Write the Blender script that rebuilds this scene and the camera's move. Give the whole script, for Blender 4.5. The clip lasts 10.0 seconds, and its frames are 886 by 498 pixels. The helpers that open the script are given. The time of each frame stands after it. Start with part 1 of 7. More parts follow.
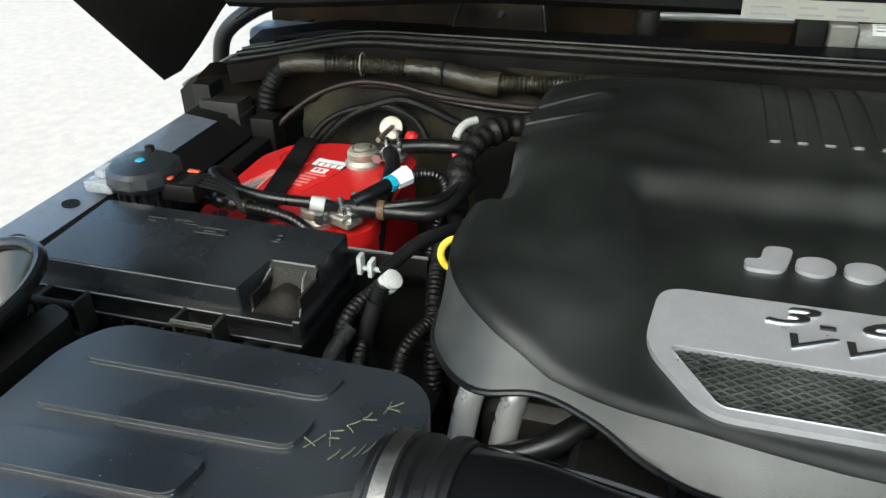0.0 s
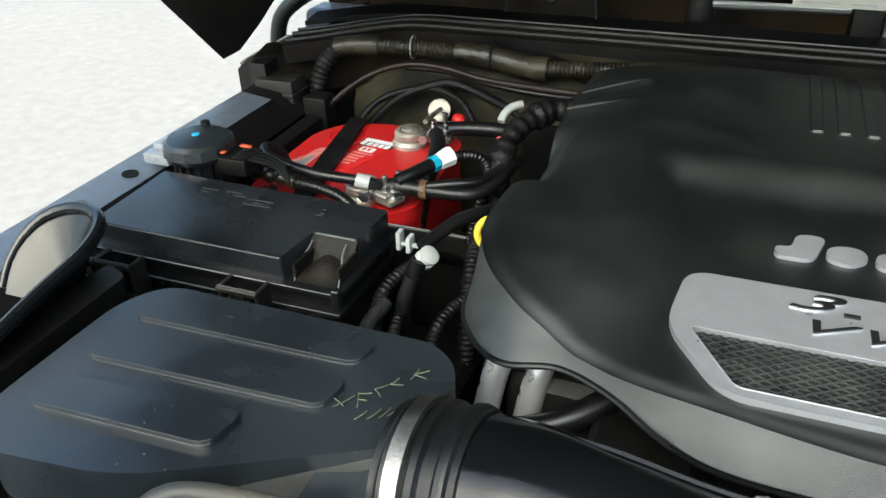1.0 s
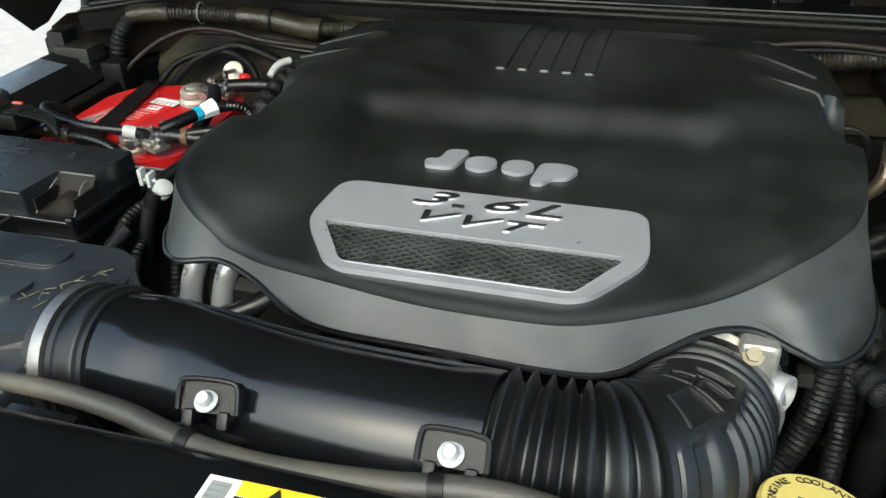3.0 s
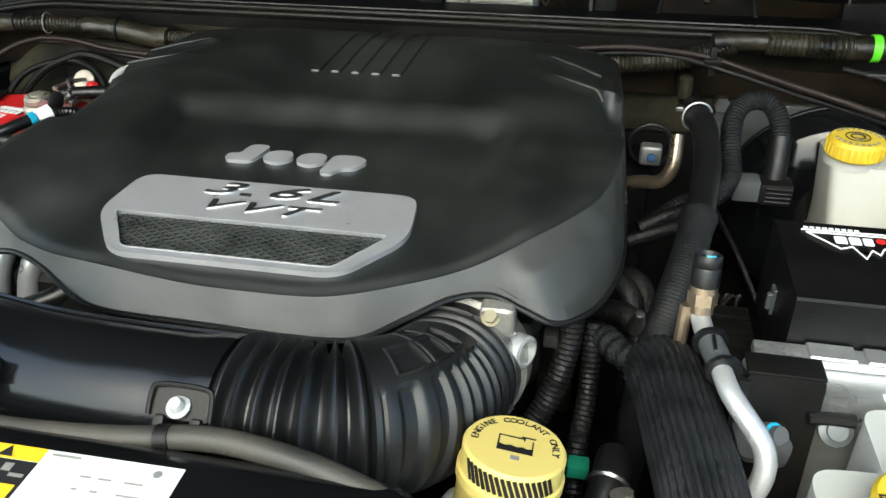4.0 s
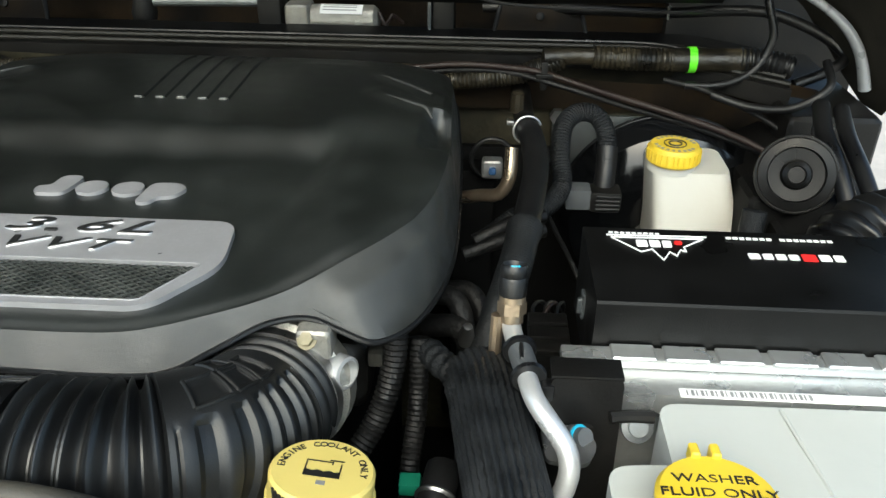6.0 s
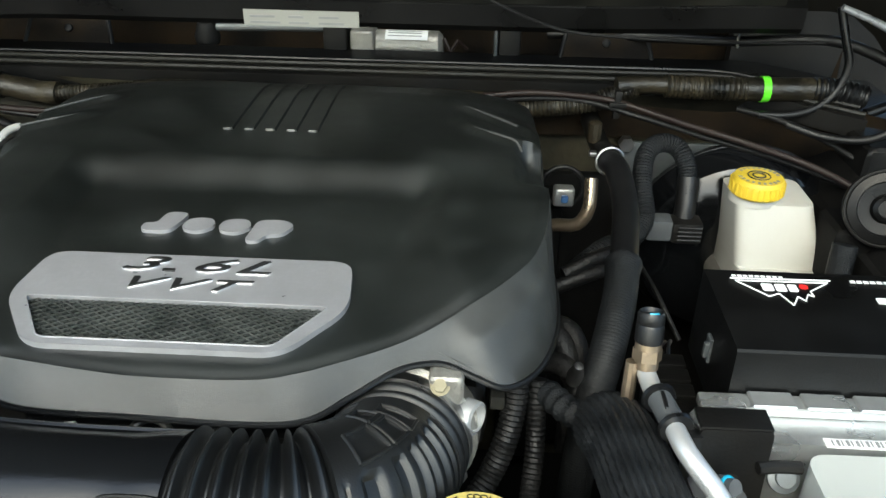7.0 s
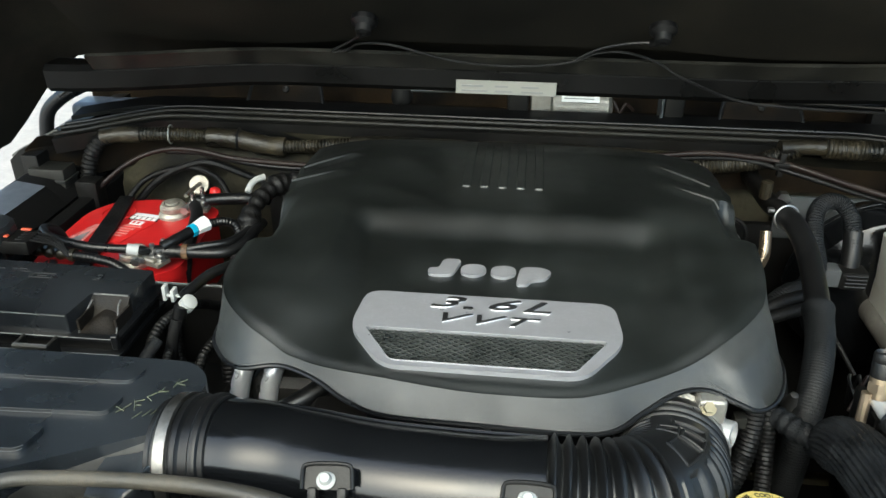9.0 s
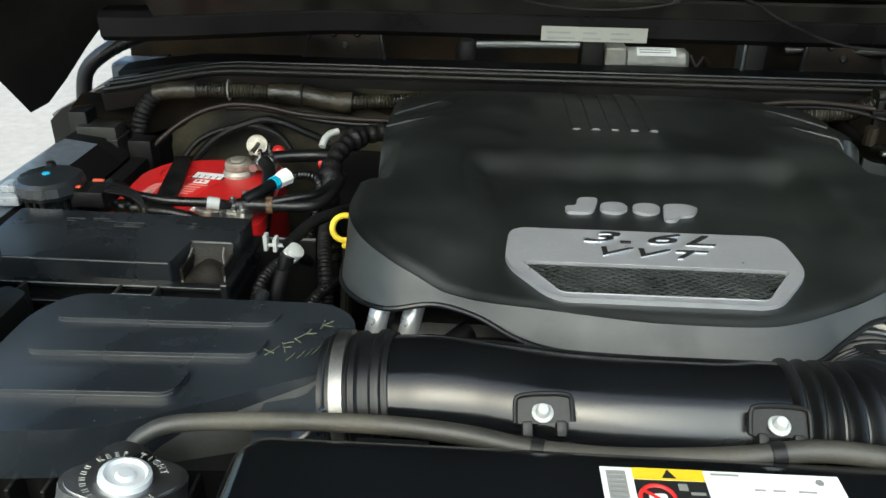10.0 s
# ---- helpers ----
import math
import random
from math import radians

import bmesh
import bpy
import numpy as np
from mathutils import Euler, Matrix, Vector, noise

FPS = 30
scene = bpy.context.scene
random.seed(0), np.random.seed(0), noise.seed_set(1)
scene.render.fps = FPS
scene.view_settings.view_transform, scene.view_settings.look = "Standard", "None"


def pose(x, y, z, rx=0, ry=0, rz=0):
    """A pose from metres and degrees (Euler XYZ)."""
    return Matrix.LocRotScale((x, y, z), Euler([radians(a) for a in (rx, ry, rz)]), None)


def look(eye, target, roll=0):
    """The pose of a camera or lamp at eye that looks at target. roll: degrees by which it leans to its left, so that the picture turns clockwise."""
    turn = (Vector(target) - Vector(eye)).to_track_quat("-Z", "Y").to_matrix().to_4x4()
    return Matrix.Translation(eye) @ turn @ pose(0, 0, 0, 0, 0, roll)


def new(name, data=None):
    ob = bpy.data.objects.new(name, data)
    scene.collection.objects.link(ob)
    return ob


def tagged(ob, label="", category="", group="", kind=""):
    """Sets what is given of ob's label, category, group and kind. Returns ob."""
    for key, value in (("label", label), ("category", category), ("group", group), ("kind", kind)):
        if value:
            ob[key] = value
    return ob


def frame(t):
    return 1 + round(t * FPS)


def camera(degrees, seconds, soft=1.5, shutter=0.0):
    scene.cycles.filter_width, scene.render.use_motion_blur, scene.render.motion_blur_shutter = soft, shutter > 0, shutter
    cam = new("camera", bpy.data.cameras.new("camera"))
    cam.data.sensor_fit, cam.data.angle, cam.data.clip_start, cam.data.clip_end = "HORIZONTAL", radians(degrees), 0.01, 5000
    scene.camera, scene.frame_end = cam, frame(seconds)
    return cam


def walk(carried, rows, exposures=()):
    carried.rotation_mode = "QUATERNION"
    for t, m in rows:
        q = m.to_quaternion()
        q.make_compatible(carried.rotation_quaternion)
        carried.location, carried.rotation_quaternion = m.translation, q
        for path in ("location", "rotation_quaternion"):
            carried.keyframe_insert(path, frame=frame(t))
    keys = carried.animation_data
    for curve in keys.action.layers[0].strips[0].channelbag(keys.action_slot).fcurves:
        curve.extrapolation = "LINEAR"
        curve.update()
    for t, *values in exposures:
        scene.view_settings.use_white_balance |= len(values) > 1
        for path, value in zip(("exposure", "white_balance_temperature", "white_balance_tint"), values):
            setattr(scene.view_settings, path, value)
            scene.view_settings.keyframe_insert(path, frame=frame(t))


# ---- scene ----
cam = camera(57.8, 10.0)
PATH = [
    (0, (-0.119, 0.057, 1.481), (-0.645, 1.7, 0.468), -1.6),
    (0.5, (-0.118, 0.051, 1.488), (-0.751, 1.648, 0.463), -2.1),
    (1, (-0.098, 0.043, 1.484), (-0.748, 1.624, 0.447), -1.9),
    (1.5, (-0.07, 0.028, 1.485), (-0.689, 1.614, 0.436), -1.3),
    (2, (-0.018, 0.015, 1.494), (-0.612, 1.606, 0.437), -0.9),
    (2.5, (0.053, 0.014, 1.492), (-0.537, 1.602, 0.428), -2.0),
    (3, (0.123, -0.003, 1.481), (-0.376, 1.613, 0.413), -1.8),
    (3.2, (0.158, -0.012, 1.482), (-0.305, 1.615, 0.416), -1.5),
    (4.3, (0.269, -0.029, 1.483), (-0.04, 1.66, 0.457), -0.3),
    (4.5, (0.282, -0.023, 1.483), (-0.011, 1.672, 0.464), -0.3),
    (5, (0.302, -0.013, 1.478), (0.078, 1.703, 0.475), 0.0),
    (5.2, (0.31, -0.01, 1.474), (0.124, 1.712, 0.475), 0.2),
    (6.3, (0.291, -0.021, 1.486), (0.217, 1.712, 0.49), 0.8),
    (6.5, (0.269, -0.016, 1.488), (0.189, 1.719, 0.497), 0.6),
    (7, (0.21, -0.01, 1.504), (0.133, 1.73, 0.52), 1.0),
    (7.5, (0.17, -0.03, 1.506), (0.017, 1.708, 0.527), 1.5),
    (8, (0.115, -0.049, 1.535), (-0.166, 1.676, 0.562), -0.1),
    (8.5, (0.08, -0.064, 1.554), (-0.166, 1.668, 0.585), 0.6),
    (9, (0.026, -0.142, 1.589), (-0.163, 1.618, 0.658), 0.4),
    (9.5, (-0.045, -0.164, 1.533), (-0.179, 1.604, 0.607), 0.4),
    (9.6, (-0.061, -0.161, 1.524), (-0.179, 1.606, 0.595), 0.7),
    (10, (-0.145, -0.13, 1.499), (-0.233, 1.646, 0.585), 1.0),
]
walk(cam, [(t, look(eye, target, roll)) for t, eye, target, roll in PATH],
     exposures=[(0, 1.47, 6150, -3), (0.7, 1.38, 6150, -3), (1.5, 1.43, 6150, -3), (3, 1.42, 6150, -3), (5, 1.38, 6250, -3), (6.5, 1.34, 6180, -3), (7.5, 1.50, 6080, -4), (8.2, 1.40, 6080, -4), (9, 1.43, 6080, -4), (10, 1.18, 6080, -5)])

# ---- light ----
world = bpy.data.worlds.new("sky")
scene.world = world
world.use_nodes = True
wn = world.node_tree.nodes
sky = wn.new("ShaderNodeTexSky")
sky.sky_type = "NISHITA"
sky.sun_disc = False
sky.sun_elevation = radians(45)
sky.sun_rotation = radians(197.4)
sky.air_density, sky.dust_density, sky.ozone_density = 1.0, 4.0, 1.0
wn["Background"].inputs["Strength"].default_value = 0.15
world.node_tree.links.new(sky.outputs["Color"], wn["Background"].inputs["Color"])
sun = new("sun", bpy.data.lights.new("sun", "SUN"))
sun.data.energy, sun.data.angle, sun.data.color = 0.8, radians(45), (1.0, 0.98, 0.93)
sun.matrix_world = look((2.5, -8.0, 9.5), (0, 0, 1))


# ---- materials ----
def surface(name, color, rough=0.5, metal=0.0, grain=60.0, vary=0.25, bump=0.15, bump_scale=400.0,
            dust=0.0, dust_color=(0.10, 0.085, 0.065), dust_scale=9.0, coat=0.0, rough_vary=0.12, subsurface=0.0, wear=0.0, spec=0.5, streak=0.0):
    m = bpy.data.materials.new(name)
    m.use_nodes = True
    nt = m.node_tree
    n, l = nt.nodes, nt.links
    b = n["Principled BSDF"]
    tc = n.new("ShaderNodeTexCoord")

    def noise_tex(scale, detail=4.0):
        t = n.new("ShaderNodeTexNoise")
        t.inputs["Scale"].default_value, t.inputs["Detail"].default_value = scale, detail
        l.new(tc.outputs["Object"], t.inputs["Vector"])
        return t.outputs["Fac"]

    def ramp(fac, a, z, lo=0.0, hi=1.0):
        r = n.new("ShaderNodeMapRange")
        r.inputs[1].default_value, r.inputs[2].default_value, r.inputs[3].default_value, r.inputs[4].default_value = a, z, lo, hi
        l.new(fac, r.inputs[0])
        return r.outputs[0]

    def mix(fac, a, z):
        x = n.new("ShaderNodeMix")
        x.data_type = "RGBA"
        for sock, v in ((x.inputs[0], fac), (x.inputs[6], a), (x.inputs[7], z)):
            if isinstance(v, (tuple, float)):
                sock.default_value = (*v, 1) if isinstance(v, tuple) else v
            else:
                l.new(v, sock)
        return x.outputs[2]

    coarse, fine = noise_tex(grain * 0.2, 3), noise_tex(grain, 6)
    dark = tuple(c * (1 - vary) for c in color)
    light = tuple(min(1, c * (1 + vary)) for c in color)
    col = mix(ramp(coarse, 0.3, 0.7), dark, light)
    col = mix(ramp(fine, 0.35, 0.65, 0, 0.5), col, dark)
    r = ramp(coarse, 0.3, 0.7, max(0.03, rough - rough_vary), min(1, rough + rough_vary))
    if wear:
        col = mix(ramp(noise_tex(grain * 0.7, 8), 0.68, 0.74, 0, wear), col, tuple(min(1, c * 2.5 + 0.05) for c in color))
    if dust:
        d = n.new("ShaderNodeMath")
        d.operation = "MULTIPLY"
        l.new(ramp(noise_tex(dust_scale, 6), 0.35, 0.72, 0, dust), d.inputs[0])
        l.new(ramp(noise_tex(dust_scale * 14, 4), 0.25, 0.7, 0.5, 1), d.inputs[1])
        col = mix(d.outputs[0], col, dust_color)
        rr = n.new("ShaderNodeMath")
        rr.operation = "MULTIPLY_ADD"
        rr.inputs[1].default_value = 0.35
        l.new(d.outputs[0], rr.inputs[0])
        l.new(r, rr.inputs[2])
        r = rr.outputs[0]
    if streak:
        # wiped smears: warped, drawn-out noise that dulls the gloss
        mp = n.new("ShaderNodeMapping")
        mp.inputs["Scale"].default_value = (14.0, 44.0, 20.0)
        mp.inputs["Rotation"].default_value = (0.0, 0.0, 0.5)
        l.new(tc.outputs["Object"], mp.inputs["Vector"])
        sm = n.new("ShaderNodeTexNoise")
        sm.inputs["Scale"].default_value, sm.inputs["Detail"].default_value, sm.inputs["Distortion"].default_value = 1.0, 5.0, 1.6
        l.new(mp.outputs["Vector"], sm.inputs["Vector"])
        w = ramp(sm.outputs["Fac"], 0.46, 0.70, 0, streak)
        col = mix(w, col, tuple(c * 2.1 + 0.002 for c in color))
        ra = n.new("ShaderNodeMath")
        ra.operation = "MULTIPLY_ADD"
        ra.inputs[1].default_value = 0.16
        l.new(w, ra.inputs[0])
        l.new(r, ra.inputs[2])
        r = ra.outputs[0]
        # pale grit
        g = n.new("ShaderNodeTexVoronoi")
        g.inputs["Scale"].default_value = 95.0
        l.new(tc.outputs["Object"], g.inputs["Vector"])
        col = mix(ramp(g.outputs["Distance"], 0.05, 0.09, 0.5, 0), col, tuple(c * 4 + 0.02 for c in color))
    l.new(col, b.inputs["Base Color"])
    l.new(r, b.inputs["Roughness"])
    b.inputs["Metallic"].default_value = metal
    b.inputs["Specular IOR Level"].default_value = spec
    b.inputs["Coat Weight"].default_value = coat
    b.inputs["Coat Roughness"].default_value = 0.12
    if subsurface:
        b.inputs["Subsurface Weight"].default_value = subsurface
        b.inputs["Subsurface Radius"].default_value = (0.012, 0.011, 0.008)
        b.inputs["Subsurface Scale"].default_value = 1.0
    if bump:
        bp = n.new("ShaderNodeBump")
        bp.inputs["Strength"].default_value, bp.inputs["Distance"].default_value = bump, 0.002
        l.new(noise_tex(bump_scale, 3), bp.inputs["Height"])
        l.new(bp.outputs["Normal"], b.inputs["Normal"])
    return m


M = dict(
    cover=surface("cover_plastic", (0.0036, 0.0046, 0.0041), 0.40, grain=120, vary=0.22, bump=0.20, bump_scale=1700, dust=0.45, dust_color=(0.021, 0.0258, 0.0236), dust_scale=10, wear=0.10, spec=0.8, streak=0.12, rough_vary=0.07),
    # grained, dusty cover plastic; its lighter grey holds the sky's reflection
    fascia=surface("grained_plastic_lightened", (0.025, 0.027, 0.0265), 0.42, grain=220, vary=0.25, bump=0.25, bump_scale=1900, dust=0.4, dust_color=(0.046, 0.0445, 0.040), dust_scale=9, spec=0.7),
    satin=surface("satin_black_plastic", (0.0055, 0.006, 0.007), 0.30, grain=40, vary=0.25, bump=0.06, bump_scale=700, dust=0.2, dust_color=(0.02, 0.02, 0.02), dust_scale=10),
    gloss=surface("gloss_black_plastic", (0.0045, 0.005, 0.0058), 0.17, grain=40, vary=0.2, bump=0.03, bump_scale=500, dust=0.12, dust_color=(0.018, 0.018, 0.020), spec=0.55),
    airbox=surface("satin_air_box_plastic", (0.0165, 0.0200, 0.0245), 0.32, grain=40, vary=0.25, bump=0.07, bump_scale=900, dust=0.4, dust_color=(0.044, 0.051, 0.059), dust_scale=8, spec=1.0, streak=0.12),
    dull_steel=surface("dull_painted_steel", (0.13, 0.145, 0.155), 0.35, 0.5, grain=60, vary=0.3, bump=0.1, dust=0.4, dust_color=(0.11, 0.10, 0.075), dust_scale=12),
    sleeve=surface("woven_sleeve", (0.0075, 0.0085, 0.0098), 0.5, grain=300, vary=0.5, bump=0.35, bump_scale=900, dust=0.35, dust_color=(0.025, 0.0265, 0.027), dust_scale=20, spec=0.32),
    powder=surface("black_powder_coat", (0.0035, 0.0035, 0.0035), 0.36, grain=80, vary=0.3, bump=0.12, bump_scale=900, dust=0.08, dust_color=(0.02, 0.02, 0.018), spec=0.2),
    black=surface("dull_black_plastic", (0.0045, 0.0045, 0.0046), 0.45, grain=50, dust=0.25, dust_color=(0.028, 0.024, 0.017), dust_scale=14, spec=0.3),
    # near black: the shade of deep recesses is put into this colour
    deep=surface("near_black_shade", (0.004, 0.004, 0.004), 0.75, grain=30, dust=0.15, dust_color=(0.015, 0.013, 0.01), dust_scale=10, spec=0.15),
    grille=surface("grey_black_mesh_plastic", (0.040, 0.044, 0.042), 0.34, grain=200, vary=0.3, bump=0.0, dust=0.3, dust_color=(0.07, 0.072, 0.064), dust_scale=40, spec=0.7),
    rubber=surface("black_rubber", (0.0048, 0.005, 0.0057), 0.36, grain=80, bump=0.1, bump_scale=600, dust=0.2, dust_color=(0.024, 0.023, 0.020), dust_scale=16, spec=0.42),
    tape=surface("dusty_harness_tape", (0.0055, 0.0052, 0.0042), 0.33, grain=90, bump=0.6, bump_scale=160, dust=0.6, dust_color=(0.072, 0.057, 0.031), dust_scale=30, spec=0.45),
    # seal rubber with the ridges' beige highlight mixed into its colour
    seal=surface("seal_ridge_highlight", (0.010, 0.0098, 0.0085), 0.5, grain=30, vary=0.3, bump=0.08, bump_scale=400, dust=0.4, dust_color=(0.030, 0.026, 0.017), dust_scale=12, spec=0.3),
    dusty=surface("dust_filmed_plastic", (0.012, 0.012, 0.011), 0.42, grain=60, vary=0.3, bump=0.12, bump_scale=300, dust=0.7, dust_color=(0.045, 0.043, 0.034), dust_scale=18, spec=0.4),
    bellows=surface("black_bellows_rubber", (0.006, 0.0064, 0.007), 0.40, grain=60, vary=0.25, bump=0.08, bump_scale=700, dust=0.3, dust_color=(0.026, 0.026, 0.024), dust_scale=14, spec=0.5),
    tape_dark=surface("black_cloth_tape", (0.0055, 0.0055, 0.0058), 0.48, grain=120, bump=0.6, bump_scale=260, dust=0.15, dust_color=(0.03, 0.026, 0.02), dust_scale=25, spec=0.25),
    braid=surface("braided_sleeve", (0.0055, 0.0065, 0.008), 0.5, grain=300, vary=0.5, bump=0.8, bump_scale=700, dust=0.25, dust_color=(0.026, 0.029, 0.032), dust_scale=30, spec=0.3),
    grey_hose=surface("dusty_grey_hose", (0.036, 0.035, 0.031), 0.5, grain=20, vary=0.3, bump=0.15, bump_scale=500, dust=0.72, dust_color=(0.118, 0.100, 0.070), dust_scale=16),
    firewall=surface("dusty_dark_bulkhead", (0.008, 0.0075, 0.006), 0.6, grain=40, vary=0.5, bump=0.6, bump_scale=90, dust=0.95, dust_color=(0.090, 0.080, 0.050), dust_scale=7, spec=0.15),
    cowl=surface("dusty_brown_cowl", (0.0035, 0.003, 0.0025), 0.55, grain=20, vary=0.4, bump=0.2, bump_scale=200, dust=0.7, dust_color=(0.042, 0.026, 0.011), dust_scale=14, spec=0.1),
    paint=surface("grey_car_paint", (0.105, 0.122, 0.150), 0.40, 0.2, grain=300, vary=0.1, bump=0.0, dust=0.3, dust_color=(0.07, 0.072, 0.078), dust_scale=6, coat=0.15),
    hood=surface("dark_hood_underside", (0.008, 0.008, 0.007), 0.6, grain=12, vary=0.2, bump=0.15, bump_scale=300, dust=0.75, dust_color=(0.036, 0.032, 0.024), dust_scale=4, spec=0.12),
    # paler copy of the grey car paint, reflected sky included in the colour
    paint_edge=surface("grey_paint_lightened", (0.30, 0.315, 0.335), 0.3, 0.3, grain=300, vary=0.1, bump=0.0, dust=0.3, dust_color=(0.30, 0.30, 0.29), dust_scale=12, coat=0.3),
    red=surface("red_battery_plastic", (0.52, 0.012, 0.014), 0.33, grain=25, vary=0.15, bump=0.05, dust=0.18, dust_color=(0.25, 0.06, 0.05), dust_scale=20),
    lead=surface("tarnished_lead", (0.42, 0.39, 0.34), 0.45, 0.7, grain=120, vary=0.4, bump=0.4, bump_scale=300, dust=0.3, dust_color=(0.4, 0.36, 0.26), dust_scale=40),
    stain=surface("corroded_band", (0.10, 0.05, 0.02), 0.6, grain=200, vary=0.6, bump=0.5, bump_scale=400, dust=0.5, dust_color=(0.22, 0.15, 0.08), dust_scale=60),
    band=surface("dull_steel_band", (0.36, 0.35, 0.33), 0.40, 1.0, grain=160, vary=0.35, bump=0.15, dust=0.35, dust_color=(0.14, 0.125, 0.10), dust_scale=40),
    cap_face=surface("satin_cap_metal", (0.74, 0.75, 0.76), 0.45, 0.35, grain=120, vary=0.12, bump=0.1, dust=0.25, dust_color=(0.55, 0.54, 0.50), dust_scale=40),
    matt_zinc=surface("matt_yellow_zinc", (0.26, 0.23, 0.15), 0.65, 0.0, grain=150, vary=0.3, bump=0.2, spec=0.3),
    steel=surface("zinc_steel", (0.50, 0.50, 0.50), 0.34, 1.0, grain=120, vary=0.15, bump=0.1, dust=0.2, dust_color=(0.3, 0.28, 0.25), dust_scale=30),
    alu=surface("cast_aluminium", (0.34, 0.33, 0.30), 0.45, 0.7, grain=150, vary=0.2, bump=0.4, bump_scale=350, dust=0.25, dust_color=(0.35, 0.32, 0.26), dust_scale=25),
    pipe=surface("aluminium_pipe", (0.58, 0.59, 0.60), 0.34, 0.6, grain=80, vary=0.15, bump=0.1, dust=0.3, dust_color=(0.40, 0.37, 0.31), dust_scale=25),
    copper=surface("yellowed_zinc", (0.50, 0.40, 0.29), 0.35, 0.9, grain=90, vary=0.3, bump=0.15),
    badge=surface("brushed_silver_badge", (0.42, 0.42, 0.44), 0.38, 0.55, grain=300, vary=0.08, bump=0.05, dust=0.15, dust_color=(0.35, 0.35, 0.35)),
    # mid grey for highlights drawn along black plastic edges
    rim=surface("pale_edge_highlight", (0.075, 0.077, 0.078), 0.4, grain=160, vary=0.5, bump=0.1, dust=0.3, dust_color=(0.03, 0.03, 0.03), dust_scale=60),
    fuse=surface("fuse_lid_plastic", (0.0110, 0.0125, 0.0145), 0.27, grain=50, vary=0.3, bump=0.06, bump_scale=800, dust=0.35, dust_color=(0.036, 0.039, 0.043), dust_scale=9, spec=0.9, streak=0.12),
    mud=surface("dried_mud_on_plastic", (0.006, 0.0055, 0.005), 0.55, grain=90, vary=0.5, bump=0.3, bump_scale=300, dust=0.55, dust_color=(0.026, 0.018, 0.010), dust_scale=55, spec=0.25),
    # pale grey for plastic edges; on the fuse box both wear and painted highlight
    pale_edge=surface("pale_plastic_edge", (0.14, 0.14, 0.135), 0.5, grain=120, vary=0.3, bump=0.1),
    chrome=surface("character_highlight", (0.75, 0.75, 0.76), 0.15, 1.0, grain=60, vary=0.05, bump=0.0),
    ink=surface("black_ink", (0.012, 0.012, 0.012), 0.5, grain=60, vary=0.1, bump=0.0),
    yellow=surface("yellow_plastic", (0.72, 0.52, 0.03), 0.42, grain=30, vary=0.1, bump=0.05, dust=0.25, dust_color=(0.45, 0.36, 0.12), dust_scale=25),
    pale_yellow=surface("pale_yellow_plastic", (0.64, 0.52, 0.15), 0.42, grain=30, vary=0.1, bump=0.05, dust=0.2, dust_color=(0.55, 0.45, 0.2), dust_scale=25),
    milky=surface("milky_white_plastic", (0.56, 0.555, 0.51), 0.38, grain=18, vary=0.08, bump=0.04, dust=0.3, dust_color=(0.44, 0.40, 0.30), dust_scale=14),
    tank=surface("translucent_tank_plastic", (0.44, 0.455, 0.43), 0.33, grain=14, vary=0.10, bump=0.05, dust=0.3, dust_color=(0.32, 0.325, 0.30), dust_scale=9),
    white=surface("white_plastic", (0.44, 0.45, 0.44), 0.4, grain=60, vary=0.1, dust=0.4, dust_color=(0.33, 0.31, 0.26), dust_scale=30),
    paper=surface("white_label", (0.80, 0.80, 0.79), 0.45, grain=30, vary=0.05, bump=0.0, dust=0.15, dust_color=(0.6, 0.58, 0.5)),
    foil=surface("silver_label", (0.32, 0.32, 0.29), 0.45, 0.3, grain=40, vary=0.1, bump=0.0),
    label_grey=surface("grey_print", (0.25, 0.25, 0.25), 0.5, bump=0.0),
    label_yellow=surface("yellow_print", (0.80, 0.50, 0.02), 0.45, bump=0.0, vary=0.05),
    label_red=surface("red_print", (0.62, 0.02, 0.02), 0.45, bump=0.0, vary=0.05),
    blue_core=surface("dull_blue_plastic", (0.05, 0.12, 0.28), 0.4, bump=0.0, vary=0.2),
    pink=surface("faded_print", (0.62, 0.22, 0.20), 0.45, bump=0.0, vary=0.1),
    cyan=surface("cyan_tape", (0.03, 0.36, 0.55), 0.4, bump=0.0, vary=0.1),
    green=surface("green_band", (0.16, 0.75, 0.03), 0.4, bump=0.0, vary=0.05),
    teal=surface("green_connector", (0.02, 0.22, 0.13), 0.45, bump=0.0),
    chalk=surface("yellow_chalk", (0.09, 0.10, 0.065), 0.8, grain=200, vary=0.4, bump=0.0),
    module=surface("silver_module", (0.55, 0.56, 0.56), 0.30, 0.8, grain=100, vary=0.15, bump=0.08, bump_scale=500, dust=0.35, dust_color=(0.42, 0.41, 0.37), dust_scale=20),
    grey_plug=surface("grey_connector", (0.075, 0.080, 0.085), 0.5, bump=0.05),
    redwire=surface("red_wire", (0.012, 0.0065, 0.006), 0.45, bump=0.0, dust=0.4, dust_color=(0.045, 0.034, 0.026), dust_scale=20, spec=0.3),
    orange=surface("orange_clip", (0.55, 0.08, 0.03), 0.4, bump=0.0),
)

ground_mat = surface("pale_concrete", (0.425, 0.385, 0.345), 0.85, grain=70, vary=0.14, bump=0.2, bump_scale=90, dust=0.5, dust_color=(0.37, 0.335, 0.300), dust_scale=1.3)


# ---- building helpers ----
ORIGIN = {}


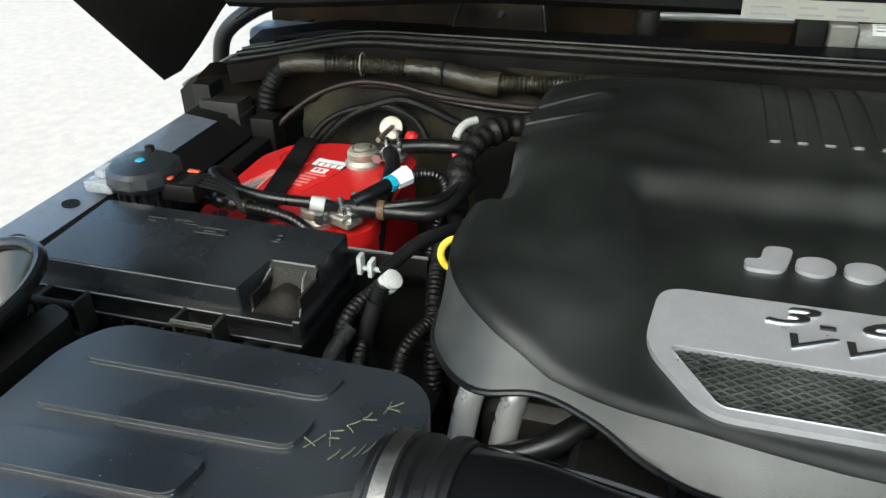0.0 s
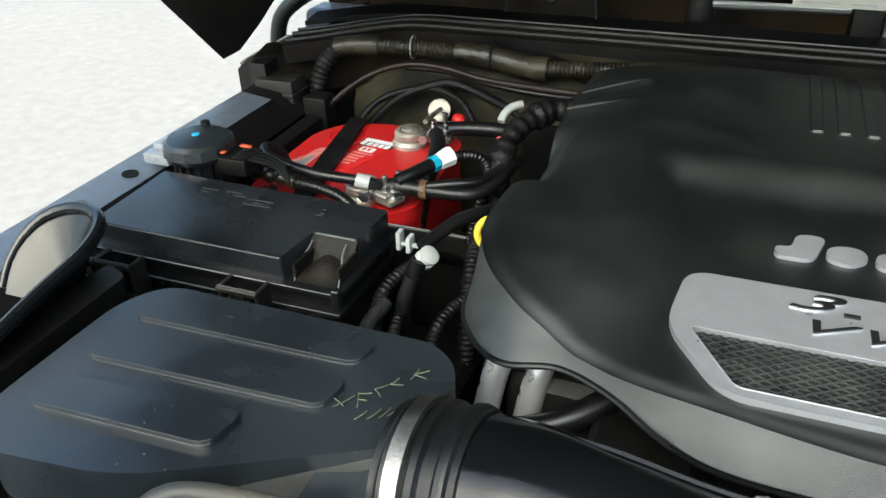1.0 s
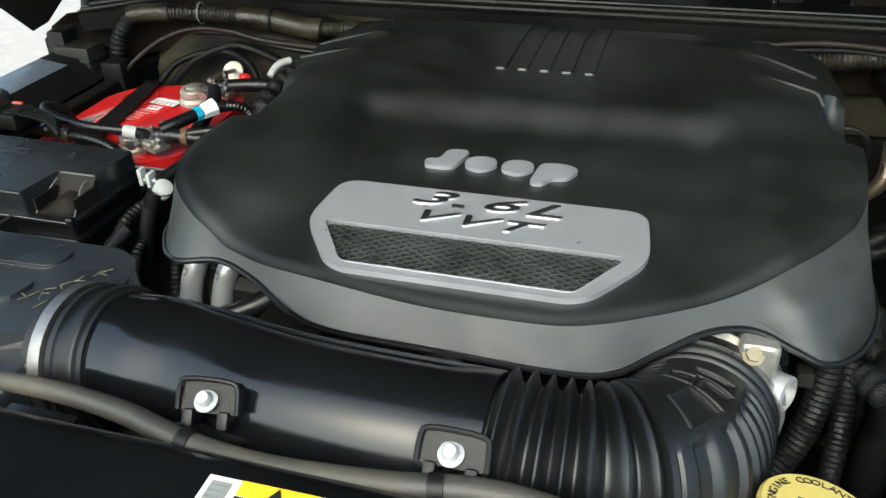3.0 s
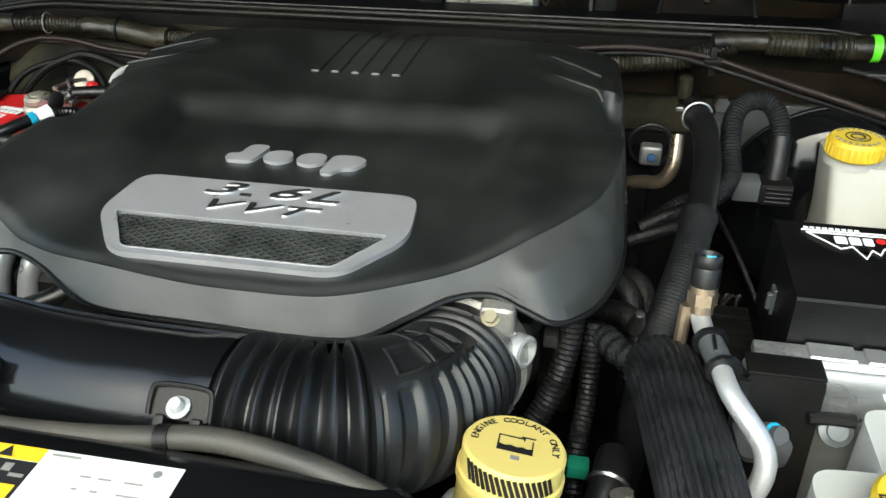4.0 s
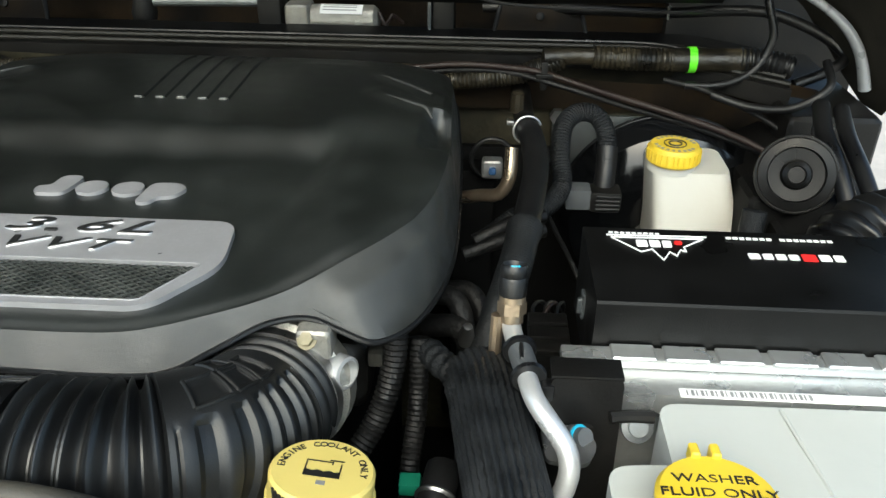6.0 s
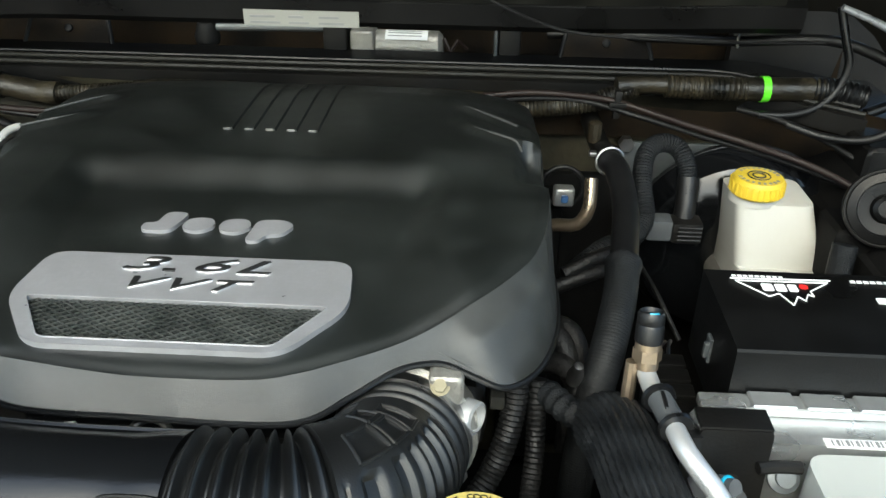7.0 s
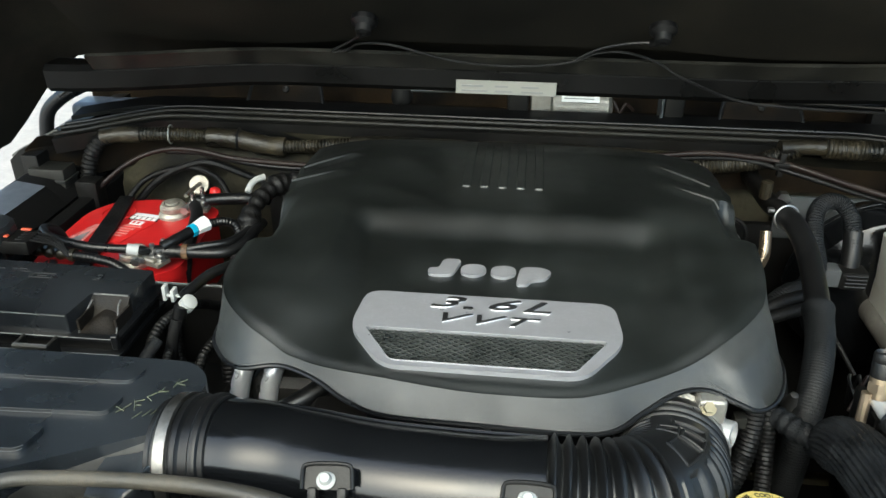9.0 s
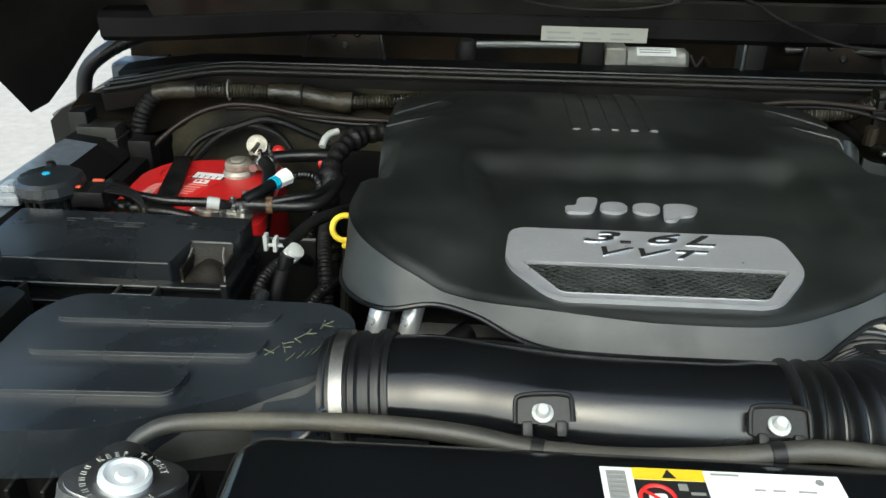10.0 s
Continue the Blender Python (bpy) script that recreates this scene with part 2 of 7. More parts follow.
def finish(me, mat, angle=32):
    me.polygons.foreach_set("use_smooth", [True] * len(me.polygons))
    me.set_sharp_from_angle(angle=radians(angle))
    me.materials.append(mat)


def thing(name, base, label, category, group="", kind=""):
    """An Empty at the base of a thing; its parts are given in world places."""
    ob = new(name)
    ob.empty_display_size = 0.02
    ob.location = base
    ORIGIN[ob] = Vector(base)
    return tagged(ob, label, category, group, kind)


def part(name, bm, material, parent, label="", angle=32):
    me = bpy.data.meshes.new(name)
    org = ORIGIN[parent]
    bmesh.ops.translate(bm, verts=bm.verts, vec=-org)
    bmesh.ops.recalc_face_normals(bm, faces=bm.faces)
    bm.to_mesh(me)
    bm.free()
    finish(me, material, angle)
    ob = new(name, me)
    ob.parent = parent
    ORIGIN[ob] = org
    return tagged(ob, label)


def solo(name, bm, material, base, label, category, group="", kind="", angle=32):
    """A thing that is one single mesh."""
    me = bpy.data.meshes.new(name)
    bmesh.ops.translate(bm, verts=bm.verts, vec=-Vector(base))
    bmesh.ops.recalc_face_normals(bm, faces=bm.faces)
    bm.to_mesh(me)
    bm.free()
    finish(me, material, angle)
    ob = new(name, me)
    ob.location = base
    ORIGIN[ob] = Vector(base)
    return tagged(ob, label, category, group, kind)


def bevel(bm, width, segs=2, angle=25):
    if width > 0:
        edges = [e for e in bm.edges if len(e.link_faces) == 2 and e.calc_face_angle(0) > radians(angle)]
        bmesh.ops.bevel(bm, geom=edges, offset=width, segments=segs, affect="EDGES", profile=0.6)
    return bm


def rbox(x0, x1, y0, y1, z0, z1, b=0.003, segs=2, m=None):
    bm = bmesh.new()
    bmesh.ops.create_cube(bm, size=1)
    for v in bm.verts:
        v.co = Vector(((x0 + x1) / 2 + v.co.x * (x1 - x0), (y0 + y1) / 2 + v.co.y * (y1 - y0), (z0 + z1) / 2 + v.co.z * (z1 - z0)))
    bevel(bm, b, segs)
    if m is not None:
        bm.transform(m)
    return bm


def prism(pts, z0, z1, b=0.002, segs=2, m=None, taper=0.0):
    """A plate of the outline pts (x, y), from z0 to z1."""
    bm = bmesh.new()
    cx, cy = sum(p[0] for p in pts) / len(pts), sum(p[1] for p in pts) / len(pts)
    lo = [bm.verts.new((x, y, z0)) for x, y in pts]
    hi = [bm.verts.new((x + (cx - x) * taper, y + (cy - y) * taper, z1)) for x, y in pts]
    bm.faces.new(lo[::-1])
    bm.faces.new(hi)
    for i in range(len(pts)):
        j = (i + 1) % len(pts)
        bm.faces.new((lo[i], lo[j], hi[j], hi[i]))
    bevel(bm, b, segs)
    if m is not None:
        bm.transform(m)
    return bm


def rounded(pts, r, n=5):
    """The outline pts with its corners rounded by r."""
    out = []
    k = len(pts)
    for i in range(k):
        p, a, c = Vector(pts[i]), Vector(pts[i - 1]), Vector(pts[(i + 1) % k])
        da, dc = (a - p), (c - p)
        rr = min(r, da.length * 0.48, dc.length * 0.48)
        s, e = p + da.normalized() * rr, p + dc.normalized() * rr
        for t in range(n + 1):
            f = t / n
            q = s * (1 - f) ** 2 + p * 2 * f * (1 - f) + e * f * f
            out.append((q.x, q.y))
    return out


def even(pts, step=0.004):
    """The closed outline pts with points about every step along it."""
    out = []
    for (x0, y0), (x1, y1) in zip(pts, pts[1:] + pts[:1]):
        n = max(1, int(math.hypot(x1 - x0, y1 - y0) / step))
        out += [(x0 + (x1 - x0) * k / n, y0 + (y1 - y0) * k / n) for k in range(n)]
    return out


def join(*bms):
    out = bms[0]
    for b in bms[1:]:
        me = bpy.data.meshes.new("tmp")
        b.to_mesh(me)
        b.free()
        out.from_mesh(me)
        bpy.data.meshes.remove(me)
    return out


def smooth_path(pts, step=0.004):
    """A Catmull-Rom curve through pts, sampled about every step."""
    p = [Vector(q) for q in pts]
    p = [p[0] * 2 - p[1]] + p + [p[-1] * 2 - p[-2]]
    out = []
    for i in range(1, len(p) - 2):
        n = max(2, int((p[i + 1] - p[i]).length / step))
        for k in range(n):
            t = k / n
            out.append(0.5 * (2 * p[i] + (p[i + 1] - p[i - 1]) * t + (2 * p[i - 1] - 5 * p[i] + 4 * p[i + 1] - p[i + 2]) * t * t
                              + (3 * p[i] - p[i - 1] - 3 * p[i + 1] + p[i + 2]) * t ** 3))
    out.append(p[-2])
    return out


def tube(pts, r, segs=12, step=0.006, caps=True, squash=1.0):
    """A pipe along pts; r is a number or a function of the length walked (metres) and the whole length."""
    path = smooth_path(pts, step)
    total = sum((b - a).length for a, b in zip(path, path[1:]))
    bm = bmesh.new()
    t0 = (path[1] - path[0]).normalized()
    up = Vector((0, 0, 1)) if abs(t0.z) < 0.9 else Vector((0, 1, 0))
    nrm = (up - t0 * up.dot(t0)).normalized()
    rings, s, last = [], 0.0, path[0]
    for i, p in enumerate(path):
        s += (p - last).length
        last = p
        t = (path[min(i + 1, len(path) - 1)] - path[max(i - 1, 0)]).normalized()
        nrm = (nrm - t * nrm.dot(t)).normalized()
        bi = t.cross(nrm)
        rad = r(s, total) if callable(r) else r
        rings.append([bm.verts.new(p + (nrm * math.cos(a) * squash + bi * math.sin(a)) * rad) for a in (2 * math.pi * k / segs for k in range(segs))])
    for a, b in zip(rings, rings[1:]):
        for k in range(segs):
            j = (k + 1) % segs
            bm.faces.new((a[k], a[j], b[j], b[k]))
    if caps:
        bm.faces.new(rings[0][::-1])
        bm.faces.new(rings[-1])
    return bm


def corrugated(r, pitch, depth):
    return lambda s, total: r - depth * (0.5 - 0.5 * math.cos(2 * math.pi * s / pitch)) ** 1.5


def lathe(profile, place=(0, 0, 0), turn=None, segs=28):
    """A turned body from (radius, height) pairs along its own z, then turned and moved."""
    bm = bmesh.new()
    rings = []
    for r, z in profile:
        if r < 1e-5:
            rings.append([bm.verts.new((0, 0, z))])
        else:
            rings.append([bm.verts.new((r * math.cos(2 * math.pi * k / segs), r * math.sin(2 * math.pi * k / segs), z)) for k in range(segs)])
    for a, b in zip(rings, rings[1:]):
        for k in range(segs):
            j = (k + 1) % segs
            if len(a) == 1 and len(b) == 1:
                continue
            if len(a) == 1:
                bm.faces.new((a[0], b[j], b[k]))
            elif len(b) == 1:
                bm.faces.new((a[k], a[j], b[0]))
            else:
                bm.faces.new((a[k], a[j], b[j], b[k]))
    for ring, flip in ((rings[0], True), (rings[-1], False)):
        if len(ring) > 1:
            bm.faces.new(ring[::-1] if flip else ring)
    m = Matrix.Translation(place)
    if turn is not None:
        m = m @ turn
    bm.transform(m)
    return bm


def along(d):
    """The turn that takes z to the direction d."""
    return Vector(d).to_track_quat("Z", "Y").to_matrix().to_4x4()


def torus(R, r, place, turn=None, a0=0.0, a1=360.0, segs=36, ring=10):
    pts = [(R * math.cos(radians(a0 + (a1 - a0) * k / segs)), R * math.sin(radians(a0 + (a1 - a0) * k / segs)), 0) for k in range(segs + 1)]
    closed = abs(a1 - a0) >= 359.9
    bm = bmesh.new()
    rows = []
    for k, p in enumerate(pts[:-1] if closed else pts):
        a = radians(a0 + (a1 - a0) * k / segs)
        rows.append([bm.verts.new((math.cos(a) * (R + r * math.cos(q)), math.sin(a) * (R + r * math.cos(q)), r * math.sin(q))) for q in (2 * math.pi * i / ring for i in range(ring))])
    for i in range(len(rows) if closed else len(rows) - 1):
        a, b = rows[i], rows[(i + 1) % len(rows)]
        for k in range(ring):
            j = (k + 1) % ring
            bm.faces.new((a[k], b[k], b[j], a[j]))
    if not closed:
        bm.faces.new(rows[0])
        bm.faces.new(rows[-1][::-1])
    m = Matrix.Translation(place)
    if turn is not None:
        m = m @ turn
    bm.transform(m)
    return bm


def hexnut(r, h, place, turn=None, b=0.001):
    m = Matrix.Translation(place) @ (turn if turn is not None else Matrix.Identity(4))
    return prism([(r * math.cos(radians(60 * k)), r * math.sin(radians(60 * k))) for k in range(6)], 0, h, b, 1, m)


def lettering(text, size, m, depth=0.0006, stretch=1.0, shear=0.0, bold=0.0, spacing=1.0):
    """Raised letters in the built-in font as a bmesh, centred, standing in the x-y plane of m."""
    cu = bpy.data.curves.new("letters", "FONT")
    cu.body, cu.size, cu.extrude, cu.shear, cu.offset, cu.space_character = text, size, depth, shear, bold, spacing
    cu.align_x, cu.align_y, cu.resolution_u = "CENTER", "CENTER", 3
    ob = bpy.data.objects.new("letters", cu)
    scene.collection.objects.link(ob)
    me = bpy.data.meshes.new_from_object(ob.evaluated_get(bpy.context.evaluated_depsgraph_get()))
    bm = bmesh.new()
    bm.from_mesh(me)
    bpy.data.objects.remove(ob)
    bpy.data.curves.remove(cu)
    bpy.data.meshes.remove(me)
    bm.transform(m @ Matrix.Diagonal((stretch, 1, 1, 1)))
    return bm


def arc_letters(text, radius, size, m, start, step, depth=0.0005):
    """Letters round a circle, read from outside, one after another."""
    out = bmesh.new()
    for k, ch in enumerate(text):
        if ch != " ":
            a = radians(start - step * k)
            place = m @ Matrix.Translation((radius * math.cos(a), radius * math.sin(a), 0)) @ Matrix.Rotation(a - math.pi / 2, 4, "Z")
            out = join(out, lettering(ch, size, place, depth))
    return out


def sheet(nx, ny, f):
    """A grid of quads with its corners at f(u, v)."""
    bm = bmesh.new()
    g = [[bm.verts.new(f(i / nx, j / ny)) for i in range(nx + 1)] for j in range(ny + 1)]
    for j in range(ny):
        for i in range(nx):
            bm.faces.new((g[j][i], g[j][i + 1], g[j + 1][i + 1], g[j + 1][i]))
    return bm


def extrude_profile(profile, x0, x1, nx=1, shift=None):
    """A closed (y, z) outline drawn out along x."""
    bm = bmesh.new()
    rings = []
    for i in range(nx + 1):
        x = x0 + (x1 - x0) * i / nx
        dy, dz = shift(x) if shift else (0, 0)
        rings.append([bm.verts.new((x, y + dy, z + dz)) for y, z in profile])
    k = len(profile)
    for a, b in zip(rings, rings[1:]):
        for i in range(k):
            j = (i + 1) % k
            bm.faces.new((a[i], a[j], b[j], b[i]))
    bm.faces.new(rings[0])
    bm.faces.new(rings[-1][::-1])
    return bm


def sstep(a, b, x):
    t = min(1, max(0, (x - a) / (b - a)))
    return t * t * (3 - 2 * t)


def lerp_table(table, x):
    for (a, va), (b, vb) in zip(table, table[1:]):
        if x <= b:
            t = min(1, max(0, (x - a) / (b - a)))
            return va + (vb - va) * t
    return table[-1][1]


# ---- structure: ground and car body ----
bm = sheet(40, 40, lambda u, v: Vector(((u - 0.5) * 2, (v - 0.5) * 2, 0)) * 1.0)
for v in bm.verts:
    d = max(abs(v.co.x), abs(v.co.y))
    v.co.x, v.co.y = v.co.x * (6 + 900 * d ** 5), v.co.y * (6 + 900 * d ** 5)
solo("ground", bm, ground_mat, (0, 0, 0), "pale concrete yard lit by the sun", "ground", kind="structure")


def fender(side):
    """Top of the wing with its inner wall and outer arch; side is -1 or 1."""
    prof = [(0.618, 1.108), (0.645, 1.134), (0.688, 1.140), (0.716, 1.124), (0.745, 1.06), (0.78, 0.99), (0.84, 0.965),
            (0.93, 0.94), (0.94, 0.90), (0.935, 0.60), (0.90, 0.55)]
    name = "fender"
    def place(i, v):
        x, z = prof[i]
        y = -0.05 + 1.25 * v
        x += (0.03 if side < 0 else -0.05) * (1 - v) ** 1.5 * (1 if z > 0.97 else 0.2)
        return Vector((side * x, y, z - (0.014 if side < 0 else 0.03) * (1 - v) ** 2))
    bm = bmesh.new()
    rows = [[bm.verts.new(place(i, j / 14)) for i in range(len(prof))] for j in range(15)]
    cut = 10 if side < 0 else 5
    for a, b in zip(rows[:cut + 1], rows[1:cut + 1]):
        for i in range(1, len(prof) - 1):
            bm.faces.new((a[i], a[i + 1], b[i + 1], b[i]))
    for row in rows:
        if not row[0].link_faces:
            bm.verts.remove(row[0])
    # inner flange of the painted wing, coloured near black for its shade
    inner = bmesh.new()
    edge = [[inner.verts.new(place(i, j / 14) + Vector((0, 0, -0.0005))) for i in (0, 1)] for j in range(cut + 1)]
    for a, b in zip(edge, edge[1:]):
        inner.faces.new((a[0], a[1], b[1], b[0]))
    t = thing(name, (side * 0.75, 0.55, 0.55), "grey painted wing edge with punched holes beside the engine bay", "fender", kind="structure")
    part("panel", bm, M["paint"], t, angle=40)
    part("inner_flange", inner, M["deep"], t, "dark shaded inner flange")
    # rear stretch of the same wing; near black stands in for shade
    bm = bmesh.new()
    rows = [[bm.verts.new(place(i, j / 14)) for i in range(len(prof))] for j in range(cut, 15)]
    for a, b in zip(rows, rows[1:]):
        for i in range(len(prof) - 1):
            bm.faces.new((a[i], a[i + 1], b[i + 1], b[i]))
    part("rear_panel", bm, M["deep"], t, "rear stretch of the wing edge, near black for shade", angle=40)
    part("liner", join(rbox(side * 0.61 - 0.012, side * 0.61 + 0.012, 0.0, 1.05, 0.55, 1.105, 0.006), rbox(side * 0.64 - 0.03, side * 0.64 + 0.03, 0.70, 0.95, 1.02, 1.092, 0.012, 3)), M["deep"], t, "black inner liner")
    for yy in (0.612, 0.541):
        v = (yy + 0.05) / 1.25
        p = place(1, v).lerp(place(2, v), 0.45)
        part("hole", lathe([(0.0085, 0), (0.0085, 0.0010), (0, 0.0010)], (p.x, p.y, p.z), along((-side * 0.1, 0, 1)), 16), M["deep"], t, "dark punched hole")
    return t


for side in (-1, 1):
    fender(side)

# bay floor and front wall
# floor and front wall carry the bay's shade in their near-black colour
solo("bay_floor", rbox(-0.62, 0.62, 0.0, 1.1, 0.50, 0.55, 0.0), M["deep"], (0, 0.5, 0.50), "underside of the engine bay, near black for its shade", "floor", kind="structure")
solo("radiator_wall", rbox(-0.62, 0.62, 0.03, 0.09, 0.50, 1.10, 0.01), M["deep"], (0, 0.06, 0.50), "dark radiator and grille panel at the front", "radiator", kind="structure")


def bulkhead(u, v):
    x, z = -0.66 + 1.32 * u, 0.55 + 0.63 * v
    y = 1.0
    # round plenum bulge behind the battery
    d = math.hypot((x + 0.43) / 0.25, (z - 1.00) / 0.17)
    y -= 0.05 * (1 - sstep(0.85, 1.05, d))
    y += 0.012 * math.sin(9 * x) * v
    if z > 1.15:
        y -= 0.02 * sstep(1.15, 1.18, z)
    return Vector((x, y, z))


fw = thing("firewall", (0, 1.0, 0.55), "dusty dark bulkhead behind the engine with a rounded bulge", "firewall", kind="structure")
part("panel", sheet(110, 56, bulkhead), M["firewall"], fw, angle=50)

# added near-black panels: the shade low on the bulkhead, as colour
part("shade_panel", rbox(0.255, 0.64, 0.975, 0.990, 0.60, 1.070, 0.008, 2), M["deep"], fw, "near-black panel added for the shade low on the bulkhead")
part("shade_panel", rbox(0.268, 0.325, 0.93, 0.974, 0.60, 1.055, 0.012, 2), M["deep"], fw, "near-black panel added for the shade low on the bulkhead")
part("shade_panel", rbox(-0.36, -0.27, 0.94, 0.975, 0.60, 1.10, 0.012, 2), M["deep"], fw, "near-black panel added for the shade low on the bulkhead")

# ---- cowl, rubber seal and trough ----
cw = thing("cowl", (0, 1.1, 1.12), "dusty brown cowl trough under the windscreen", "cowl", kind="structure")
part("trough", extrude_profile([(0.985, 1.12), (0.985, 1.178), (1.02, 1.186), (1.06, 1.165), (1.19, 1.165), (1.21, 1.36), (1.24, 1.36), (1.24, 1.12)], -0.70, 0.70, 30,
                               lambda x: (-0.10 * sstep(0.55, 0.72, abs(x)), -0.01 * sstep(0.5, 0.7, abs(x)))), M["cowl"], cw)
# unseen cover, added to keep light from leaking into the trough
part("gap_cover", rbox(-0.74, 0.74, 1.03, 1.75, 1.362, 1.376, 0.004), M["black"], cw, "unseen black cover added to close the gap above the trough")
part("ledge", extrude_profile([(1.03, 1.196), (1.03, 1.202), (1.065, 1.206), (1.068, 1.196)], -0.66, 0.66, 30,
                              lambda x: (-0.10 * sstep(0.55, 0.72, abs(x)), -0.004)), M["black"], cw)


def seal_line(dy, dz, z=1.196):
    pts = []
    for k in range(41):
        x = -0.66 + 1.32 * k / 40
        bend = sstep(0.5, 0.70, abs(x))
        pts.append((x, 1.0 + dy - 0.09 * bend, z + dz - 0.01 * bend))
    return pts


seal = thing("hood_seal", (0, 1.0, 1.18), "long black ribbed rubber seal along the cowl edge", "seal")
# front and middle ridges are coloured tan to draw their highlight lines
part("bead", tube(seal_line(-0.013, 0.0005), 0.0032, 8, 0.02), M["seal"], seal, "front ridge, tan for its highlight")
part("bead", tube(seal_line(0.006, 0.003), 0.0034, 8, 0.02), M["seal"], seal, "middle ridge, tan for its highlight")
part("bead", tube(seal_line(0.020, 0.005), 0.0022, 8, 0.02), M["rubber"], seal)
part("base_strip", extrude_profile([(0.982, 1.168), (0.978, 1.192), (1.03, 1.199), (1.03, 1.17)], -0.66, 0.66, 40,
                                   lambda x: (-0.09 * sstep(0.5, 0.70, abs(x)), -0.01 * sstep(0.5, 0.7, abs(x)))), M["black"], seal)


def hinge_bracket(x):
    """Trapezoid stop bracket standing at the cowl."""
    t = thing("cowl_bracket", (x, 1.045, 1.19), "dusty trapezoid bracket standing behind the rubber seal", "bracket", "brackets on the cowl")
    m = Matrix.Translation((x, 1.06, 1.19)) @ Matrix.Rotation(radians(62), 4, "X")
    part("plate", prism(rounded([(-0.063, 0), (0.063, 0), (0.045, 0.085), (-0.045, 0.085)], 0.006), 0, 0.004, 0.001, 1, m), M["cowl"], t)
    for s in (-1, 1):
        part("rim", tube([m @ Vector((s * 0.063, 0, 0.004)), m @ Vector((s * 0.054, 0.042, 0.004)), m @ Vector((s * 0.045, 0.085, 0.004))], 0.003, 8), M["black"], t)
    for dx in (-0.018, 0, 0.018):
        part("bolt_head", lathe([(0.0055, 0), (0.0055, 0.003), (0.003, 0.0045), (0, 0.0045)], m @ Vector((dx, 0.03 + abs(dx), 0.004)), Matrix.Rotation(radians(62), 4, "X"), 12), M["black"], t)


hinge_bracket(-0.357)
hinge_bracket(0.376)

# wiper motor behind the seal
wm = thing("wiper_motor", (0.1, 1.09, 1.17), "silver cylindrical wiper motor with a white label in the cowl", "motor")
part("can", lathe([(0.017, 0), (0.020, 0.003), (0.020, 0.088), (0.015, 0.094), (0.007, 0.096), (0, 0.096)], (0.062, 1.09, 1.203), along((1, 0.02, 0))), M["alu"], wm)
part("label", sheet(12, 2, lambda u, v: Vector((0.078 + 0.058 * v, 1.09 - 0.0205 * math.sin(radians(-5 + 60 * u)), 1.203 + 0.0205 * math.cos(radians(-5 + 60 * u))))), M["paper"], wm, "white label with grey print")
for k in range(3):
    part("print_bar", sheet(3, 1, lambda u, v, k=k: Vector((0.082 + 0.046 * v, 1.09 - 0.0208 * math.sin(radians(8 + 14 * k + 5 * u)), 1.203 + 0.0208 * math.cos(radians(8 + 14 * k + 5 * u))))), M["label_grey"], wm)
part("gearbox", rbox(0.030, 0.064, 1.068, 1.112, 1.176, 1.226, 0.006, 3), M["alu"], wm)
part("bracket", rbox(-0.005, 0.028, 1.062, 1.11, 1.168, 1.24, 0.006, 2), M["black"], wm, "black rubber-mounted bracket")
part("linkage_rod", tube([(-0.16, 1.10, 1.218), (-0.08, 1.10, 1.22), (0.0, 1.095, 1.222)], 0.0055, 10), M["dull_steel"], wm)
part("pivot", lathe([(0.016, 0), (0.018, 0.01), (0.012, 0.03), (0.0, 0.032)], (-0.175, 1.10, 1.195)), M["black"], wm)
part("lead", tube([(0.158, 1.085, 1.215), (0.168, 1.075, 1.20), (0.176, 1.08, 1.213), (0.19, 1.09, 1.20)], 0.0025, 8), M["redwire"], wm, "red lead")
wb = thing("linkage_bracket", (0.245, 1.085, 1.166), "dark steel linkage bracket with a shiny edge", "bracket")
part("body", rbox(0.232, 0.262, 1.06, 1.10, 1.166, 1.24, 0.006), M["black"], wb)
part("edge", rbox(0.226, 0.231, 1.056, 1.09, 1.175, 1.242, 0.002), M["dull_steel"], wb)
rod = thing("cowl_hose", (0.5, 1.03, 1.22), "black washer hose with a pale clip running along the cowl", "hose")
part("hose", tube([(0.30, 1.10, 1.222), (0.38, 1.085, 1.226), (0.46, 1.06, 1.231), (0.536, 1.03, 1.237), (0.60, 1.01, 1.246), (0.65, 1.0, 1.247), (0.70, 0.988, 1.232), (0.733, 0.975, 1.214), (0.739, 0.963, 1.202), (0.716, 0.955, 1.188), (0.68, 0.948, 1.174)], 0.0068, 12), M["rubber"], rod)
part("clip", torus(0.0074, 0.0018, (0.536, 1.03, 1.237), along((1, -0.35, 0.06)), segs=18, ring=6), M["foil"], rod, "pale hose clip")

# ---- open hood ----
HOOD_BASE, HOOD_ANGLE = Vector((0, 0.985, 1.238)), radians(42)
HV = Vector((0, -math.cos(HOOD_ANGLE), math.sin(HOOD_ANGLE)))
HW = Vector((0, -math.sin(HOOD_ANGLE), -math.cos(HOOD_ANGLE)))


def hp(u, v, w):
    return HOOD_BASE + Vector((u, 0, 0)) + HV * v + HW * w


def hood_shell(inner):
    def f(a, b):
        s = -1 + 2 * a
        wide = 0.80 - 0.13 * b
        c = abs(s)
        x = s * wide
        flange = sstep(0.80, 1.0, c) ** 1.3
        v = -0.05 * flange + 1.10 * b + 0.02 * (1 - b) * 0
        w = -0.055 + 0.15 * flange - (0 if inner else 0.006)
        return hp(x, v, w)
    return f


hd = thing("hood", (0, 0.985, 1.2), "dark open hood standing over the engine bay", "hood")
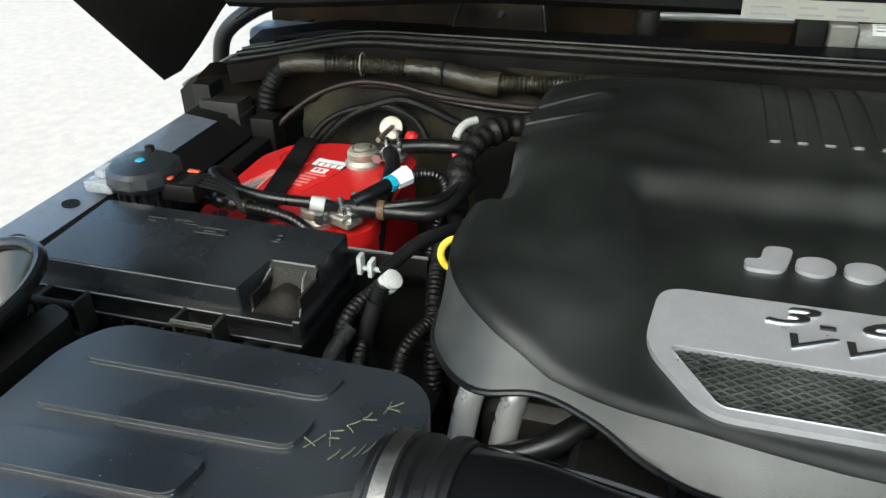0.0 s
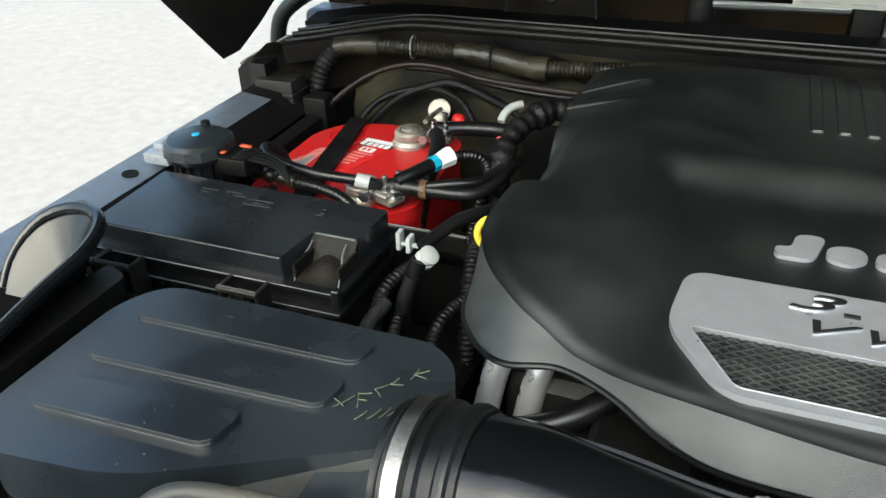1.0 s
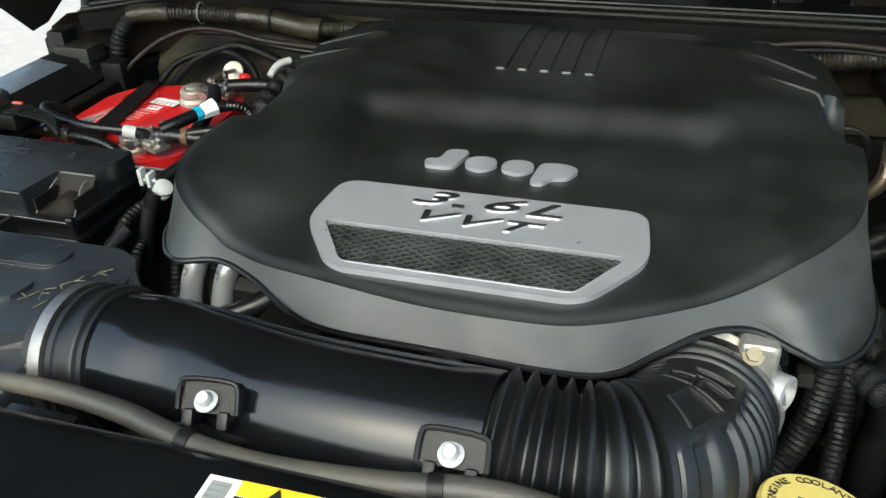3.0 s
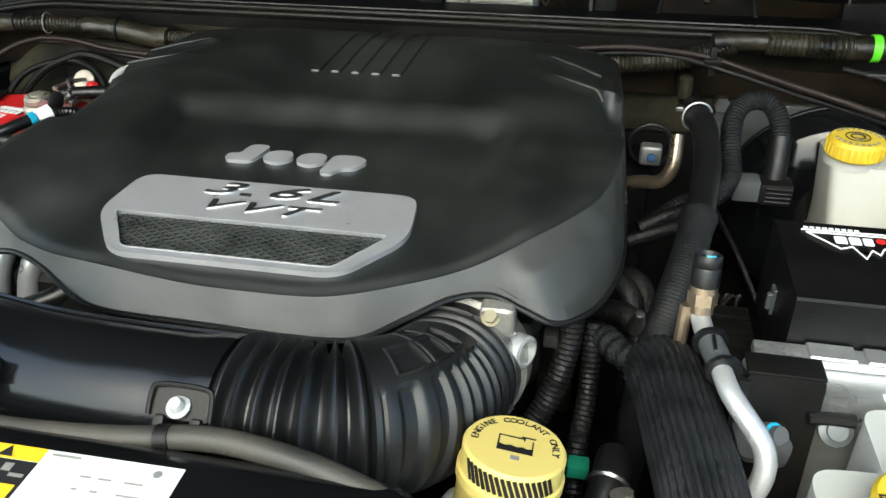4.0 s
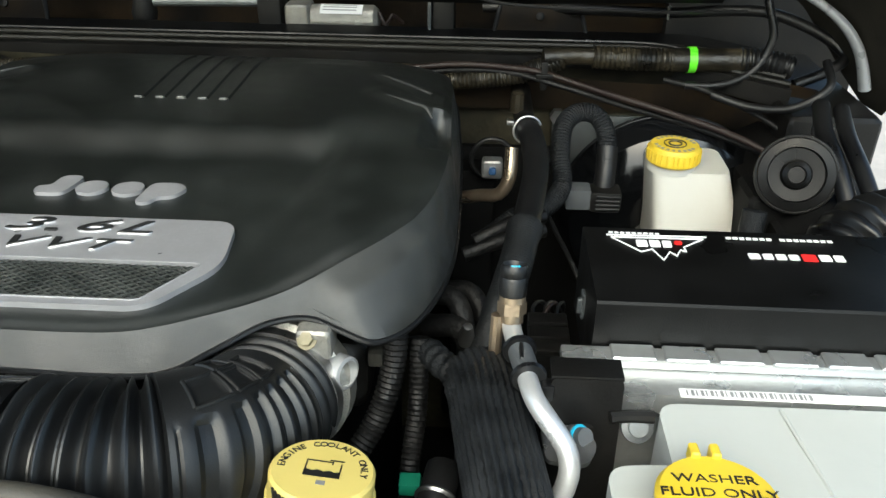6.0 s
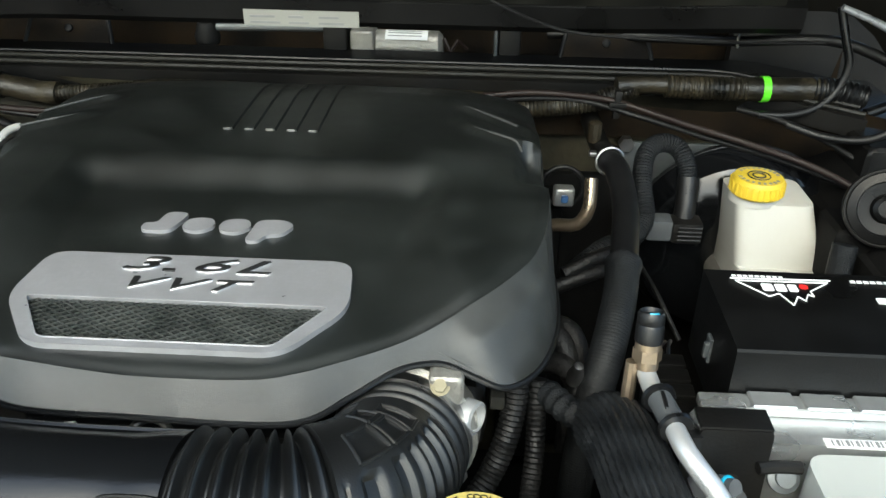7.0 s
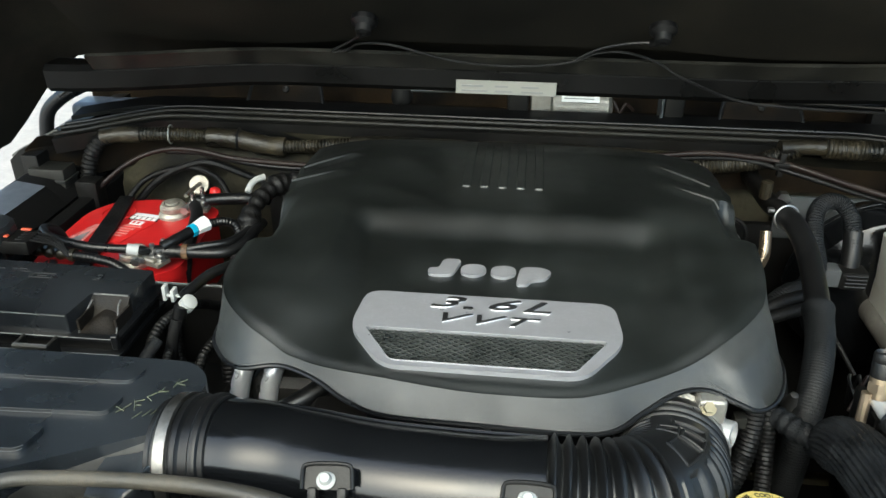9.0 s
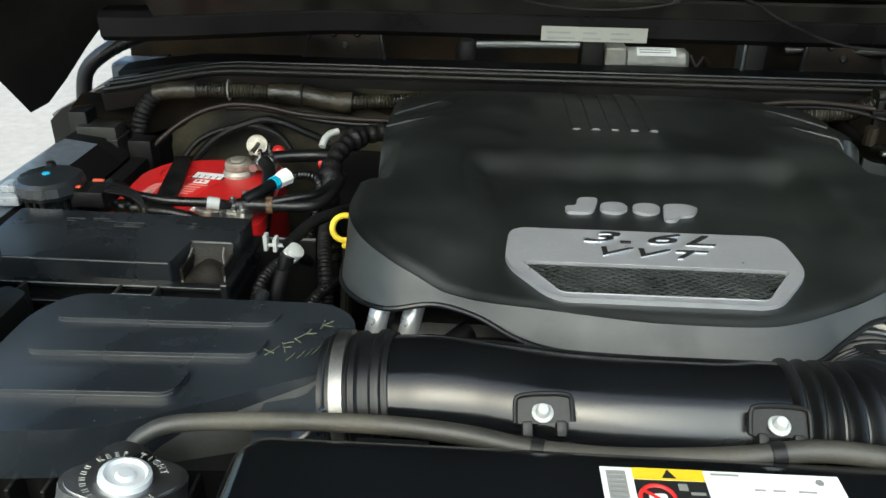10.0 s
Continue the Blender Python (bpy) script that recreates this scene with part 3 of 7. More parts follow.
part("skin", join(sheet(60, 14, hood_shell(True)), sheet(60, 14, hood_shell(False))), M["hood"], hd, angle=50)
# inner frame: rear cross member with a stepped face
part("rear_beam", extrude_profile([(0.990, 1.264), (0.952, 1.261), (0.945, 1.268), (0.943, 1.292), (0.950, 1.300), (0.985, 1.300)], -0.64, 0.575, 30, lambda x: (-0.06 * sstep(0.30, 0.64, -x) - 0.015 * sstep(0.30, 0.64, x), -0.004 * sstep(0.3, 0.6, -x) + 0.010 * sstep(0.3, 0.6, x))), M["powder"], hd, "smooth black cross member")
part("ledge", extrude_profile([(0.944, 1.2945), (0.926, 1.317), (0.931, 1.320), (0.960, 1.304)], -0.57, 0.55, 30, lambda x: (-0.06 * sstep(0.30, 0.64, -x) - 0.015 * sstep(0.30, 0.64, x), -0.004 * sstep(0.3, 0.6, -x) + 0.010 * sstep(0.3, 0.6, x))), M["dusty"], hd, "dark grey ledge along the cross member")
part("lining", sheet(50, 20, lambda a, b: hp(-0.60 + 1.2 * a, 0.105 + 0.96 * b - 0.016 * sstep(0.15, 0.28, abs(a - 0.5)) * (1 - sstep(0.38, 0.46, abs(a - 0.5))) * (1 - b),
                                            -0.034 + 0.004 * math.sin(3 * b) + 0.004 * math.sin(11 * a) * b)), M["hood"], hd, "matt dark hood lining")


# painted strip whose paler colour stands for the sky it reflects
part("painted_edge", tube([(0.615, 0.935, 1.303), (0.655, 0.93, 1.288), (0.683, 0.925, 1.274), (0.709, 0.922, 1.255), (0.727, 0.92, 1.235), (0.740, 0.92, 1.213), (0.752, 0.92, 1.180)],
                          lambda s, t: 0.0045 + 0.0045 * s / t, 12, squash=0.8), M["paint_edge"], hd, "painted rear corner strip, lightened for reflected sky", angle=60)


def hs(x, z, off=0.006):
    """A point just in front of the hood lining at that height."""
    return Vector((x, min(0.943 - (z - 1.318) / 0.9, 0.932) - off, z))


for s in (-1, 1):
    noz = thing("washer_nozzle", hs(s * 0.187, 1.372), "black washer nozzle fixed under the hood", "nozzle", "washer nozzles")
    part("boss", lathe([(0.017, 0), (0.017, 0.008), (0.011, 0.013), (0.010, 0.022), (0.004, 0.024), (0, 0.022)], hs(s * 0.187, 1.373, -0.004), along(HW)), M["rubber"], noz)
    part("spout", tube([hs(s * 0.187, 1.362, 0.016), hs(s * 0.187 - 0.004, 1.354, 0.018), hs(s * 0.187 - 0.01, 1.348, 0.012)], 0.005, 8), M["rubber"], noz)
hose = thing("washer_hose", hs(0, 1.31), "thin black washer hose strung under the hood", "hose")
part("tube", tube([hs(x, z, 0.010) for x, z in ((-0.190, 1.352), (-0.212, 1.336), (-0.242, 1.319), (-0.222, 1.321), (-0.200, 1.332), (-0.156, 1.330), (-0.079, 1.312), (0.0, 1.307), (0.075, 1.314),
                   (0.114, 1.329), (0.15, 1.331), (0.19, 1.319), (0.224, 1.30), (0.296, 1.273), (0.37, 1.2655), (0.486, 1.263), (0.60, 1.266))], 0.0019, 8), M["rubber"], hose)
part("branch", tube([hs(0.085, 1.318, 0.01), hs(0.115, 1.336, 0.01), hs(0.15, 1.347, 0.01), hs(0.178, 1.350, 0.012)], 0.0019, 8), M["rubber"], hose)
stk = thing("hood_sticker", (0, 0.943, 1.265), "narrow silver emissions sticker on the hood cross member", "sticker")
part("foil", rbox(-0.074, 0.064, 0.9415, 0.9425, 1.262, 1.281, 0.0003, 1, Matrix.Translation((0, 0, 0))), M["foil"], stk)
for k, (a, b) in enumerate(((-0.066, -0.03), (-0.02, 0.01), (0.016, 0.058))):
    for r in range(2):
        part("print_bar", rbox(a, b - 0.006 * (r + k) % 0.02, 0.9408, 0.9414, 1.265 + 0.007 * r, 1.2675 + 0.007 * r, 0.0), M["label_grey"], stk)

# ---- engine cover ----
RIM = [(0.0, 0.370, 1.157), (0.07, 0.368, 1.157), (0.108, 0.374, 1.157), (0.135, 0.396, 1.161), (0.163, 0.416, 1.168), (0.190, 0.425, 1.168), (0.214, 0.421, 1.161),
       (0.236, 0.421, 1.153), (0.258, 0.444, 1.150), (0.274, 0.49, 1.146), (0.282, 0.56, 1.132), (0.284, 0.65, 1.115), (0.283, 0.75, 1.115), (0.279, 0.85, 1.125),
       (0.264, 0.910, 1.160), (0.20, 0.937, 1.174), (0.10, 0.955, 1.180), (0.0, 0.96, 1.182)]
LEFT = [(-0.10, 0.955, 1.180), (-0.20, 0.935, 1.174), (-0.254, 0.902, 1.162), (-0.265, 0.85, 1.145), (-0.264, 0.75, 1.135), (-0.261, 0.66, 1.132), (-0.270, 0.58, 1.138),
        (-0.267, 0.495, 1.146), (-0.248, 0.452, 1.150), (-0.217, 0.421, 1.159), (-0.179, 0.419, 1.166), (-0.144, 0.405, 1.165), (-0.112, 0.388, 1.157), (-0.075, 0.373, 1.157)]


def closed_curve(pts, n):
    p = [Vector(q) for q in pts]
    k = len(p)
    out = []
    for i in range(k):
        a, b, c, d = p[i - 1], p[i], p[(i + 1) % k], p[(i + 2) % k]
        for j in range(n):
            t = j / n
            out.append(0.5 * (2 * b + (c - a) * t + (2 * a - 5 * b + 4 * c - d) * t * t + (3 * b - a - 3 * c + d) * t ** 3))
    return out


TOP = ((0.30, 1.178), (0.405, 1.1815), (0.518, 1.186), (0.59, 1.1880), (0.632, 1.1886), (0.737, 1.1910), (0.83, 1.1920), (0.87, 1.1900), (0.92, 1.1805), (0.96, 1.1665))
# line along which the top breaks over into the fascia and the side walls
BREAK = [(0.0, 0.386), (0.068, 0.387), (0.100, 0.396), (0.129, 0.411), (0.174, 0.436), (0.204, 0.458), (0.2274, 0.4815), (0.245, 0.506), (0.258, 0.532), (0.269, 0.578), (0.275, 0.65), (0.2725, 0.75), (0.268, 0.85),
         (0.252, 0.900), (0.198, 0.929), (0.10, 0.947), (0.0, 0.952), (-0.10, 0.947), (-0.198, 0.927), (-0.247, 0.893), (-0.256, 0.85), (-0.256, 0.75), (-0.255, 0.66), (-0.262, 0.585), (-0.2645, 0.537),
         (-0.2565, 0.501), (-0.240, 0.471), (-0.214, 0.446), (-0.190, 0.4325), (-0.167, 0.420), (-0.144, 0.411), (-0.122, 0.404), (-0.083, 0.397), (-0.04, 0.390)]
HOLLOW_IN = ((0.40, 0.116), (0.45, 0.119), (0.526, 0.129), (0.563, 0.137), (0.65, 0.147))
HOLLOW_OUT = ((0.38, 0.235), (0.43, 0.222), (0.505, 0.190), (0.57, 0.178), (0.65, 0.180))


def cover_top(x, y):
    z = 0.0
    for d, wgt in ((-0.003, 0.25), (0, 0.5), (0.003, 0.25)):
        z += wgt * lerp_table(TOP, y + d)
    # soft rise to the rear plateau
    z += 0.0185 * sstep(0.635, 0.681, y)
    ax = abs(x)
    # raised shoulders beside the dished middle
    xo = abs(x - 0.010)
    z += 0.0165 * sstep(lerp_table(HOLLOW_IN, y), lerp_table(HOLLOW_OUT, y), xo) * (1 - sstep(0.635, 0.681, y)) * sstep(0.360, 0.500, y)
    z -= (0.0035 + 0.008 * sstep(0.64, 0.76, y)) * (ax / 0.27) ** 4
    # sag above the coolant pipes
    z -= 0.008 * math.exp(-((x + 0.175) / 0.036) ** 2) * (1 - sstep(0.40, 0.50, y))
    # terraces on each rear flank
    for y0, sl in ((0.824, 0.75), (0.770, 0.55)):
        d = y - (y0 - sl * (ax - 0.188))
        z += 0.0060 * sstep(-0.006, 0.003, d) * (1 - sstep(0.003, 0.045, d)) * sstep(0.174, 0.200, ax)
    # bevelled scallop in the side
    if x > 0:
        z -= 0.020 * sstep(0.243, 0.262, ax) * sstep(0.648, 0.662, y) * (1 - sstep(0.732, 0.742, y))
    else:
        z -= 0.026 * sstep(0.232, 0.256, ax) * sstep(0.592, 0.606, y) * (1 - sstep(0.672, 0.704, y))
    return z


rim = closed_curve(RIM + LEFT, 12)
CX, CY = 0.0, 0.66
line = [(math.atan2(y - CY, x - CX), math.hypot(x - CX, y - CY)) for x, y, z in closed_curve([(x, y, 0) for x, y in BREAK], 10)]
line = sorted(line)
line = [(line[-1][0] - 2 * math.pi, line[-1][1])] + line + [(line[0][0] + 2 * math.pi, line[0][1])]


def break_radius(turn):
    return lerp_table(line, turn)


bm = bmesh.new()
NR = 120
rows, cuts = [], []
for q in rim:
    off = abs((math.degrees(math.atan2(q.y - CY, q.x)) + 90 + 180) % 360 - 180)
    side = sstep(62, 85, off)
    turn = math.atan2(q.y - CY, q.x - CX)
    rf = min(0.982, break_radius(turn) / math.hypot(q.x - CX, q.y - CY))
    bow = 1.25 - 0.75 * side
    steps = [rf * (1 - (1 - j / NR) ** 1.15) for j in range(1, NR)] + [rf - 0.003, rf, rf + 0.004] + [rf + (1 - rf) * k for k in (0.2, 0.36, 0.43, 0.50, 0.75, 1.0)]
    # the fascia's outer corner breaks once more into a steep dark facet
    facet = sstep(0.205, 0.238, q.x) * (1 - sstep(0.50, 0.57, q.y))
    ze = cover_top(CX + (q.x - CX) * rf, CY + (q.y - CY) * rf)
    col = []
    for r in sorted(t for t in steps if t <= 1):
        x, y = CX + (q.x - CX) * r, CY + (q.y - CY) * r
        if r <= rf + 1e-6:
            z = cover_top(x, y) - 0.0030 * sstep(rf - 0.05, rf, r) ** 2
        else:
            k = (r - rf) / (1 - rf)
            drop = bow * k + (1 - bow) * k * k
            drop += facet * ((0.26 * k / 0.46 if k < 0.46 else 0.26 + 0.74 * (k - 0.46) / 0.54) - drop)
            z = (ze - 0.0030) + (q.z - ze + 0.0030) * drop
        col.append(bm.verts.new((x, y, z)))
    # rolled lip under the rim
    n = Vector((q.x - CX, q.y - CY, 0)).normalized()
    col.append(bm.verts.new(q + Vector((0, 0, -0.003)) - n * 0.001))
    col.append(bm.verts.new(q + Vector((0, 0, -0.003)) - n * 0.006))
    col.append(bm.verts.new(q + Vector((0, 0, 0.006)) - n * 0.008))
    rows.append(col)
    cuts.append(NR)
centre = bm.verts.new((CX, CY, cover_top(CX, CY)))
# fascia and sides split off for a colour lightened by reflected sky
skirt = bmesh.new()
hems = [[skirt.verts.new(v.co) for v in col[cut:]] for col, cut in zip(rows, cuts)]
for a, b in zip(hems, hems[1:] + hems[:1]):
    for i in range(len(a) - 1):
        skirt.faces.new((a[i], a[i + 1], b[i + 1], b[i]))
for a, b, cut in zip(rows, rows[1:] + rows[:1], cuts):
    bm.faces.new((centre, a[0], b[0]))
    for i in range(cut):
        bm.faces.new((a[i], a[i + 1], b[i + 1], b[i]))
for col, cut in zip(rows, cuts):
    for v in col[cut + 1:]:
        bm.verts.remove(v)
ec = thing("engine_cover", (0, 0.65, 1.14), "large matt black moulded engine cover with a silver badge plate", "engine cover")
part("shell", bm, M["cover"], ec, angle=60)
part("fascia", skirt, M["fascia"], ec, "grained fascia and side walls, lightened for sky reflection", angle=60)
part("lip", tube([(q.x, q.y, q.z + 0.0005) for q in rim[::3]] + [(q.x, q.y, q.z + 0.0005) for q in rim[:6:3]], 0.0022, 8), M["satin"], ec, "thin rolled lip round the cover")


def on_top(x, y, dz=0.0):
    return Vector((x, y, cover_top(x, y) + dz))


# thin paler tubes draw the highlight along each moulded step
for side in (-1, 1):
    for y0, sl, xa, xb in ((0.824, 0.75, 0.192, 0.250), (0.770, 0.55, 0.205, 0.254)):
        part("terrace_edge", tube([on_top(side * x, y0 - sl * (x - 0.188) + 0.0015, 0.0002) for x in (xa + (xb - xa) * q / 8 for q in range(9))], lambda q, t: 0.0013 * sstep(0, 0.03, q) + 0.0002, 8), M["fascia"], ec, "pale line for the highlight on a moulded step")
for k in range(5):
    x = -0.041 + 0.0215 * k
    bm = bmesh.new()
    half = 0.0045
    ring = []
    for i in range(15):
        y = 0.737 + 0.165 * i / 14
        xx = x + 0.02 * (y - 0.737) * (-0.35 + 0.12 * k)
        ring.append([bm.verts.new(on_top(xx - half - 0.0015, y, -0.001)), bm.verts.new(on_top(xx - half, y, 0.0022)), bm.verts.new(on_top(xx + half, y, 0.0022)), bm.verts.new(on_top(xx + half + 0.0015, y, -0.001))])
    for a, b in zip(ring, ring[1:]):
        for i in range(3):
            bm.faces.new((a[i], b[i], b[i + 1], a[i + 1]))
    bm.faces.new(ring[0])
    bm.faces.new(ring[-1][::-1])
    rib = part("rib", bm, M["cover"], ec)
    p = on_top(x, 0.7362, 0.0012)
    part("rib_end", rbox(p.x - 0.0036, p.x + 0.0036, p.y - 0.001, p.y + 0.0008, p.z - 0.001, p.z + 0.0016, 0.0004, 1), M["pale_edge"], rib, "grey end of the rib")

# badge plate, tilted with the cover
slope = math.atan2(cover_top(0, 0.52) - cover_top(0, 0.405), 0.115)
BADGE = Matrix.Translation((0, 0.462, cover_top(0, 0.462) + 0.001)) @ Matrix.Rotation(slope, 4, "X")
outer = rounded([(-0.118, 0.0565), (-0.1235, -0.004), (-0.0865, -0.0565), (0.0865, -0.0565), (0.1235, -0.004), (0.118, 0.0565)], 0.017, 6)
hole = rounded([(-0.110, -0.003), (-0.0795, -0.0495), (0.0795, -0.0495), (0.110, -0.003)], 0.006, 7)


def frame_plate(out, inn, z0, z1):
    """A flat plate with a hole; both outlines have points in the same turn."""
    bm = bmesh.new()
    def loop(pts, z):
        return [bm.verts.new((x, y, z)) for x, y in pts]
    levels = {}
    for z in (z0, z1):
        a, b = loop(out, z), loop(inn, z)
        ea = [bm.edges.new((a[i], a[(i + 1) % len(a)])) for i in range(len(a))]
        eb = [bm.edges.new((b[i], b[(i + 1) % len(b)])) for i in range(len(b))]
        bmesh.ops.triangle_fill(bm, use_beauty=True, use_dissolve=False, edges=ea + eb)
        levels[z] = (a, b)
    for k in (0, 1):
        lo, hi = levels[z0][k], levels[z1][k]
        for i in range(len(lo)):
            j = (i + 1) % len(lo)
            bm.faces.new((lo[i], lo[j], hi[j], hi[i]))
    return bm


bm = frame_plate(outer, hole, -0.002, 0.0035)
bm.transform(BADGE)
plate = part("badge_plate", bm, M["badge"], ec, "brushed silver six-sided plate", angle=25)
rim_pts = [BADGE @ Vector((x, y, 0.0035)) for x, y in even(hole)]
part("bright_edge", tube(rim_pts + rim_pts[:2], 0.0006, 6, 0.01), M["badge"], plate)
bm = prism(hole, -0.0035, -0.0015, 0)
bm.transform(BADGE)
part("grille_back", bm, M["deep"], plate, "black recess behind the mesh")


def inside(p):
    x, y = p
    k = len(hole)
    r = False
    for i in range(k):
        (x1, y1), (x2, y2) = hole[i], hole[(i + 1) % k]
        if (y1 > y) != (y2 > y) and x < (x2 - x1) * (y - y1) / (y2 - y1) + x1:
            r = not r
    return r


bm = bmesh.new()
# drawn mesh: rows of raised rhombic loops
PX, PY = 0.0098, 0.0062
for r in range(-16, 2):
    for c in range(-14, 15):
        x, y = c * PX + (r % 2) * PX / 2, r * PY / 2 - 0.004
        ring = [(x - PX / 2, y), (x, y + PY / 2), (x + PX / 2, y), (x, y - PY / 2)]
        if not inside((x, y)):
            continue
        lo, hi, inn = [], [], []
        for (px, py) in ring:
            hi.append(bm.verts.new(BADGE @ Vector((px, py, 0.0010 + 0.0016 * (py < y)))))
            inn.append(bm.verts.new(BADGE @ Vector((x + (px - x) * 0.60, y + (py - y) * 0.55, 0.0006 + 0.0016 * (py < y)))))
            lo.append(bm.verts.new(BADGE @ Vector((x + (px - x) * 0.52, y + (py - y) * 0.45, -0.0015))))
        for k in range(4):
            m4 = (k + 1) % 4
            bm.faces.new((hi[k], hi[m4], inn[m4], inn[k]))
            bm.faces.new((inn[k], inn[m4], lo[m4], lo[k]))
part("grille_mesh", bm, M["grille"], plate, "black plastic diamond mesh")
for ch, x, y, size in (("3", -0.0440, 0.0420, 0.025), (".", -0.0185, 0.0420, 0.025), ("6", 0.0085, 0.0420, 0.025), ("L", 0.0430, 0.0415, 0.025),
                       ("V", -0.0400, 0.0170, 0.0195), ("V", -0.0085, 0.0165, 0.0195), ("T", 0.0235, 0.0160, 0.0195)):
    m = BADGE @ Matrix.Translation((x, y, 0.0042))
    if ch == ".":
        part("character", rbox(-0.0045, 0.0045, -0.0088, -0.0058, -0.0007, 0.0007, 0, 1, m), M["ink"], plate, "dark inlaid character")
        continue
    part("character", lettering(ch, size, m, 0.0007, 2.35, 0.42, 0.0), M["ink"], plate, "dark inlaid character")
    # bright copy shifted down draws the highlight on the character's lower edge
    part("character_edge", lettering(ch, size, m @ Matrix.Translation((0.0, -0.0007, -0.0004)), 0.0006, 2.35, 0.42, 0.0), M["chrome"], plate, "bright copy for the highlight below the character")

# maker's mark above the plate: four plain raised shapes
mark = Matrix.Translation(on_top(-0.002, 0.572, 0.0)) @ Matrix.Rotation(slope * 1.2, 4, "X") @ Matrix.Diagonal((1.05, 1.05, 1, 1))
shapes = [[(-0.047, 0.016), (-0.028, 0.016), (-0.036, -0.014), (-0.060, -0.014), (-0.060, -0.002), (-0.050, -0.002)],
          [(-0.028, 0.004), (-0.018, 0.009), (-0.006, 0.007), (-0.003, -0.004), (-0.014, -0.014), (-0.029, -0.009)],
          [(0.001, 0.004), (0.011, 0.009), (0.023, 0.007), (0.026, -0.004), (0.015, -0.014), (0.0, -0.009)],
          [(0.029, 0.008), (0.050, 0.009), (0.060, 0.002), (0.052, -0.013), (0.040, -0.014), (0.036, -0.024), (0.025, -0.024)]]
for sh in shapes:
    part("mark", prism(rounded(sh, 0.008, 5), -0.003, 0.0035, 0.0007, 2, mark), M["badge"], ec, "silver raised mark")

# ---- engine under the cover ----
eng = thing("engine_block", (0, 0.65, 0.55), "engine under its cover, block near black for its shade", "engine")
# block coloured near black to hold the shade under the cover
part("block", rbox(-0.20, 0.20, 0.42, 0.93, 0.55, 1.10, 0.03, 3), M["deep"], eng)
for s in (-1, 1):
    part("cam_cover", rbox(s * 0.155 - 0.07, s * 0.155 + 0.07, 0.45, 0.90, 1.06, 1.125, 0.02, 3), M["black"], eng)
part("front_case", rbox(-0.16, 0.17, 0.385, 0.45, 0.75, 1.118, 0.015, 3), M["black"], eng)
part("manifold", rbox(-0.10, 0.10, 0.40, 0.47, 1.10, 1.14, 0.012, 3), M["satin"], eng)
for k, (x, y, z) in enumerate(((-0.055, 0.385, 1.128), (0.045, 0.388, 1.126), (-0.02, 0.382, 1.12))):
    part("bolt", hexnut(0.007, 0.006, (x, y, z), along((0.1, -0.5, 0.8))), M["steel"], eng)
part("lift_loop", torus(0.013, 0.003, (0.0, 0.381, 1.13), along((0.2, -0.6, 0.7)), segs=20, ring=8), M["steel"], eng)

# coolant crossover pipes between cover and air box
for x0, _ in ((-0.243, 0), (-0.214, 0)):
    solo("coolant_pipe", tube([(x0, 0.440, 1.03), (x0 + 0.006, 0.446, 1.08), (x0 + 0.012, 0.455, 1.12), (x0 + 0.018, 0.470, 1.142)], 0.0092, 14), M["pipe"], (x0, 0.44, 1.03),
         "bright aluminium coolant pipe with a yellowish stain", "pipe", "coolant pipes")
solo("radiator_hose", tube([(-0.255, 0.405, 1.02), (-0.22, 0.415, 1.085), (-0.17, 0.405, 1.095), (-0.11, 0.40, 1.08), (-0.07, 0.41, 1.03)], 0.017, 14), M["rubber"], (-0.2, 0.41, 1.02), "black rubber radiator hose under the engine cover", "hose")
solo("coolant_hose", join(tube([(-0.262, 0.436, 1.088), (-0.235, 0.427, 1.095), (-0.205, 0.427, 1.100), (-0.176, 0.438, 1.108), (-0.150, 0.458, 1.118)], 0.0095, 14), tube([(-0.146, 0.440, 1.106), (-0.145, 0.432, 1.08), (-0.15, 0.43, 1.02)], 0.008, 12)), M["rubber"], (-0.2, 0.43, 1.02),
     "black moulded hose crossing below the coolant pipes", "hose", "small hoses")
solo("dipstick", join(torus(0.0128, 0.0031, (-0.2815, 0.600, 1.143), along((0.35, -1, 0.35)), segs=28, ring=10), rbox(-0.285, -0.273, 0.594, 0.606, 1.122, 1.130, 0.002)), M["yellow"], (-0.287, 0.598, 1.105),
     "yellow ring handle of the oil dipstick", "dipstick")
solo("dipstick_tube", tube([(-0.279, 0.600, 1.122), (-0.285, 0.60, 1.0), (-0.27, 0.61, 0.8)], 0.006, 10), M["black"], (-0.287, 0.598, 0.8), "thin black dipstick tube beside the cover", "tube")

# ---- air filter box ----
ab = thing("air_filter_box", (-0.37, 0.34, 0.98), "satin black air filter box with three raised pads", "air box")


def lid_outline():
    return rounded([(-0.474, 0.252), (-0.385, 0.261), (-0.256, 0.330), (-0.240, 0.345), (-0.238, 0.405), (-0.262, 0.427), (-0.476, 0.427), (-0.497, 0.395), (-0.500, 0.28)], 0.03, 6)


lid = part("lid", prism(lid_outline(), 1.118, 1.158, 0.012, 4, None, 0.0), M["airbox"], ab, angle=40)
# outlet flare towards the intake tube
bm = bmesh.new()
loops = []
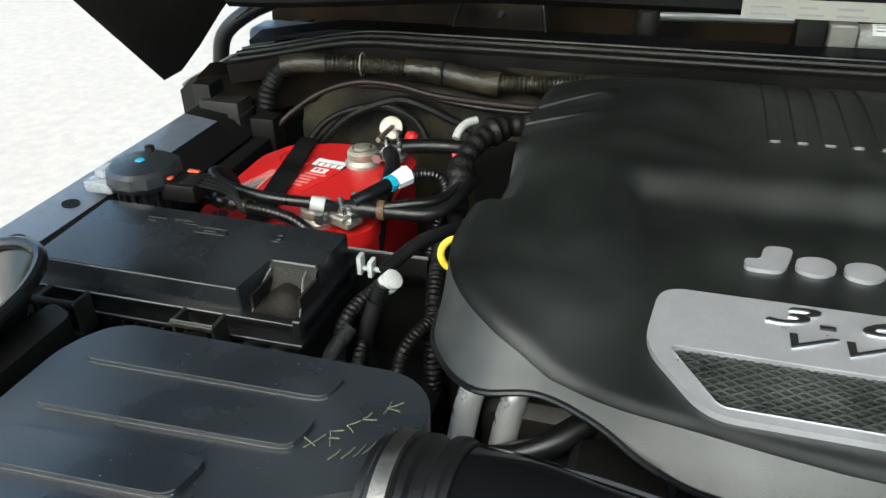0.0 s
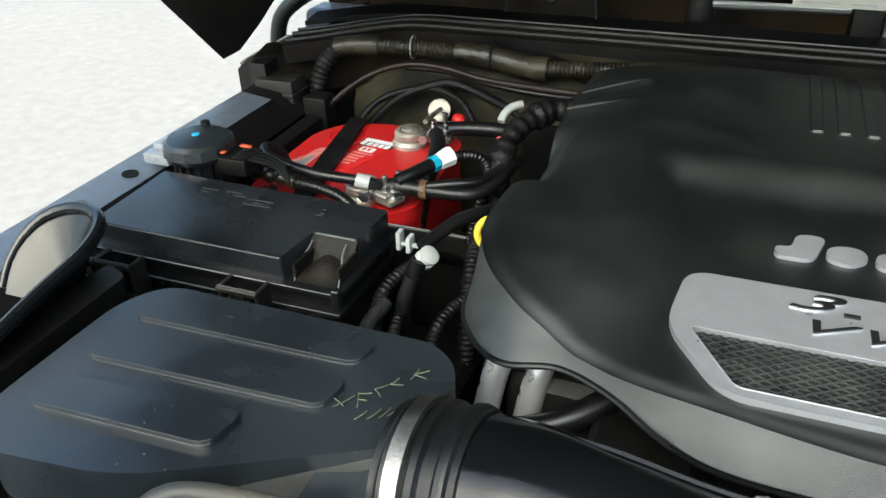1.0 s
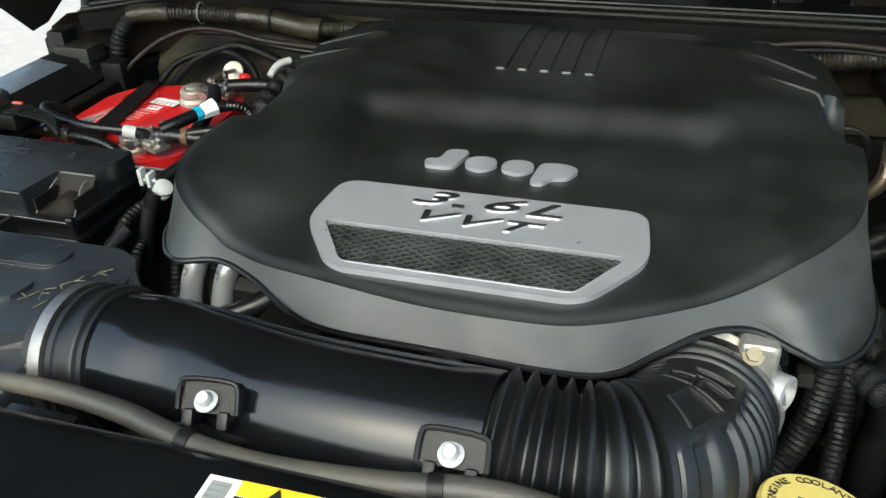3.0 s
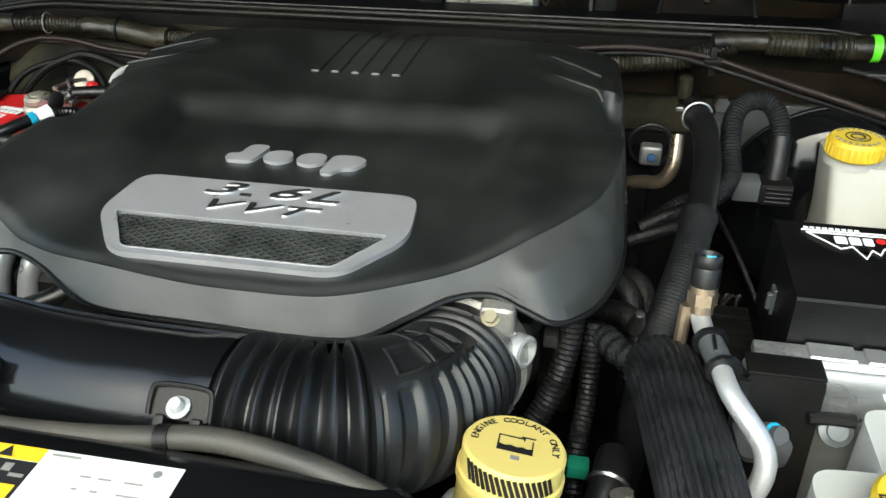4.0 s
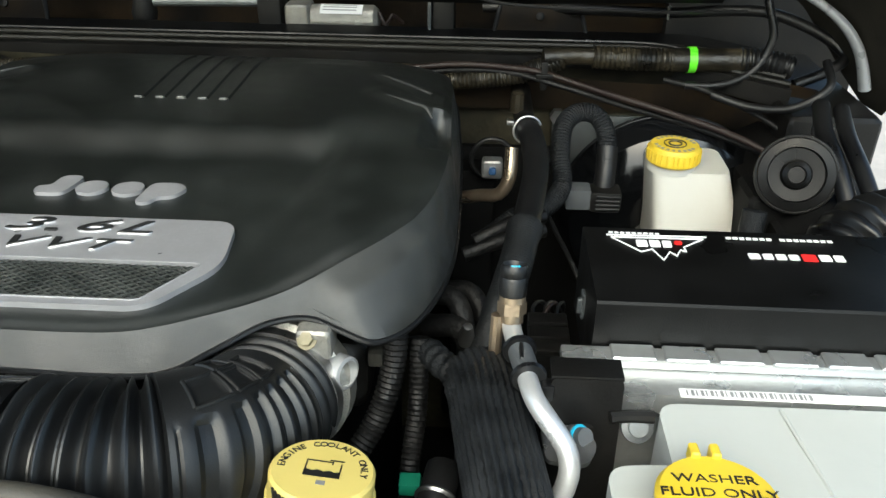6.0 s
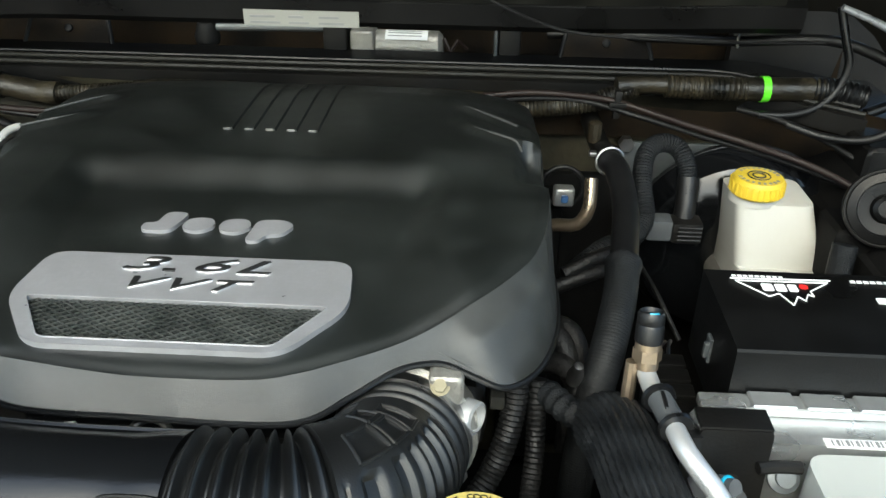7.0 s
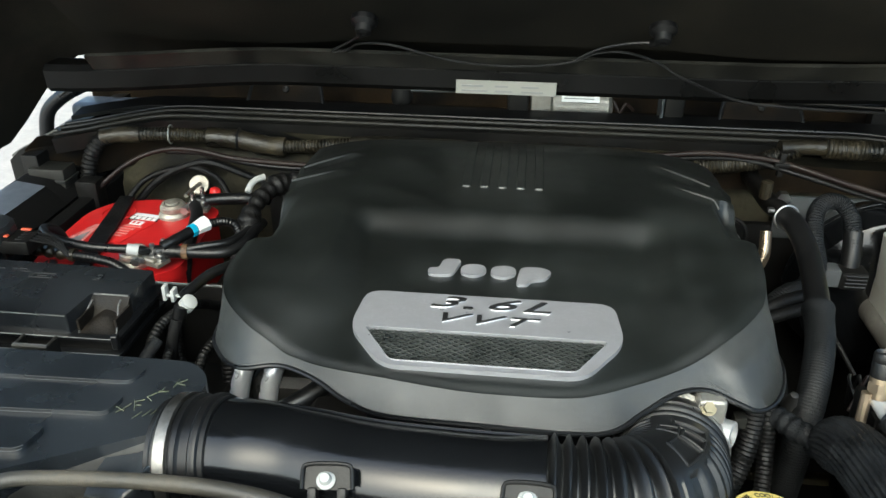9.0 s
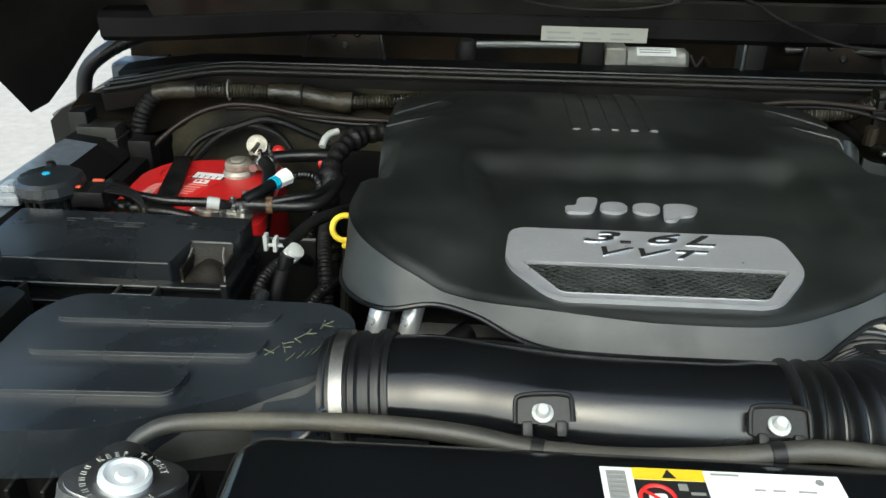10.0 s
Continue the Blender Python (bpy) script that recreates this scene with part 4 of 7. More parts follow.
for k in range(13):
    f = k / 12
    x = -0.29 + 0.068 * f
    g = sstep(0.35, 0.95, f)
    row = []
    for a in range(40):
        t = 2 * math.pi * a / 40
        c, s = math.cos(t), math.sin(t)
        sq = max(abs(c), abs(s))
        ry, rz = (0.066 - 0.020 * g), (0.026 + 0.0205 * g)
        n = 1 / sq * (1 - g) + g
        row.append(bm.verts.new((x, 0.337 - 0.004 * g + c * ry * min(n, 1.25), 1.120 + 0.014 * g + s * rz * min(n, 1.25))))
    loops.append(row)
for a, b in zip(loops, loops[1:]):
    for i in range(40):
        j = (i + 1) % 40
        bm.faces.new((a[i], a[j], b[j], b[i]))
bm.faces.new(loops[-1])
part("outlet", bm, M["airbox"], ab, angle=50)
# wedge that runs up the front of the lid to the outlet
bm = bmesh.new()
nose = [(-0.385, 0.272, 1.142), (-0.250, 0.335, 1.1545), (-0.250, 0.314, 1.136), (-0.385, 0.267, 1.130), (-0.250, 0.308, 1.110), (-0.385, 0.264, 1.110), (-0.250, 0.345, 1.110), (-0.385, 0.290, 1.110)]
w = [bm.verts.new(q) for q in nose]
for f in ((0, 1, 2, 3), (3, 2, 4, 5), (0, 7, 6, 1), (1, 6, 4, 2), (0, 3, 5, 7), (5, 4, 6, 7)):
    bm.faces.new([w[k] for k in f])
part("outlet_wedge", bevel(bm, 0.003, 3, 12), M["dusty"], ab, "sloping shoulder beside the outlet", angle=50)
for pts in ([(-0.474, 0.384), (-0.302, 0.389), (-0.297, 0.412), (-0.468, 0.407)], [(-0.473, 0.337), (-0.303, 0.345), (-0.298, 0.371), (-0.468, 0.363)],
            [(-0.474, 0.288), (-0.347, 0.294), (-0.342, 0.324), (-0.470, 0.317)]):
    m = Matrix.Translation((0, 0, 1.156)) @ Matrix.Translation((-0.38, 0.40, 0)) @ Matrix.Rotation(radians(-2), 4, "X") @ Matrix.Translation((0.38, -0.40, 0))
    ring = rounded(pts, 0.010, 6)
    part("pad", prism(ring, -0.004, 0.0046, 0.0012, 2, m, 0.002), M["airbox"], lid)
    front = even(ring[1:12])[:-1]
    back = max(range(len(front)), key=lambda k: front[k][1] if front[k][0] < -0.40 else -1)
    front = front[:back] if back > 20 else front
    # two thin pale tubes draw the highlight on the pad's front edge
    part("pad_edge", tube([m @ Vector((x, y + 0.0003, 0.0042)) for x, y in front], 0.0004, 6, 0.002), M["rim"], lid, "pale line for the highlight on the pad's front edge")
    part("pad_edge", tube([m @ Vector((x, y - 0.0014, 0.0021)) for x, y in front], 0.0003, 6, 0.002), M["rim"], lid, "pale line for the highlight on the pad's front edge")


def flare_top(x, y):
    """Height of the lid or of the outlet flare on it, whichever is higher."""
    g = sstep(0.35, 0.95, (x + 0.29) / 0.068)
    best = 1.1582
    for a in range(41):
        t = math.pi * a / 40
        c, s = math.cos(t), math.sin(t)
        n = min(1 / max(abs(c), abs(s)) * (1 - g) + g, 1.25)
        if abs(0.337 - 0.004 * g + c * (0.066 - 0.020 * g) * n - y) < 0.004:
            best = max(best, 1.120 + 0.014 * g + s * (0.026 + 0.0205 * g) * n)
    return best + 0.0012


part("tray", prism([(x, y) for x, y in rounded([(-0.485, 0.262), (-0.268, 0.275), (-0.246, 0.30), (-0.246, 0.40), (-0.268, 0.424), (-0.472, 0.422), (-0.490, 0.39), (-0.493, 0.285)], 0.03, 6)], 0.98, 1.118, 0.004), M["black"], ab)
for k in range(9):
    x = -0.47 + 0.024 * k
    part("tray_rib", rbox(x - 0.0015, x + 0.0015, 0.246, 0.275, 1.03, 1.116, 0.0006, 1), M["black"], ab)
STROKES = [(-0.302, 0.357, -0.292, 0.352), (-0.298, 0.349, -0.290, 0.362), (-0.289, 0.366, -0.284, 0.354), (-0.288, 0.365, -0.281, 0.368), (-0.287, 0.360, -0.281, 0.361), (-0.275, 0.378, -0.281, 0.372),
           (-0.281, 0.372, -0.275, 0.367), (-0.271, 0.386, -0.274, 0.379), (-0.274, 0.379, -0.266, 0.381), (-0.263, 0.399, -0.264, 0.387), (-0.264, 0.392, -0.256, 0.399), (-0.263, 0.392, -0.255, 0.391),
           (-0.281, 0.344, -0.277, 0.353), (-0.274, 0.347, -0.270, 0.357), (-0.268, 0.350, -0.265, 0.360), (-0.264, 0.353, -0.260, 0.364), (-0.250, 0.371, -0.256, 0.369), (-0.256, 0.369, -0.251, 0.362)]
for x0, y0, x1, y1 in STROKES:
    part("chalk_stroke", tube([(x, y, flare_top(x, y)) for x, y in ((x0, y0), ((x0 + x1) / 2 + 0.0006, (y0 + y1) / 2), (x1, y1))], 0.0005, 5), M["chalk"], lid, "faint chalk stroke")

# inlet scoop at the wing
sc = thing("air_scoop", (-0.58, 0.40, 1.0), "black plastic air inlet scoop with a curved lip", "air scoop")


def scoop_pt(a, k):
    """a: along the lip, 0 front to 1 back; k: 0 lip to 1 throat."""
    lip = smooth_scoop[min(int(a * (len(smooth_scoop) - 1)), len(smooth_scoop) - 1)]
    throat = Vector((-0.555 - 0.03 * math.cos(math.pi * a), 0.35 + 0.07 * a, 1.075))
    return lip.lerp(throat, k) + Vector((-0.012, 0.004, 0.012)) * math.sin(math.pi * k)


smooth_scoop = smooth_path([(-0.525, 0.30, 1.172), (-0.532, 0.36, 1.178), (-0.538, 0.415, 1.182), (-0.556, 0.452, 1.184), (-0.585, 0.468, 1.183), (-0.612, 0.464, 1.178), (-0.629, 0.450, 1.168), (-0.638, 0.430, 1.150), (-0.637, 0.412, 1.130)], 0.005)
part("funnel", join(sheet(44, 8, scoop_pt), sheet(44, 8, lambda a, k: scoop_pt(a, k) + Vector((0.004, -0.002, -0.004)))), M["satin"], sc, angle=60)
part("lip", tube(smooth_scoop[::4], lambda q, t: 0.0055 - 0.0025 * sstep(0.70, 0.92, q / t), 10, 0.008), M["satin"], sc)
part("cheek", prism(rounded([(-0.52, 0.27), (-0.52, 0.43), (-0.545, 0.44), (-0.56, 0.27)], 0.008), 1.0, 1.155, 0.003), M["black"], sc)
part("duct", rbox(-0.60, -0.525, 0.27, 0.44, 1.0, 1.09, 0.012, 3), M["black"], sc)

# ---- intake tube, bellows and throttle body ----
it = thing("intake_tube", (-0.09, 0.31, 1.10), "satin black plastic intake tube ahead of the engine", "intake tube")
TUBE = [(-0.228, 0.333, 1.134), (-0.19, 0.332, 1.139), (-0.14, 0.325, 1.144), (-0.08, 0.312, 1.147), (-0.02, 0.305, 1.150), (0.055, 0.302, 1.152)]
part("pipe", tube(TUBE, lambda s, t: 0.0465 - 0.004 * sstep(0.05, 0.10, s) + 0.002 * sstep(0.25, 0.28, s), 48, 0.005), M["gloss"], it, angle=50)
part("seam", tube([(x, y + 0.026, z + 0.0345) for x, y, z in TUBE[1:]], 0.0018, 6), M["gloss"], it)
part("cuff", tube([(-0.246, 0.333, 1.132), (-0.222, 0.333, 1.135), (-0.196, 0.332, 1.139)], lambda s, t: 0.0505 - 0.0026 * sstep(0.3, 0.5, abs((s / 0.0085) % 2 - 1)), 40, 0.0012), M["rubber"], it, "ribbed rubber cuff")
part("clamp", tube([(-0.2365, 0.333, 1.1332), (-0.2275, 0.333, 1.1344)], 0.0516, 40, 0.004), M["band"], it, "steel band clamp")
part("clamp_screw", join(rbox(-0.239, -0.226, 0.278, 0.29, 1.116, 1.130, 0.002), hexnut(0.006, 0.012, (-0.2325, 0.280, 1.115), along((0.1, -0.6, -0.6)))), M["steel"], it)
for c, nrm, off, turn in (((-0.100, 0.316, 1.146), (0, -0.78, 0.62), 0.053, 4), ((0.042, 0.303, 1.151), (0, -0.74, 0.67), 0.050, 0)):
    nrm = Vector(nrm).normalized()
    upv = Vector((1, 0, 0)).cross(nrm) * -1
    m = Matrix.Translation(Vector(c) + nrm * off) @ Matrix(((1, upv.x, nrm.x, 0), (0, upv.y, nrm.y, 0), (0, upv.z, nrm.z, 0), (0, 0, 0, 1))) @ Matrix.Rotation(radians(turn), 4, "Z") @ Matrix.Scale(0.82, 4)
    br = part("bracket", prism(rounded([(-0.020, 0.012), (-0.022, -0.009), (0.022, -0.009), (0.020, 0.012)], 0.005), -0.014, 0.0, 0.0015, 2, m), M["black"], it, "black moulded lug on the tube")
    part("bracket_rim", tube([m @ Vector(p) for p in ((-0.022, -0.008, 0.001), (-0.0215, 0.008, 0.002), (-0.017, 0.0125, 0.0025), (0.0, 0.0135, 0.003), (0.017, 0.0125, 0.0025), (0.0215, 0.008, 0.002), (0.022, -0.008, 0.001))], 0.0016, 8), M["black"], br)
    part("clip", lathe([(0.0068, 0), (0.0068, 0.0011), (0.0046, 0.0022), (0.0042, 0.0052), (0.0033, 0.0068), (0, 0.0072)], m @ Vector((-0.001, -0.001, 0.001)), along(nrm * 0.6 + Vector((0, 0, 0.5))), 20), M["white"], br, "white plastic push clip")
    for s in (-1, 1):
        part("hook", rbox(s * 0.013 - 0.004, s * 0.013 + 0.004, -0.019, -0.007, -0.010, 0.004, 0.002, 2, m), M["black"], br)

bl = thing("bellows_hose", (0.12, 0.33, 1.10), "black ribbed rubber bellows elbow into the throttle body", "hose")
ELBOW = [(0.052, 0.302, 1.152), (0.085, 0.302, 1.151), (0.113, 0.306, 1.149), (0.137, 0.320, 1.144), (0.152, 0.347, 1.131), (0.160, 0.378, 1.119), (0.166, 0.415, 1.111)]


def bellows(s, t):
    if s < 0.075:
        return 0.0478 - 0.0085 * (0.5 - 0.5 * math.cos(2 * math.pi * (s + 0.004) / 0.0108)) ** 0.8
    r = 0.047
    return r + 0.0018


def elbow_axes(path, k):
    t = (path[min(k + 1, len(path) - 1)] - path[max(k - 1, 0)]).normalized()
    up = (Vector((0, 0, 1)) - t * t.z).normalized()
    return up, t.cross(up)


ESEG = 120
path = smooth_path(ELBOW, 0.0009)
bm = tube(ELBOW, bellows, ESEG, 0.0009)
run = [0.0]
for a, b in zip(path, path[1:]):
    run.append(run[-1] + (b - a).length)
WHOLE = run[-1]
WINDOWS = ((0.084, 0.098, -0.42, 0.02), (0.1015, 0.1185, -0.42, -0.05), (0.1015, 0.1185, 0.02, 0.34), (0.1215, 0.136, -0.42, 0.10))


def band(lo, hi, x, soft):
    return sstep(lo, lo + soft, x) * (1 - sstep(hi - soft, hi, x))


for i, v in enumerate(bm.verts):
    k = min(i // ESEG, len(path) - 1)
    q = run[k]
    if q > 0.077:
        up, side = elbow_axes(path, k)
        d = v.co - path[k]
        a = math.atan2(-d.dot(side), d.dot(up))
        sink = 0.0
        if q < WHOLE - 0.040:
            # broad sunk panels between narrow ribs on the outer half
            g = (q - 0.079) % 0.0118
            sink = 0.0040 * band(0.0030, 0.0118, g, 0.0028) * band(-2.4, -0.52, a, 0.10)
            # two framed windows on the inner half
            for q0, q1, a0, a1 in WINDOWS:
                sink = max(sink, 0.0020 * band(q0, q1, q, 0.0020) * band(a0, a1, a, 0.08))
            sink = max(sink, 0.0036 * band(0.44, 2.3, a, 0.10) * band(0.0026, 0.0118, g, 0.0028))
        else:
            sink = 0.0050 * (0.5 - 0.5 * math.cos(2 * math.pi * (q - WHOLE + 0.040) / 0.0133)) ** 2
        v.co = path[k] + d.normalized() * (d.length - sink)
part("hose", bm, M["bellows"], bl, angle=28)


def on_elbow(q, a, lift):
    k = min(range(len(run)), key=lambda i: abs(run[i] - q))
    up, side = elbow_axes(path, k)
    return path[k] + (up * math.cos(a) - side * math.sin(a)) * (0.0488 + lift)


for q0, q1, a0, a1 in WINDOWS:
    corners = [(q0, a0), (q1, a0), (q1, a1), (q0, a1), (q0, a0)]
    loop = []
    for (qa, aa), (qb, ab) in zip(corners, corners[1:]):
        loop += [on_elbow(qa + (qb - qa) * k / 8, aa + (ab - aa) * k / 8, 0.0002) for k in range(8)]
    part("window_rib", tube(loop + loop[:1], 0.0013, 8, 0.002), M["bellows"], bl)
part("clamp", tube([(0.1640, 0.404, 1.1137), (0.1657, 0.414, 1.1113)], 0.0495, 36, 0.004), M["steel"], bl, "steel band clamp")
part("clamp_screw", join(rbox(0.198, 0.21, 0.40, 0.415, 1.095, 1.11, 0.002), hexnut(0.006, 0.010, (0.204, 0.399, 1.10), along((0.2, -1, 0)))), M["steel"], bl)

tb = thing("throttle_body", (0.175, 0.43, 1.08), "cast aluminium throttle body with a hose stub", "throttle body")
part("flange", lathe([(0.046, 0), (0.052, 0.004), (0.052, 0.020), (0.045, 0.024)], (0.166, 0.417, 1.111), along((0.14, 1, -0.2)), 32), M["alu"], tb)
part("ear", rbox(0.183, 0.207, 0.412, 0.436, 1.142, 1.166, 0.005, 3), M["alu"], tb)
part("bolt", join(lathe([(0.0068, 0), (0.0068, 0.0015), (0, 0.0015)], (0.191, 0.413, 1.159), along((0, -0.7, 0.7)), 18), hexnut(0.0048, 0.005, (0.191, 0.412, 1.160), along((0, -0.7, 0.7)))), M["matt_zinc"], tb, "yellowed flange bolt")
part("stub", lathe([(0.012, 0), (0.012, 0.016), (0.0095, 0.017), (0.0095, 0.004), (0, 0.004)], (0.203, 0.424, 1.128), along((0.75, -0.45, 0.1)), 20), M["pipe"], tb)
part("housing", rbox(0.175, 0.205, 0.415, 0.45, 1.085, 1.15, 0.008, 3), M["alu"], tb)

# ---- grey hose across the front ----
gh = thing("front_hose", (-0.05, 0.25, 1.11), "dusty grey hose strung across in front of the intake tube", "hose")
part("hose", tube([(-0.375, 0.222, 1.115), (-0.362, 0.240, 1.148), (-0.345, 0.258, 1.163), (-0.301, 0.267, 1.165), (-0.215, 0.271, 1.165), (-0.155, 0.266, 1.165), (-0.105, 0.254, 1.165),
                              (-0.055, 0.247, 1.168), (0.008, 0.250, 1.170), (0.058, 0.253, 1.176), (0.094, 0.250, 1.177), (0.132, 0.243, 1.175), (0.172, 0.232, 1.168), (0.21, 0.218, 1.148), (0.235, 0.205, 1.11)], lambda q, t: 0.0058 + 0.0012 * sstep(0.1, 0.35, q), 14), M["grey_hose"], gh)
for a, b in (((-0.108, 0.2545, 1.165), (-0.100, 0.253, 1.165)), ((0.034, 0.2515, 1.173), (0.042, 0.2522, 1.174))):
    part("clip_band", tube([a, b], 0.0080, 14), M["black"], gh)

# ---- radiator top and front panel ----
rs = thing("radiator_shroud", (0.0, 0.2, 1.0), "black plastic radiator shroud", "shroud")
part("tank", rbox(-0.29, 0.185, 0.08, 0.252, 1.04, 1.1795, 0.030, 7), M["gloss"], rs)
part("fan_ring", torus(0.23, 0.02, (-0.02, 0.30, 0.93), along((0, 1, 0.05)), segs=48, ring=10), M["black"], rs)
part("panel", rbox(-0.50, 0.40, 0.262, 0.285, 0.70, 1.07, 0.008, 2), M["black"], rs)
part("rib", rbox(-0.215, -0.17, 0.235, 0.252, 1.1665, 1.1705, 0.001), M["satin"], rs)
part("front_beam", rbox(-0.60, 0.60, 0.02, 0.11, 1.0, 1.10, 0.015, 3), M["black"], rs)
lb = thing("warning_label", (-0.0, 0.213, 1.182), "white fluid label with a black and yellow warning field", "label")
LZ = 1.1796
LBL = Matrix.Translation((-0.071, 0.2265, LZ)) @ Matrix.Rotation(radians(0.5), 4, "Z")


def lrect(name, u0, u1, v0, v1, mat, lift, label=""):
    part(name, rbox(u0, u1, -v1, -v0, 0.0003 * lift, 0.0003 * (lift + 1), 0, 1, LBL), mat, lb, label)


lrect("sheet", 0, 0.134, 0, 0.042, M["paper"], 0)
lrect("grey_code", 0.003, 0.014, 0.003, 0.039, M["foil"], 1)
for k in range(9):
    lrect("code_bar", 0.004, 0.013, 0.005 + 0.0036 * k, 0.0065 + 0.0036 * k, M["label_grey"], 2)
lrect("yellow_field", 0.018, 0.058, 0, 0.009, M["label_yellow"], 1)
lrect("black_field", 0.018, 0.058, 0.0095, 0.042, M["ink"], 1)
lrect("yellow_panel", 0.041, 0.056, 0.025, 0.036, M["label_yellow"], 2)
part("red_ring", torus(0.0095, 0.0012, LBL @ Vector((0.029, -0.024, 0.0012)), None, segs=28, ring=6), M["label_red"], lb)
part("red_bar", rbox(-0.009, 0.009, -0.001, 0.001, 0.0009, 0.0014, 0, 1, LBL @ Matrix.Translation((0.029, -0.024, 0)) @ Matrix.Rotation(radians(-40), 4, "Z")), M["label_red"], lb)
part("pictogram", prism(rounded([(-0.004, -0.005), (0.006, -0.003), (0.005, 0.004), (-0.005, 0.003)], 0.002), 0.0006, 0.001, 0, 1, LBL @ Matrix.Translation((0.029, -0.024, 0))), M["paper"], lb)
part("triangle", prism([(-0.004, -0.003), (0.004, -0.003), (0, 0.004)], 0.0006, 0.001, 0, 1, LBL @ Matrix.Translation((0.038, -0.0048, 0))), M["ink"], lb)
lrect("pictogram", 0.042, 0.047, 0.012, 0.017, M["foil"], 2)
lrect("print_bar", 0.048, 0.056, 0.018, 0.020, M["foil"], 2)
for r, (a, b) in enumerate(((0.084, 0.090), (0.094, 0.104), (0.108, 0.124))):
    for k in range(2):
        lrect("print_bar", a, b - 0.003 * ((k + r) % 3), 0.013 + 0.008 * k, 0.0142 + 0.008 * k, M["foil"], 1)
lrect("print_bar", 0.062, 0.078, 0.002, 0.0035, M["foil"], 1)
part("snow_mark", hexnut(0.0025, 0.0004, LBL @ Vector((0.122, -0.006, 0.0006)), None, 0), M["label_grey"], lb)

rc = thing("filler_cap", (-0.343, 0.205, 1.10), "chromed eight-sided radiator cap with a ring of stamped text", "radiator cap")
RC = Matrix.Translation((-0.343, 0.205, 1.160)) @ Matrix.Rotation(radians(12), 4, "Y") @ Matrix.Rotation(radians(-6), 4, "X") @ Matrix.Scale(0.86, 4)
part("neck", lathe([(0.026, 0), (0.026, 0.05), (0.03, 0.055)], (-0.345, 0.206, 1.10)), M["steel"], rc)
star = [((0.0360 + 0.0055 * math.cos(4 * a)) * math.cos(a + 0.4), (0.0360 + 0.0055 * math.cos(4 * a)) * math.sin(a + 0.4)) for a in (2 * math.pi * k / 48 for k in range(48))]
part("skirt", prism(star, -0.004, 0.0125, 0.003, 3, RC, 0.02), M["steel"], rc, angle=60)
inner = [(x * 0.90, y * 0.90) for x, y in star]
part("face", prism(inner, 0.0118, 0.0134, 0.0006, 1, RC), M["steel"], rc, "polished face with stamped words")
part("dome", lathe([(0.0175, 0.0125), (0.0168, 0.0175), (0.0140, 0.0185), (0.0125, 0.0160), (0.007, 0.0155), (0.0055, 0.0185), (0, 0.019)], (0, 0, 0), RC, 32), M["cap_face"], rc)
part("writing", join(arc_letters("KEEP TIGHT", 0.0250, 0.0068, RC @ Matrix.Translation((0, 0, 0.0136)), 150, 13.0, 0.0003), arc_letters("HOT", 0.0250, 0.0068, RC @ Matrix.Translation((0, 0, 0.0136)), -32, 13.0, 0.0003)), M["foil"], rc, "white stamped words")
for k in range(9):
    a = radians(-82 - 13 * k)
    for dx in (-0.0011, 0.0011):
        part("print_bar", rbox(dx - 0.00035, dx + 0.00035, -0.0019, 0.0019, 0.0134, 0.0138, 0, 1, RC @ Matrix.Rotation(a - math.pi / 2, 4, "Z") @ Matrix.Translation((0, 0.0262, 0))), M["foil"], rc)
rs2 = thing("toothed_wheel", (-0.42, 0.20, 1.08), "grey plastic toothed adjuster beside the radiator cap", "adjuster")
part("wheel", prism([((0.024 + 0.003 * (k % 2)) * math.cos(radians(9 * k)), (0.024 + 0.003 * (k % 2)) * math.sin(radians(9 * k))) for k in range(40)], 1.10, 1.118, 0.001, 1, Matrix.Translation((-0.43, 0.195, 0.0))), M["black"], rs2)
part("hub", lathe([(0.012, 0), (0.012, 0.006), (0.006, 0.008), (0, 0.008)], (-0.43, 0.195, 1.118)), M["satin"], rs2)

# ---- fuse box ----
fb = thing("fuse_box", (-0.49, 0.54, 1.03), "black fuse box with a flat lid and clip latches", "fuse box")
FL = 1.152
flid = part("lid", prism(rounded([(-0.613, 0.497), (-0.424, 0.496), (-0.4195, 0.541), (-0.378, 0.541), (-0.3745, 0.594), (-0.616, 0.599)], 0.0035, 3), 1.129, FL, 0.0028, 2), M["fuse"], fb, angle=20)
part("flange", prism(rounded([(-0.620, 0.490), (-0.371, 0.491), (-0.367, 0.601), (-0.623, 0.606)], 0.005, 3), 1.1255, 1.1295, 0.0012, 1), M["satin"], flid, angle=20)
# pale tubes along the lid edges: wear and highlight drawn as one line
part("wear_highlight", tube([(-0.612, 0.4973, FL - 0.0016), (-0.52, 0.4968, FL - 0.0016), (-0.4255, 0.4963, FL - 0.0016)], 0.0007, 5), M["pale_edge"], flid, "pale line for wear and highlight on the lid's edge")
part("wear_highlight", tube([(-0.418, 0.5412, FL - 0.0014), (-0.40, 0.5411, FL - 0.0014), (-0.380, 0.5411, FL - 0.0014)], 0.0008, 5), M["pale_edge"], flid, "pale line for wear and highlight on the lid's edge")
part("wear_highlight", tube([(-0.619, 0.4902, 1.1288), (-0.50, 0.4904, 1.1288), (-0.372, 0.4912, 1.1288)], 0.0007, 5), M["pale_edge"], flid, "pale line for wear and highlight on the lid's edge")
# dusty mound and webs in the cut-out corner
bm = bmesh.new()
grid = []
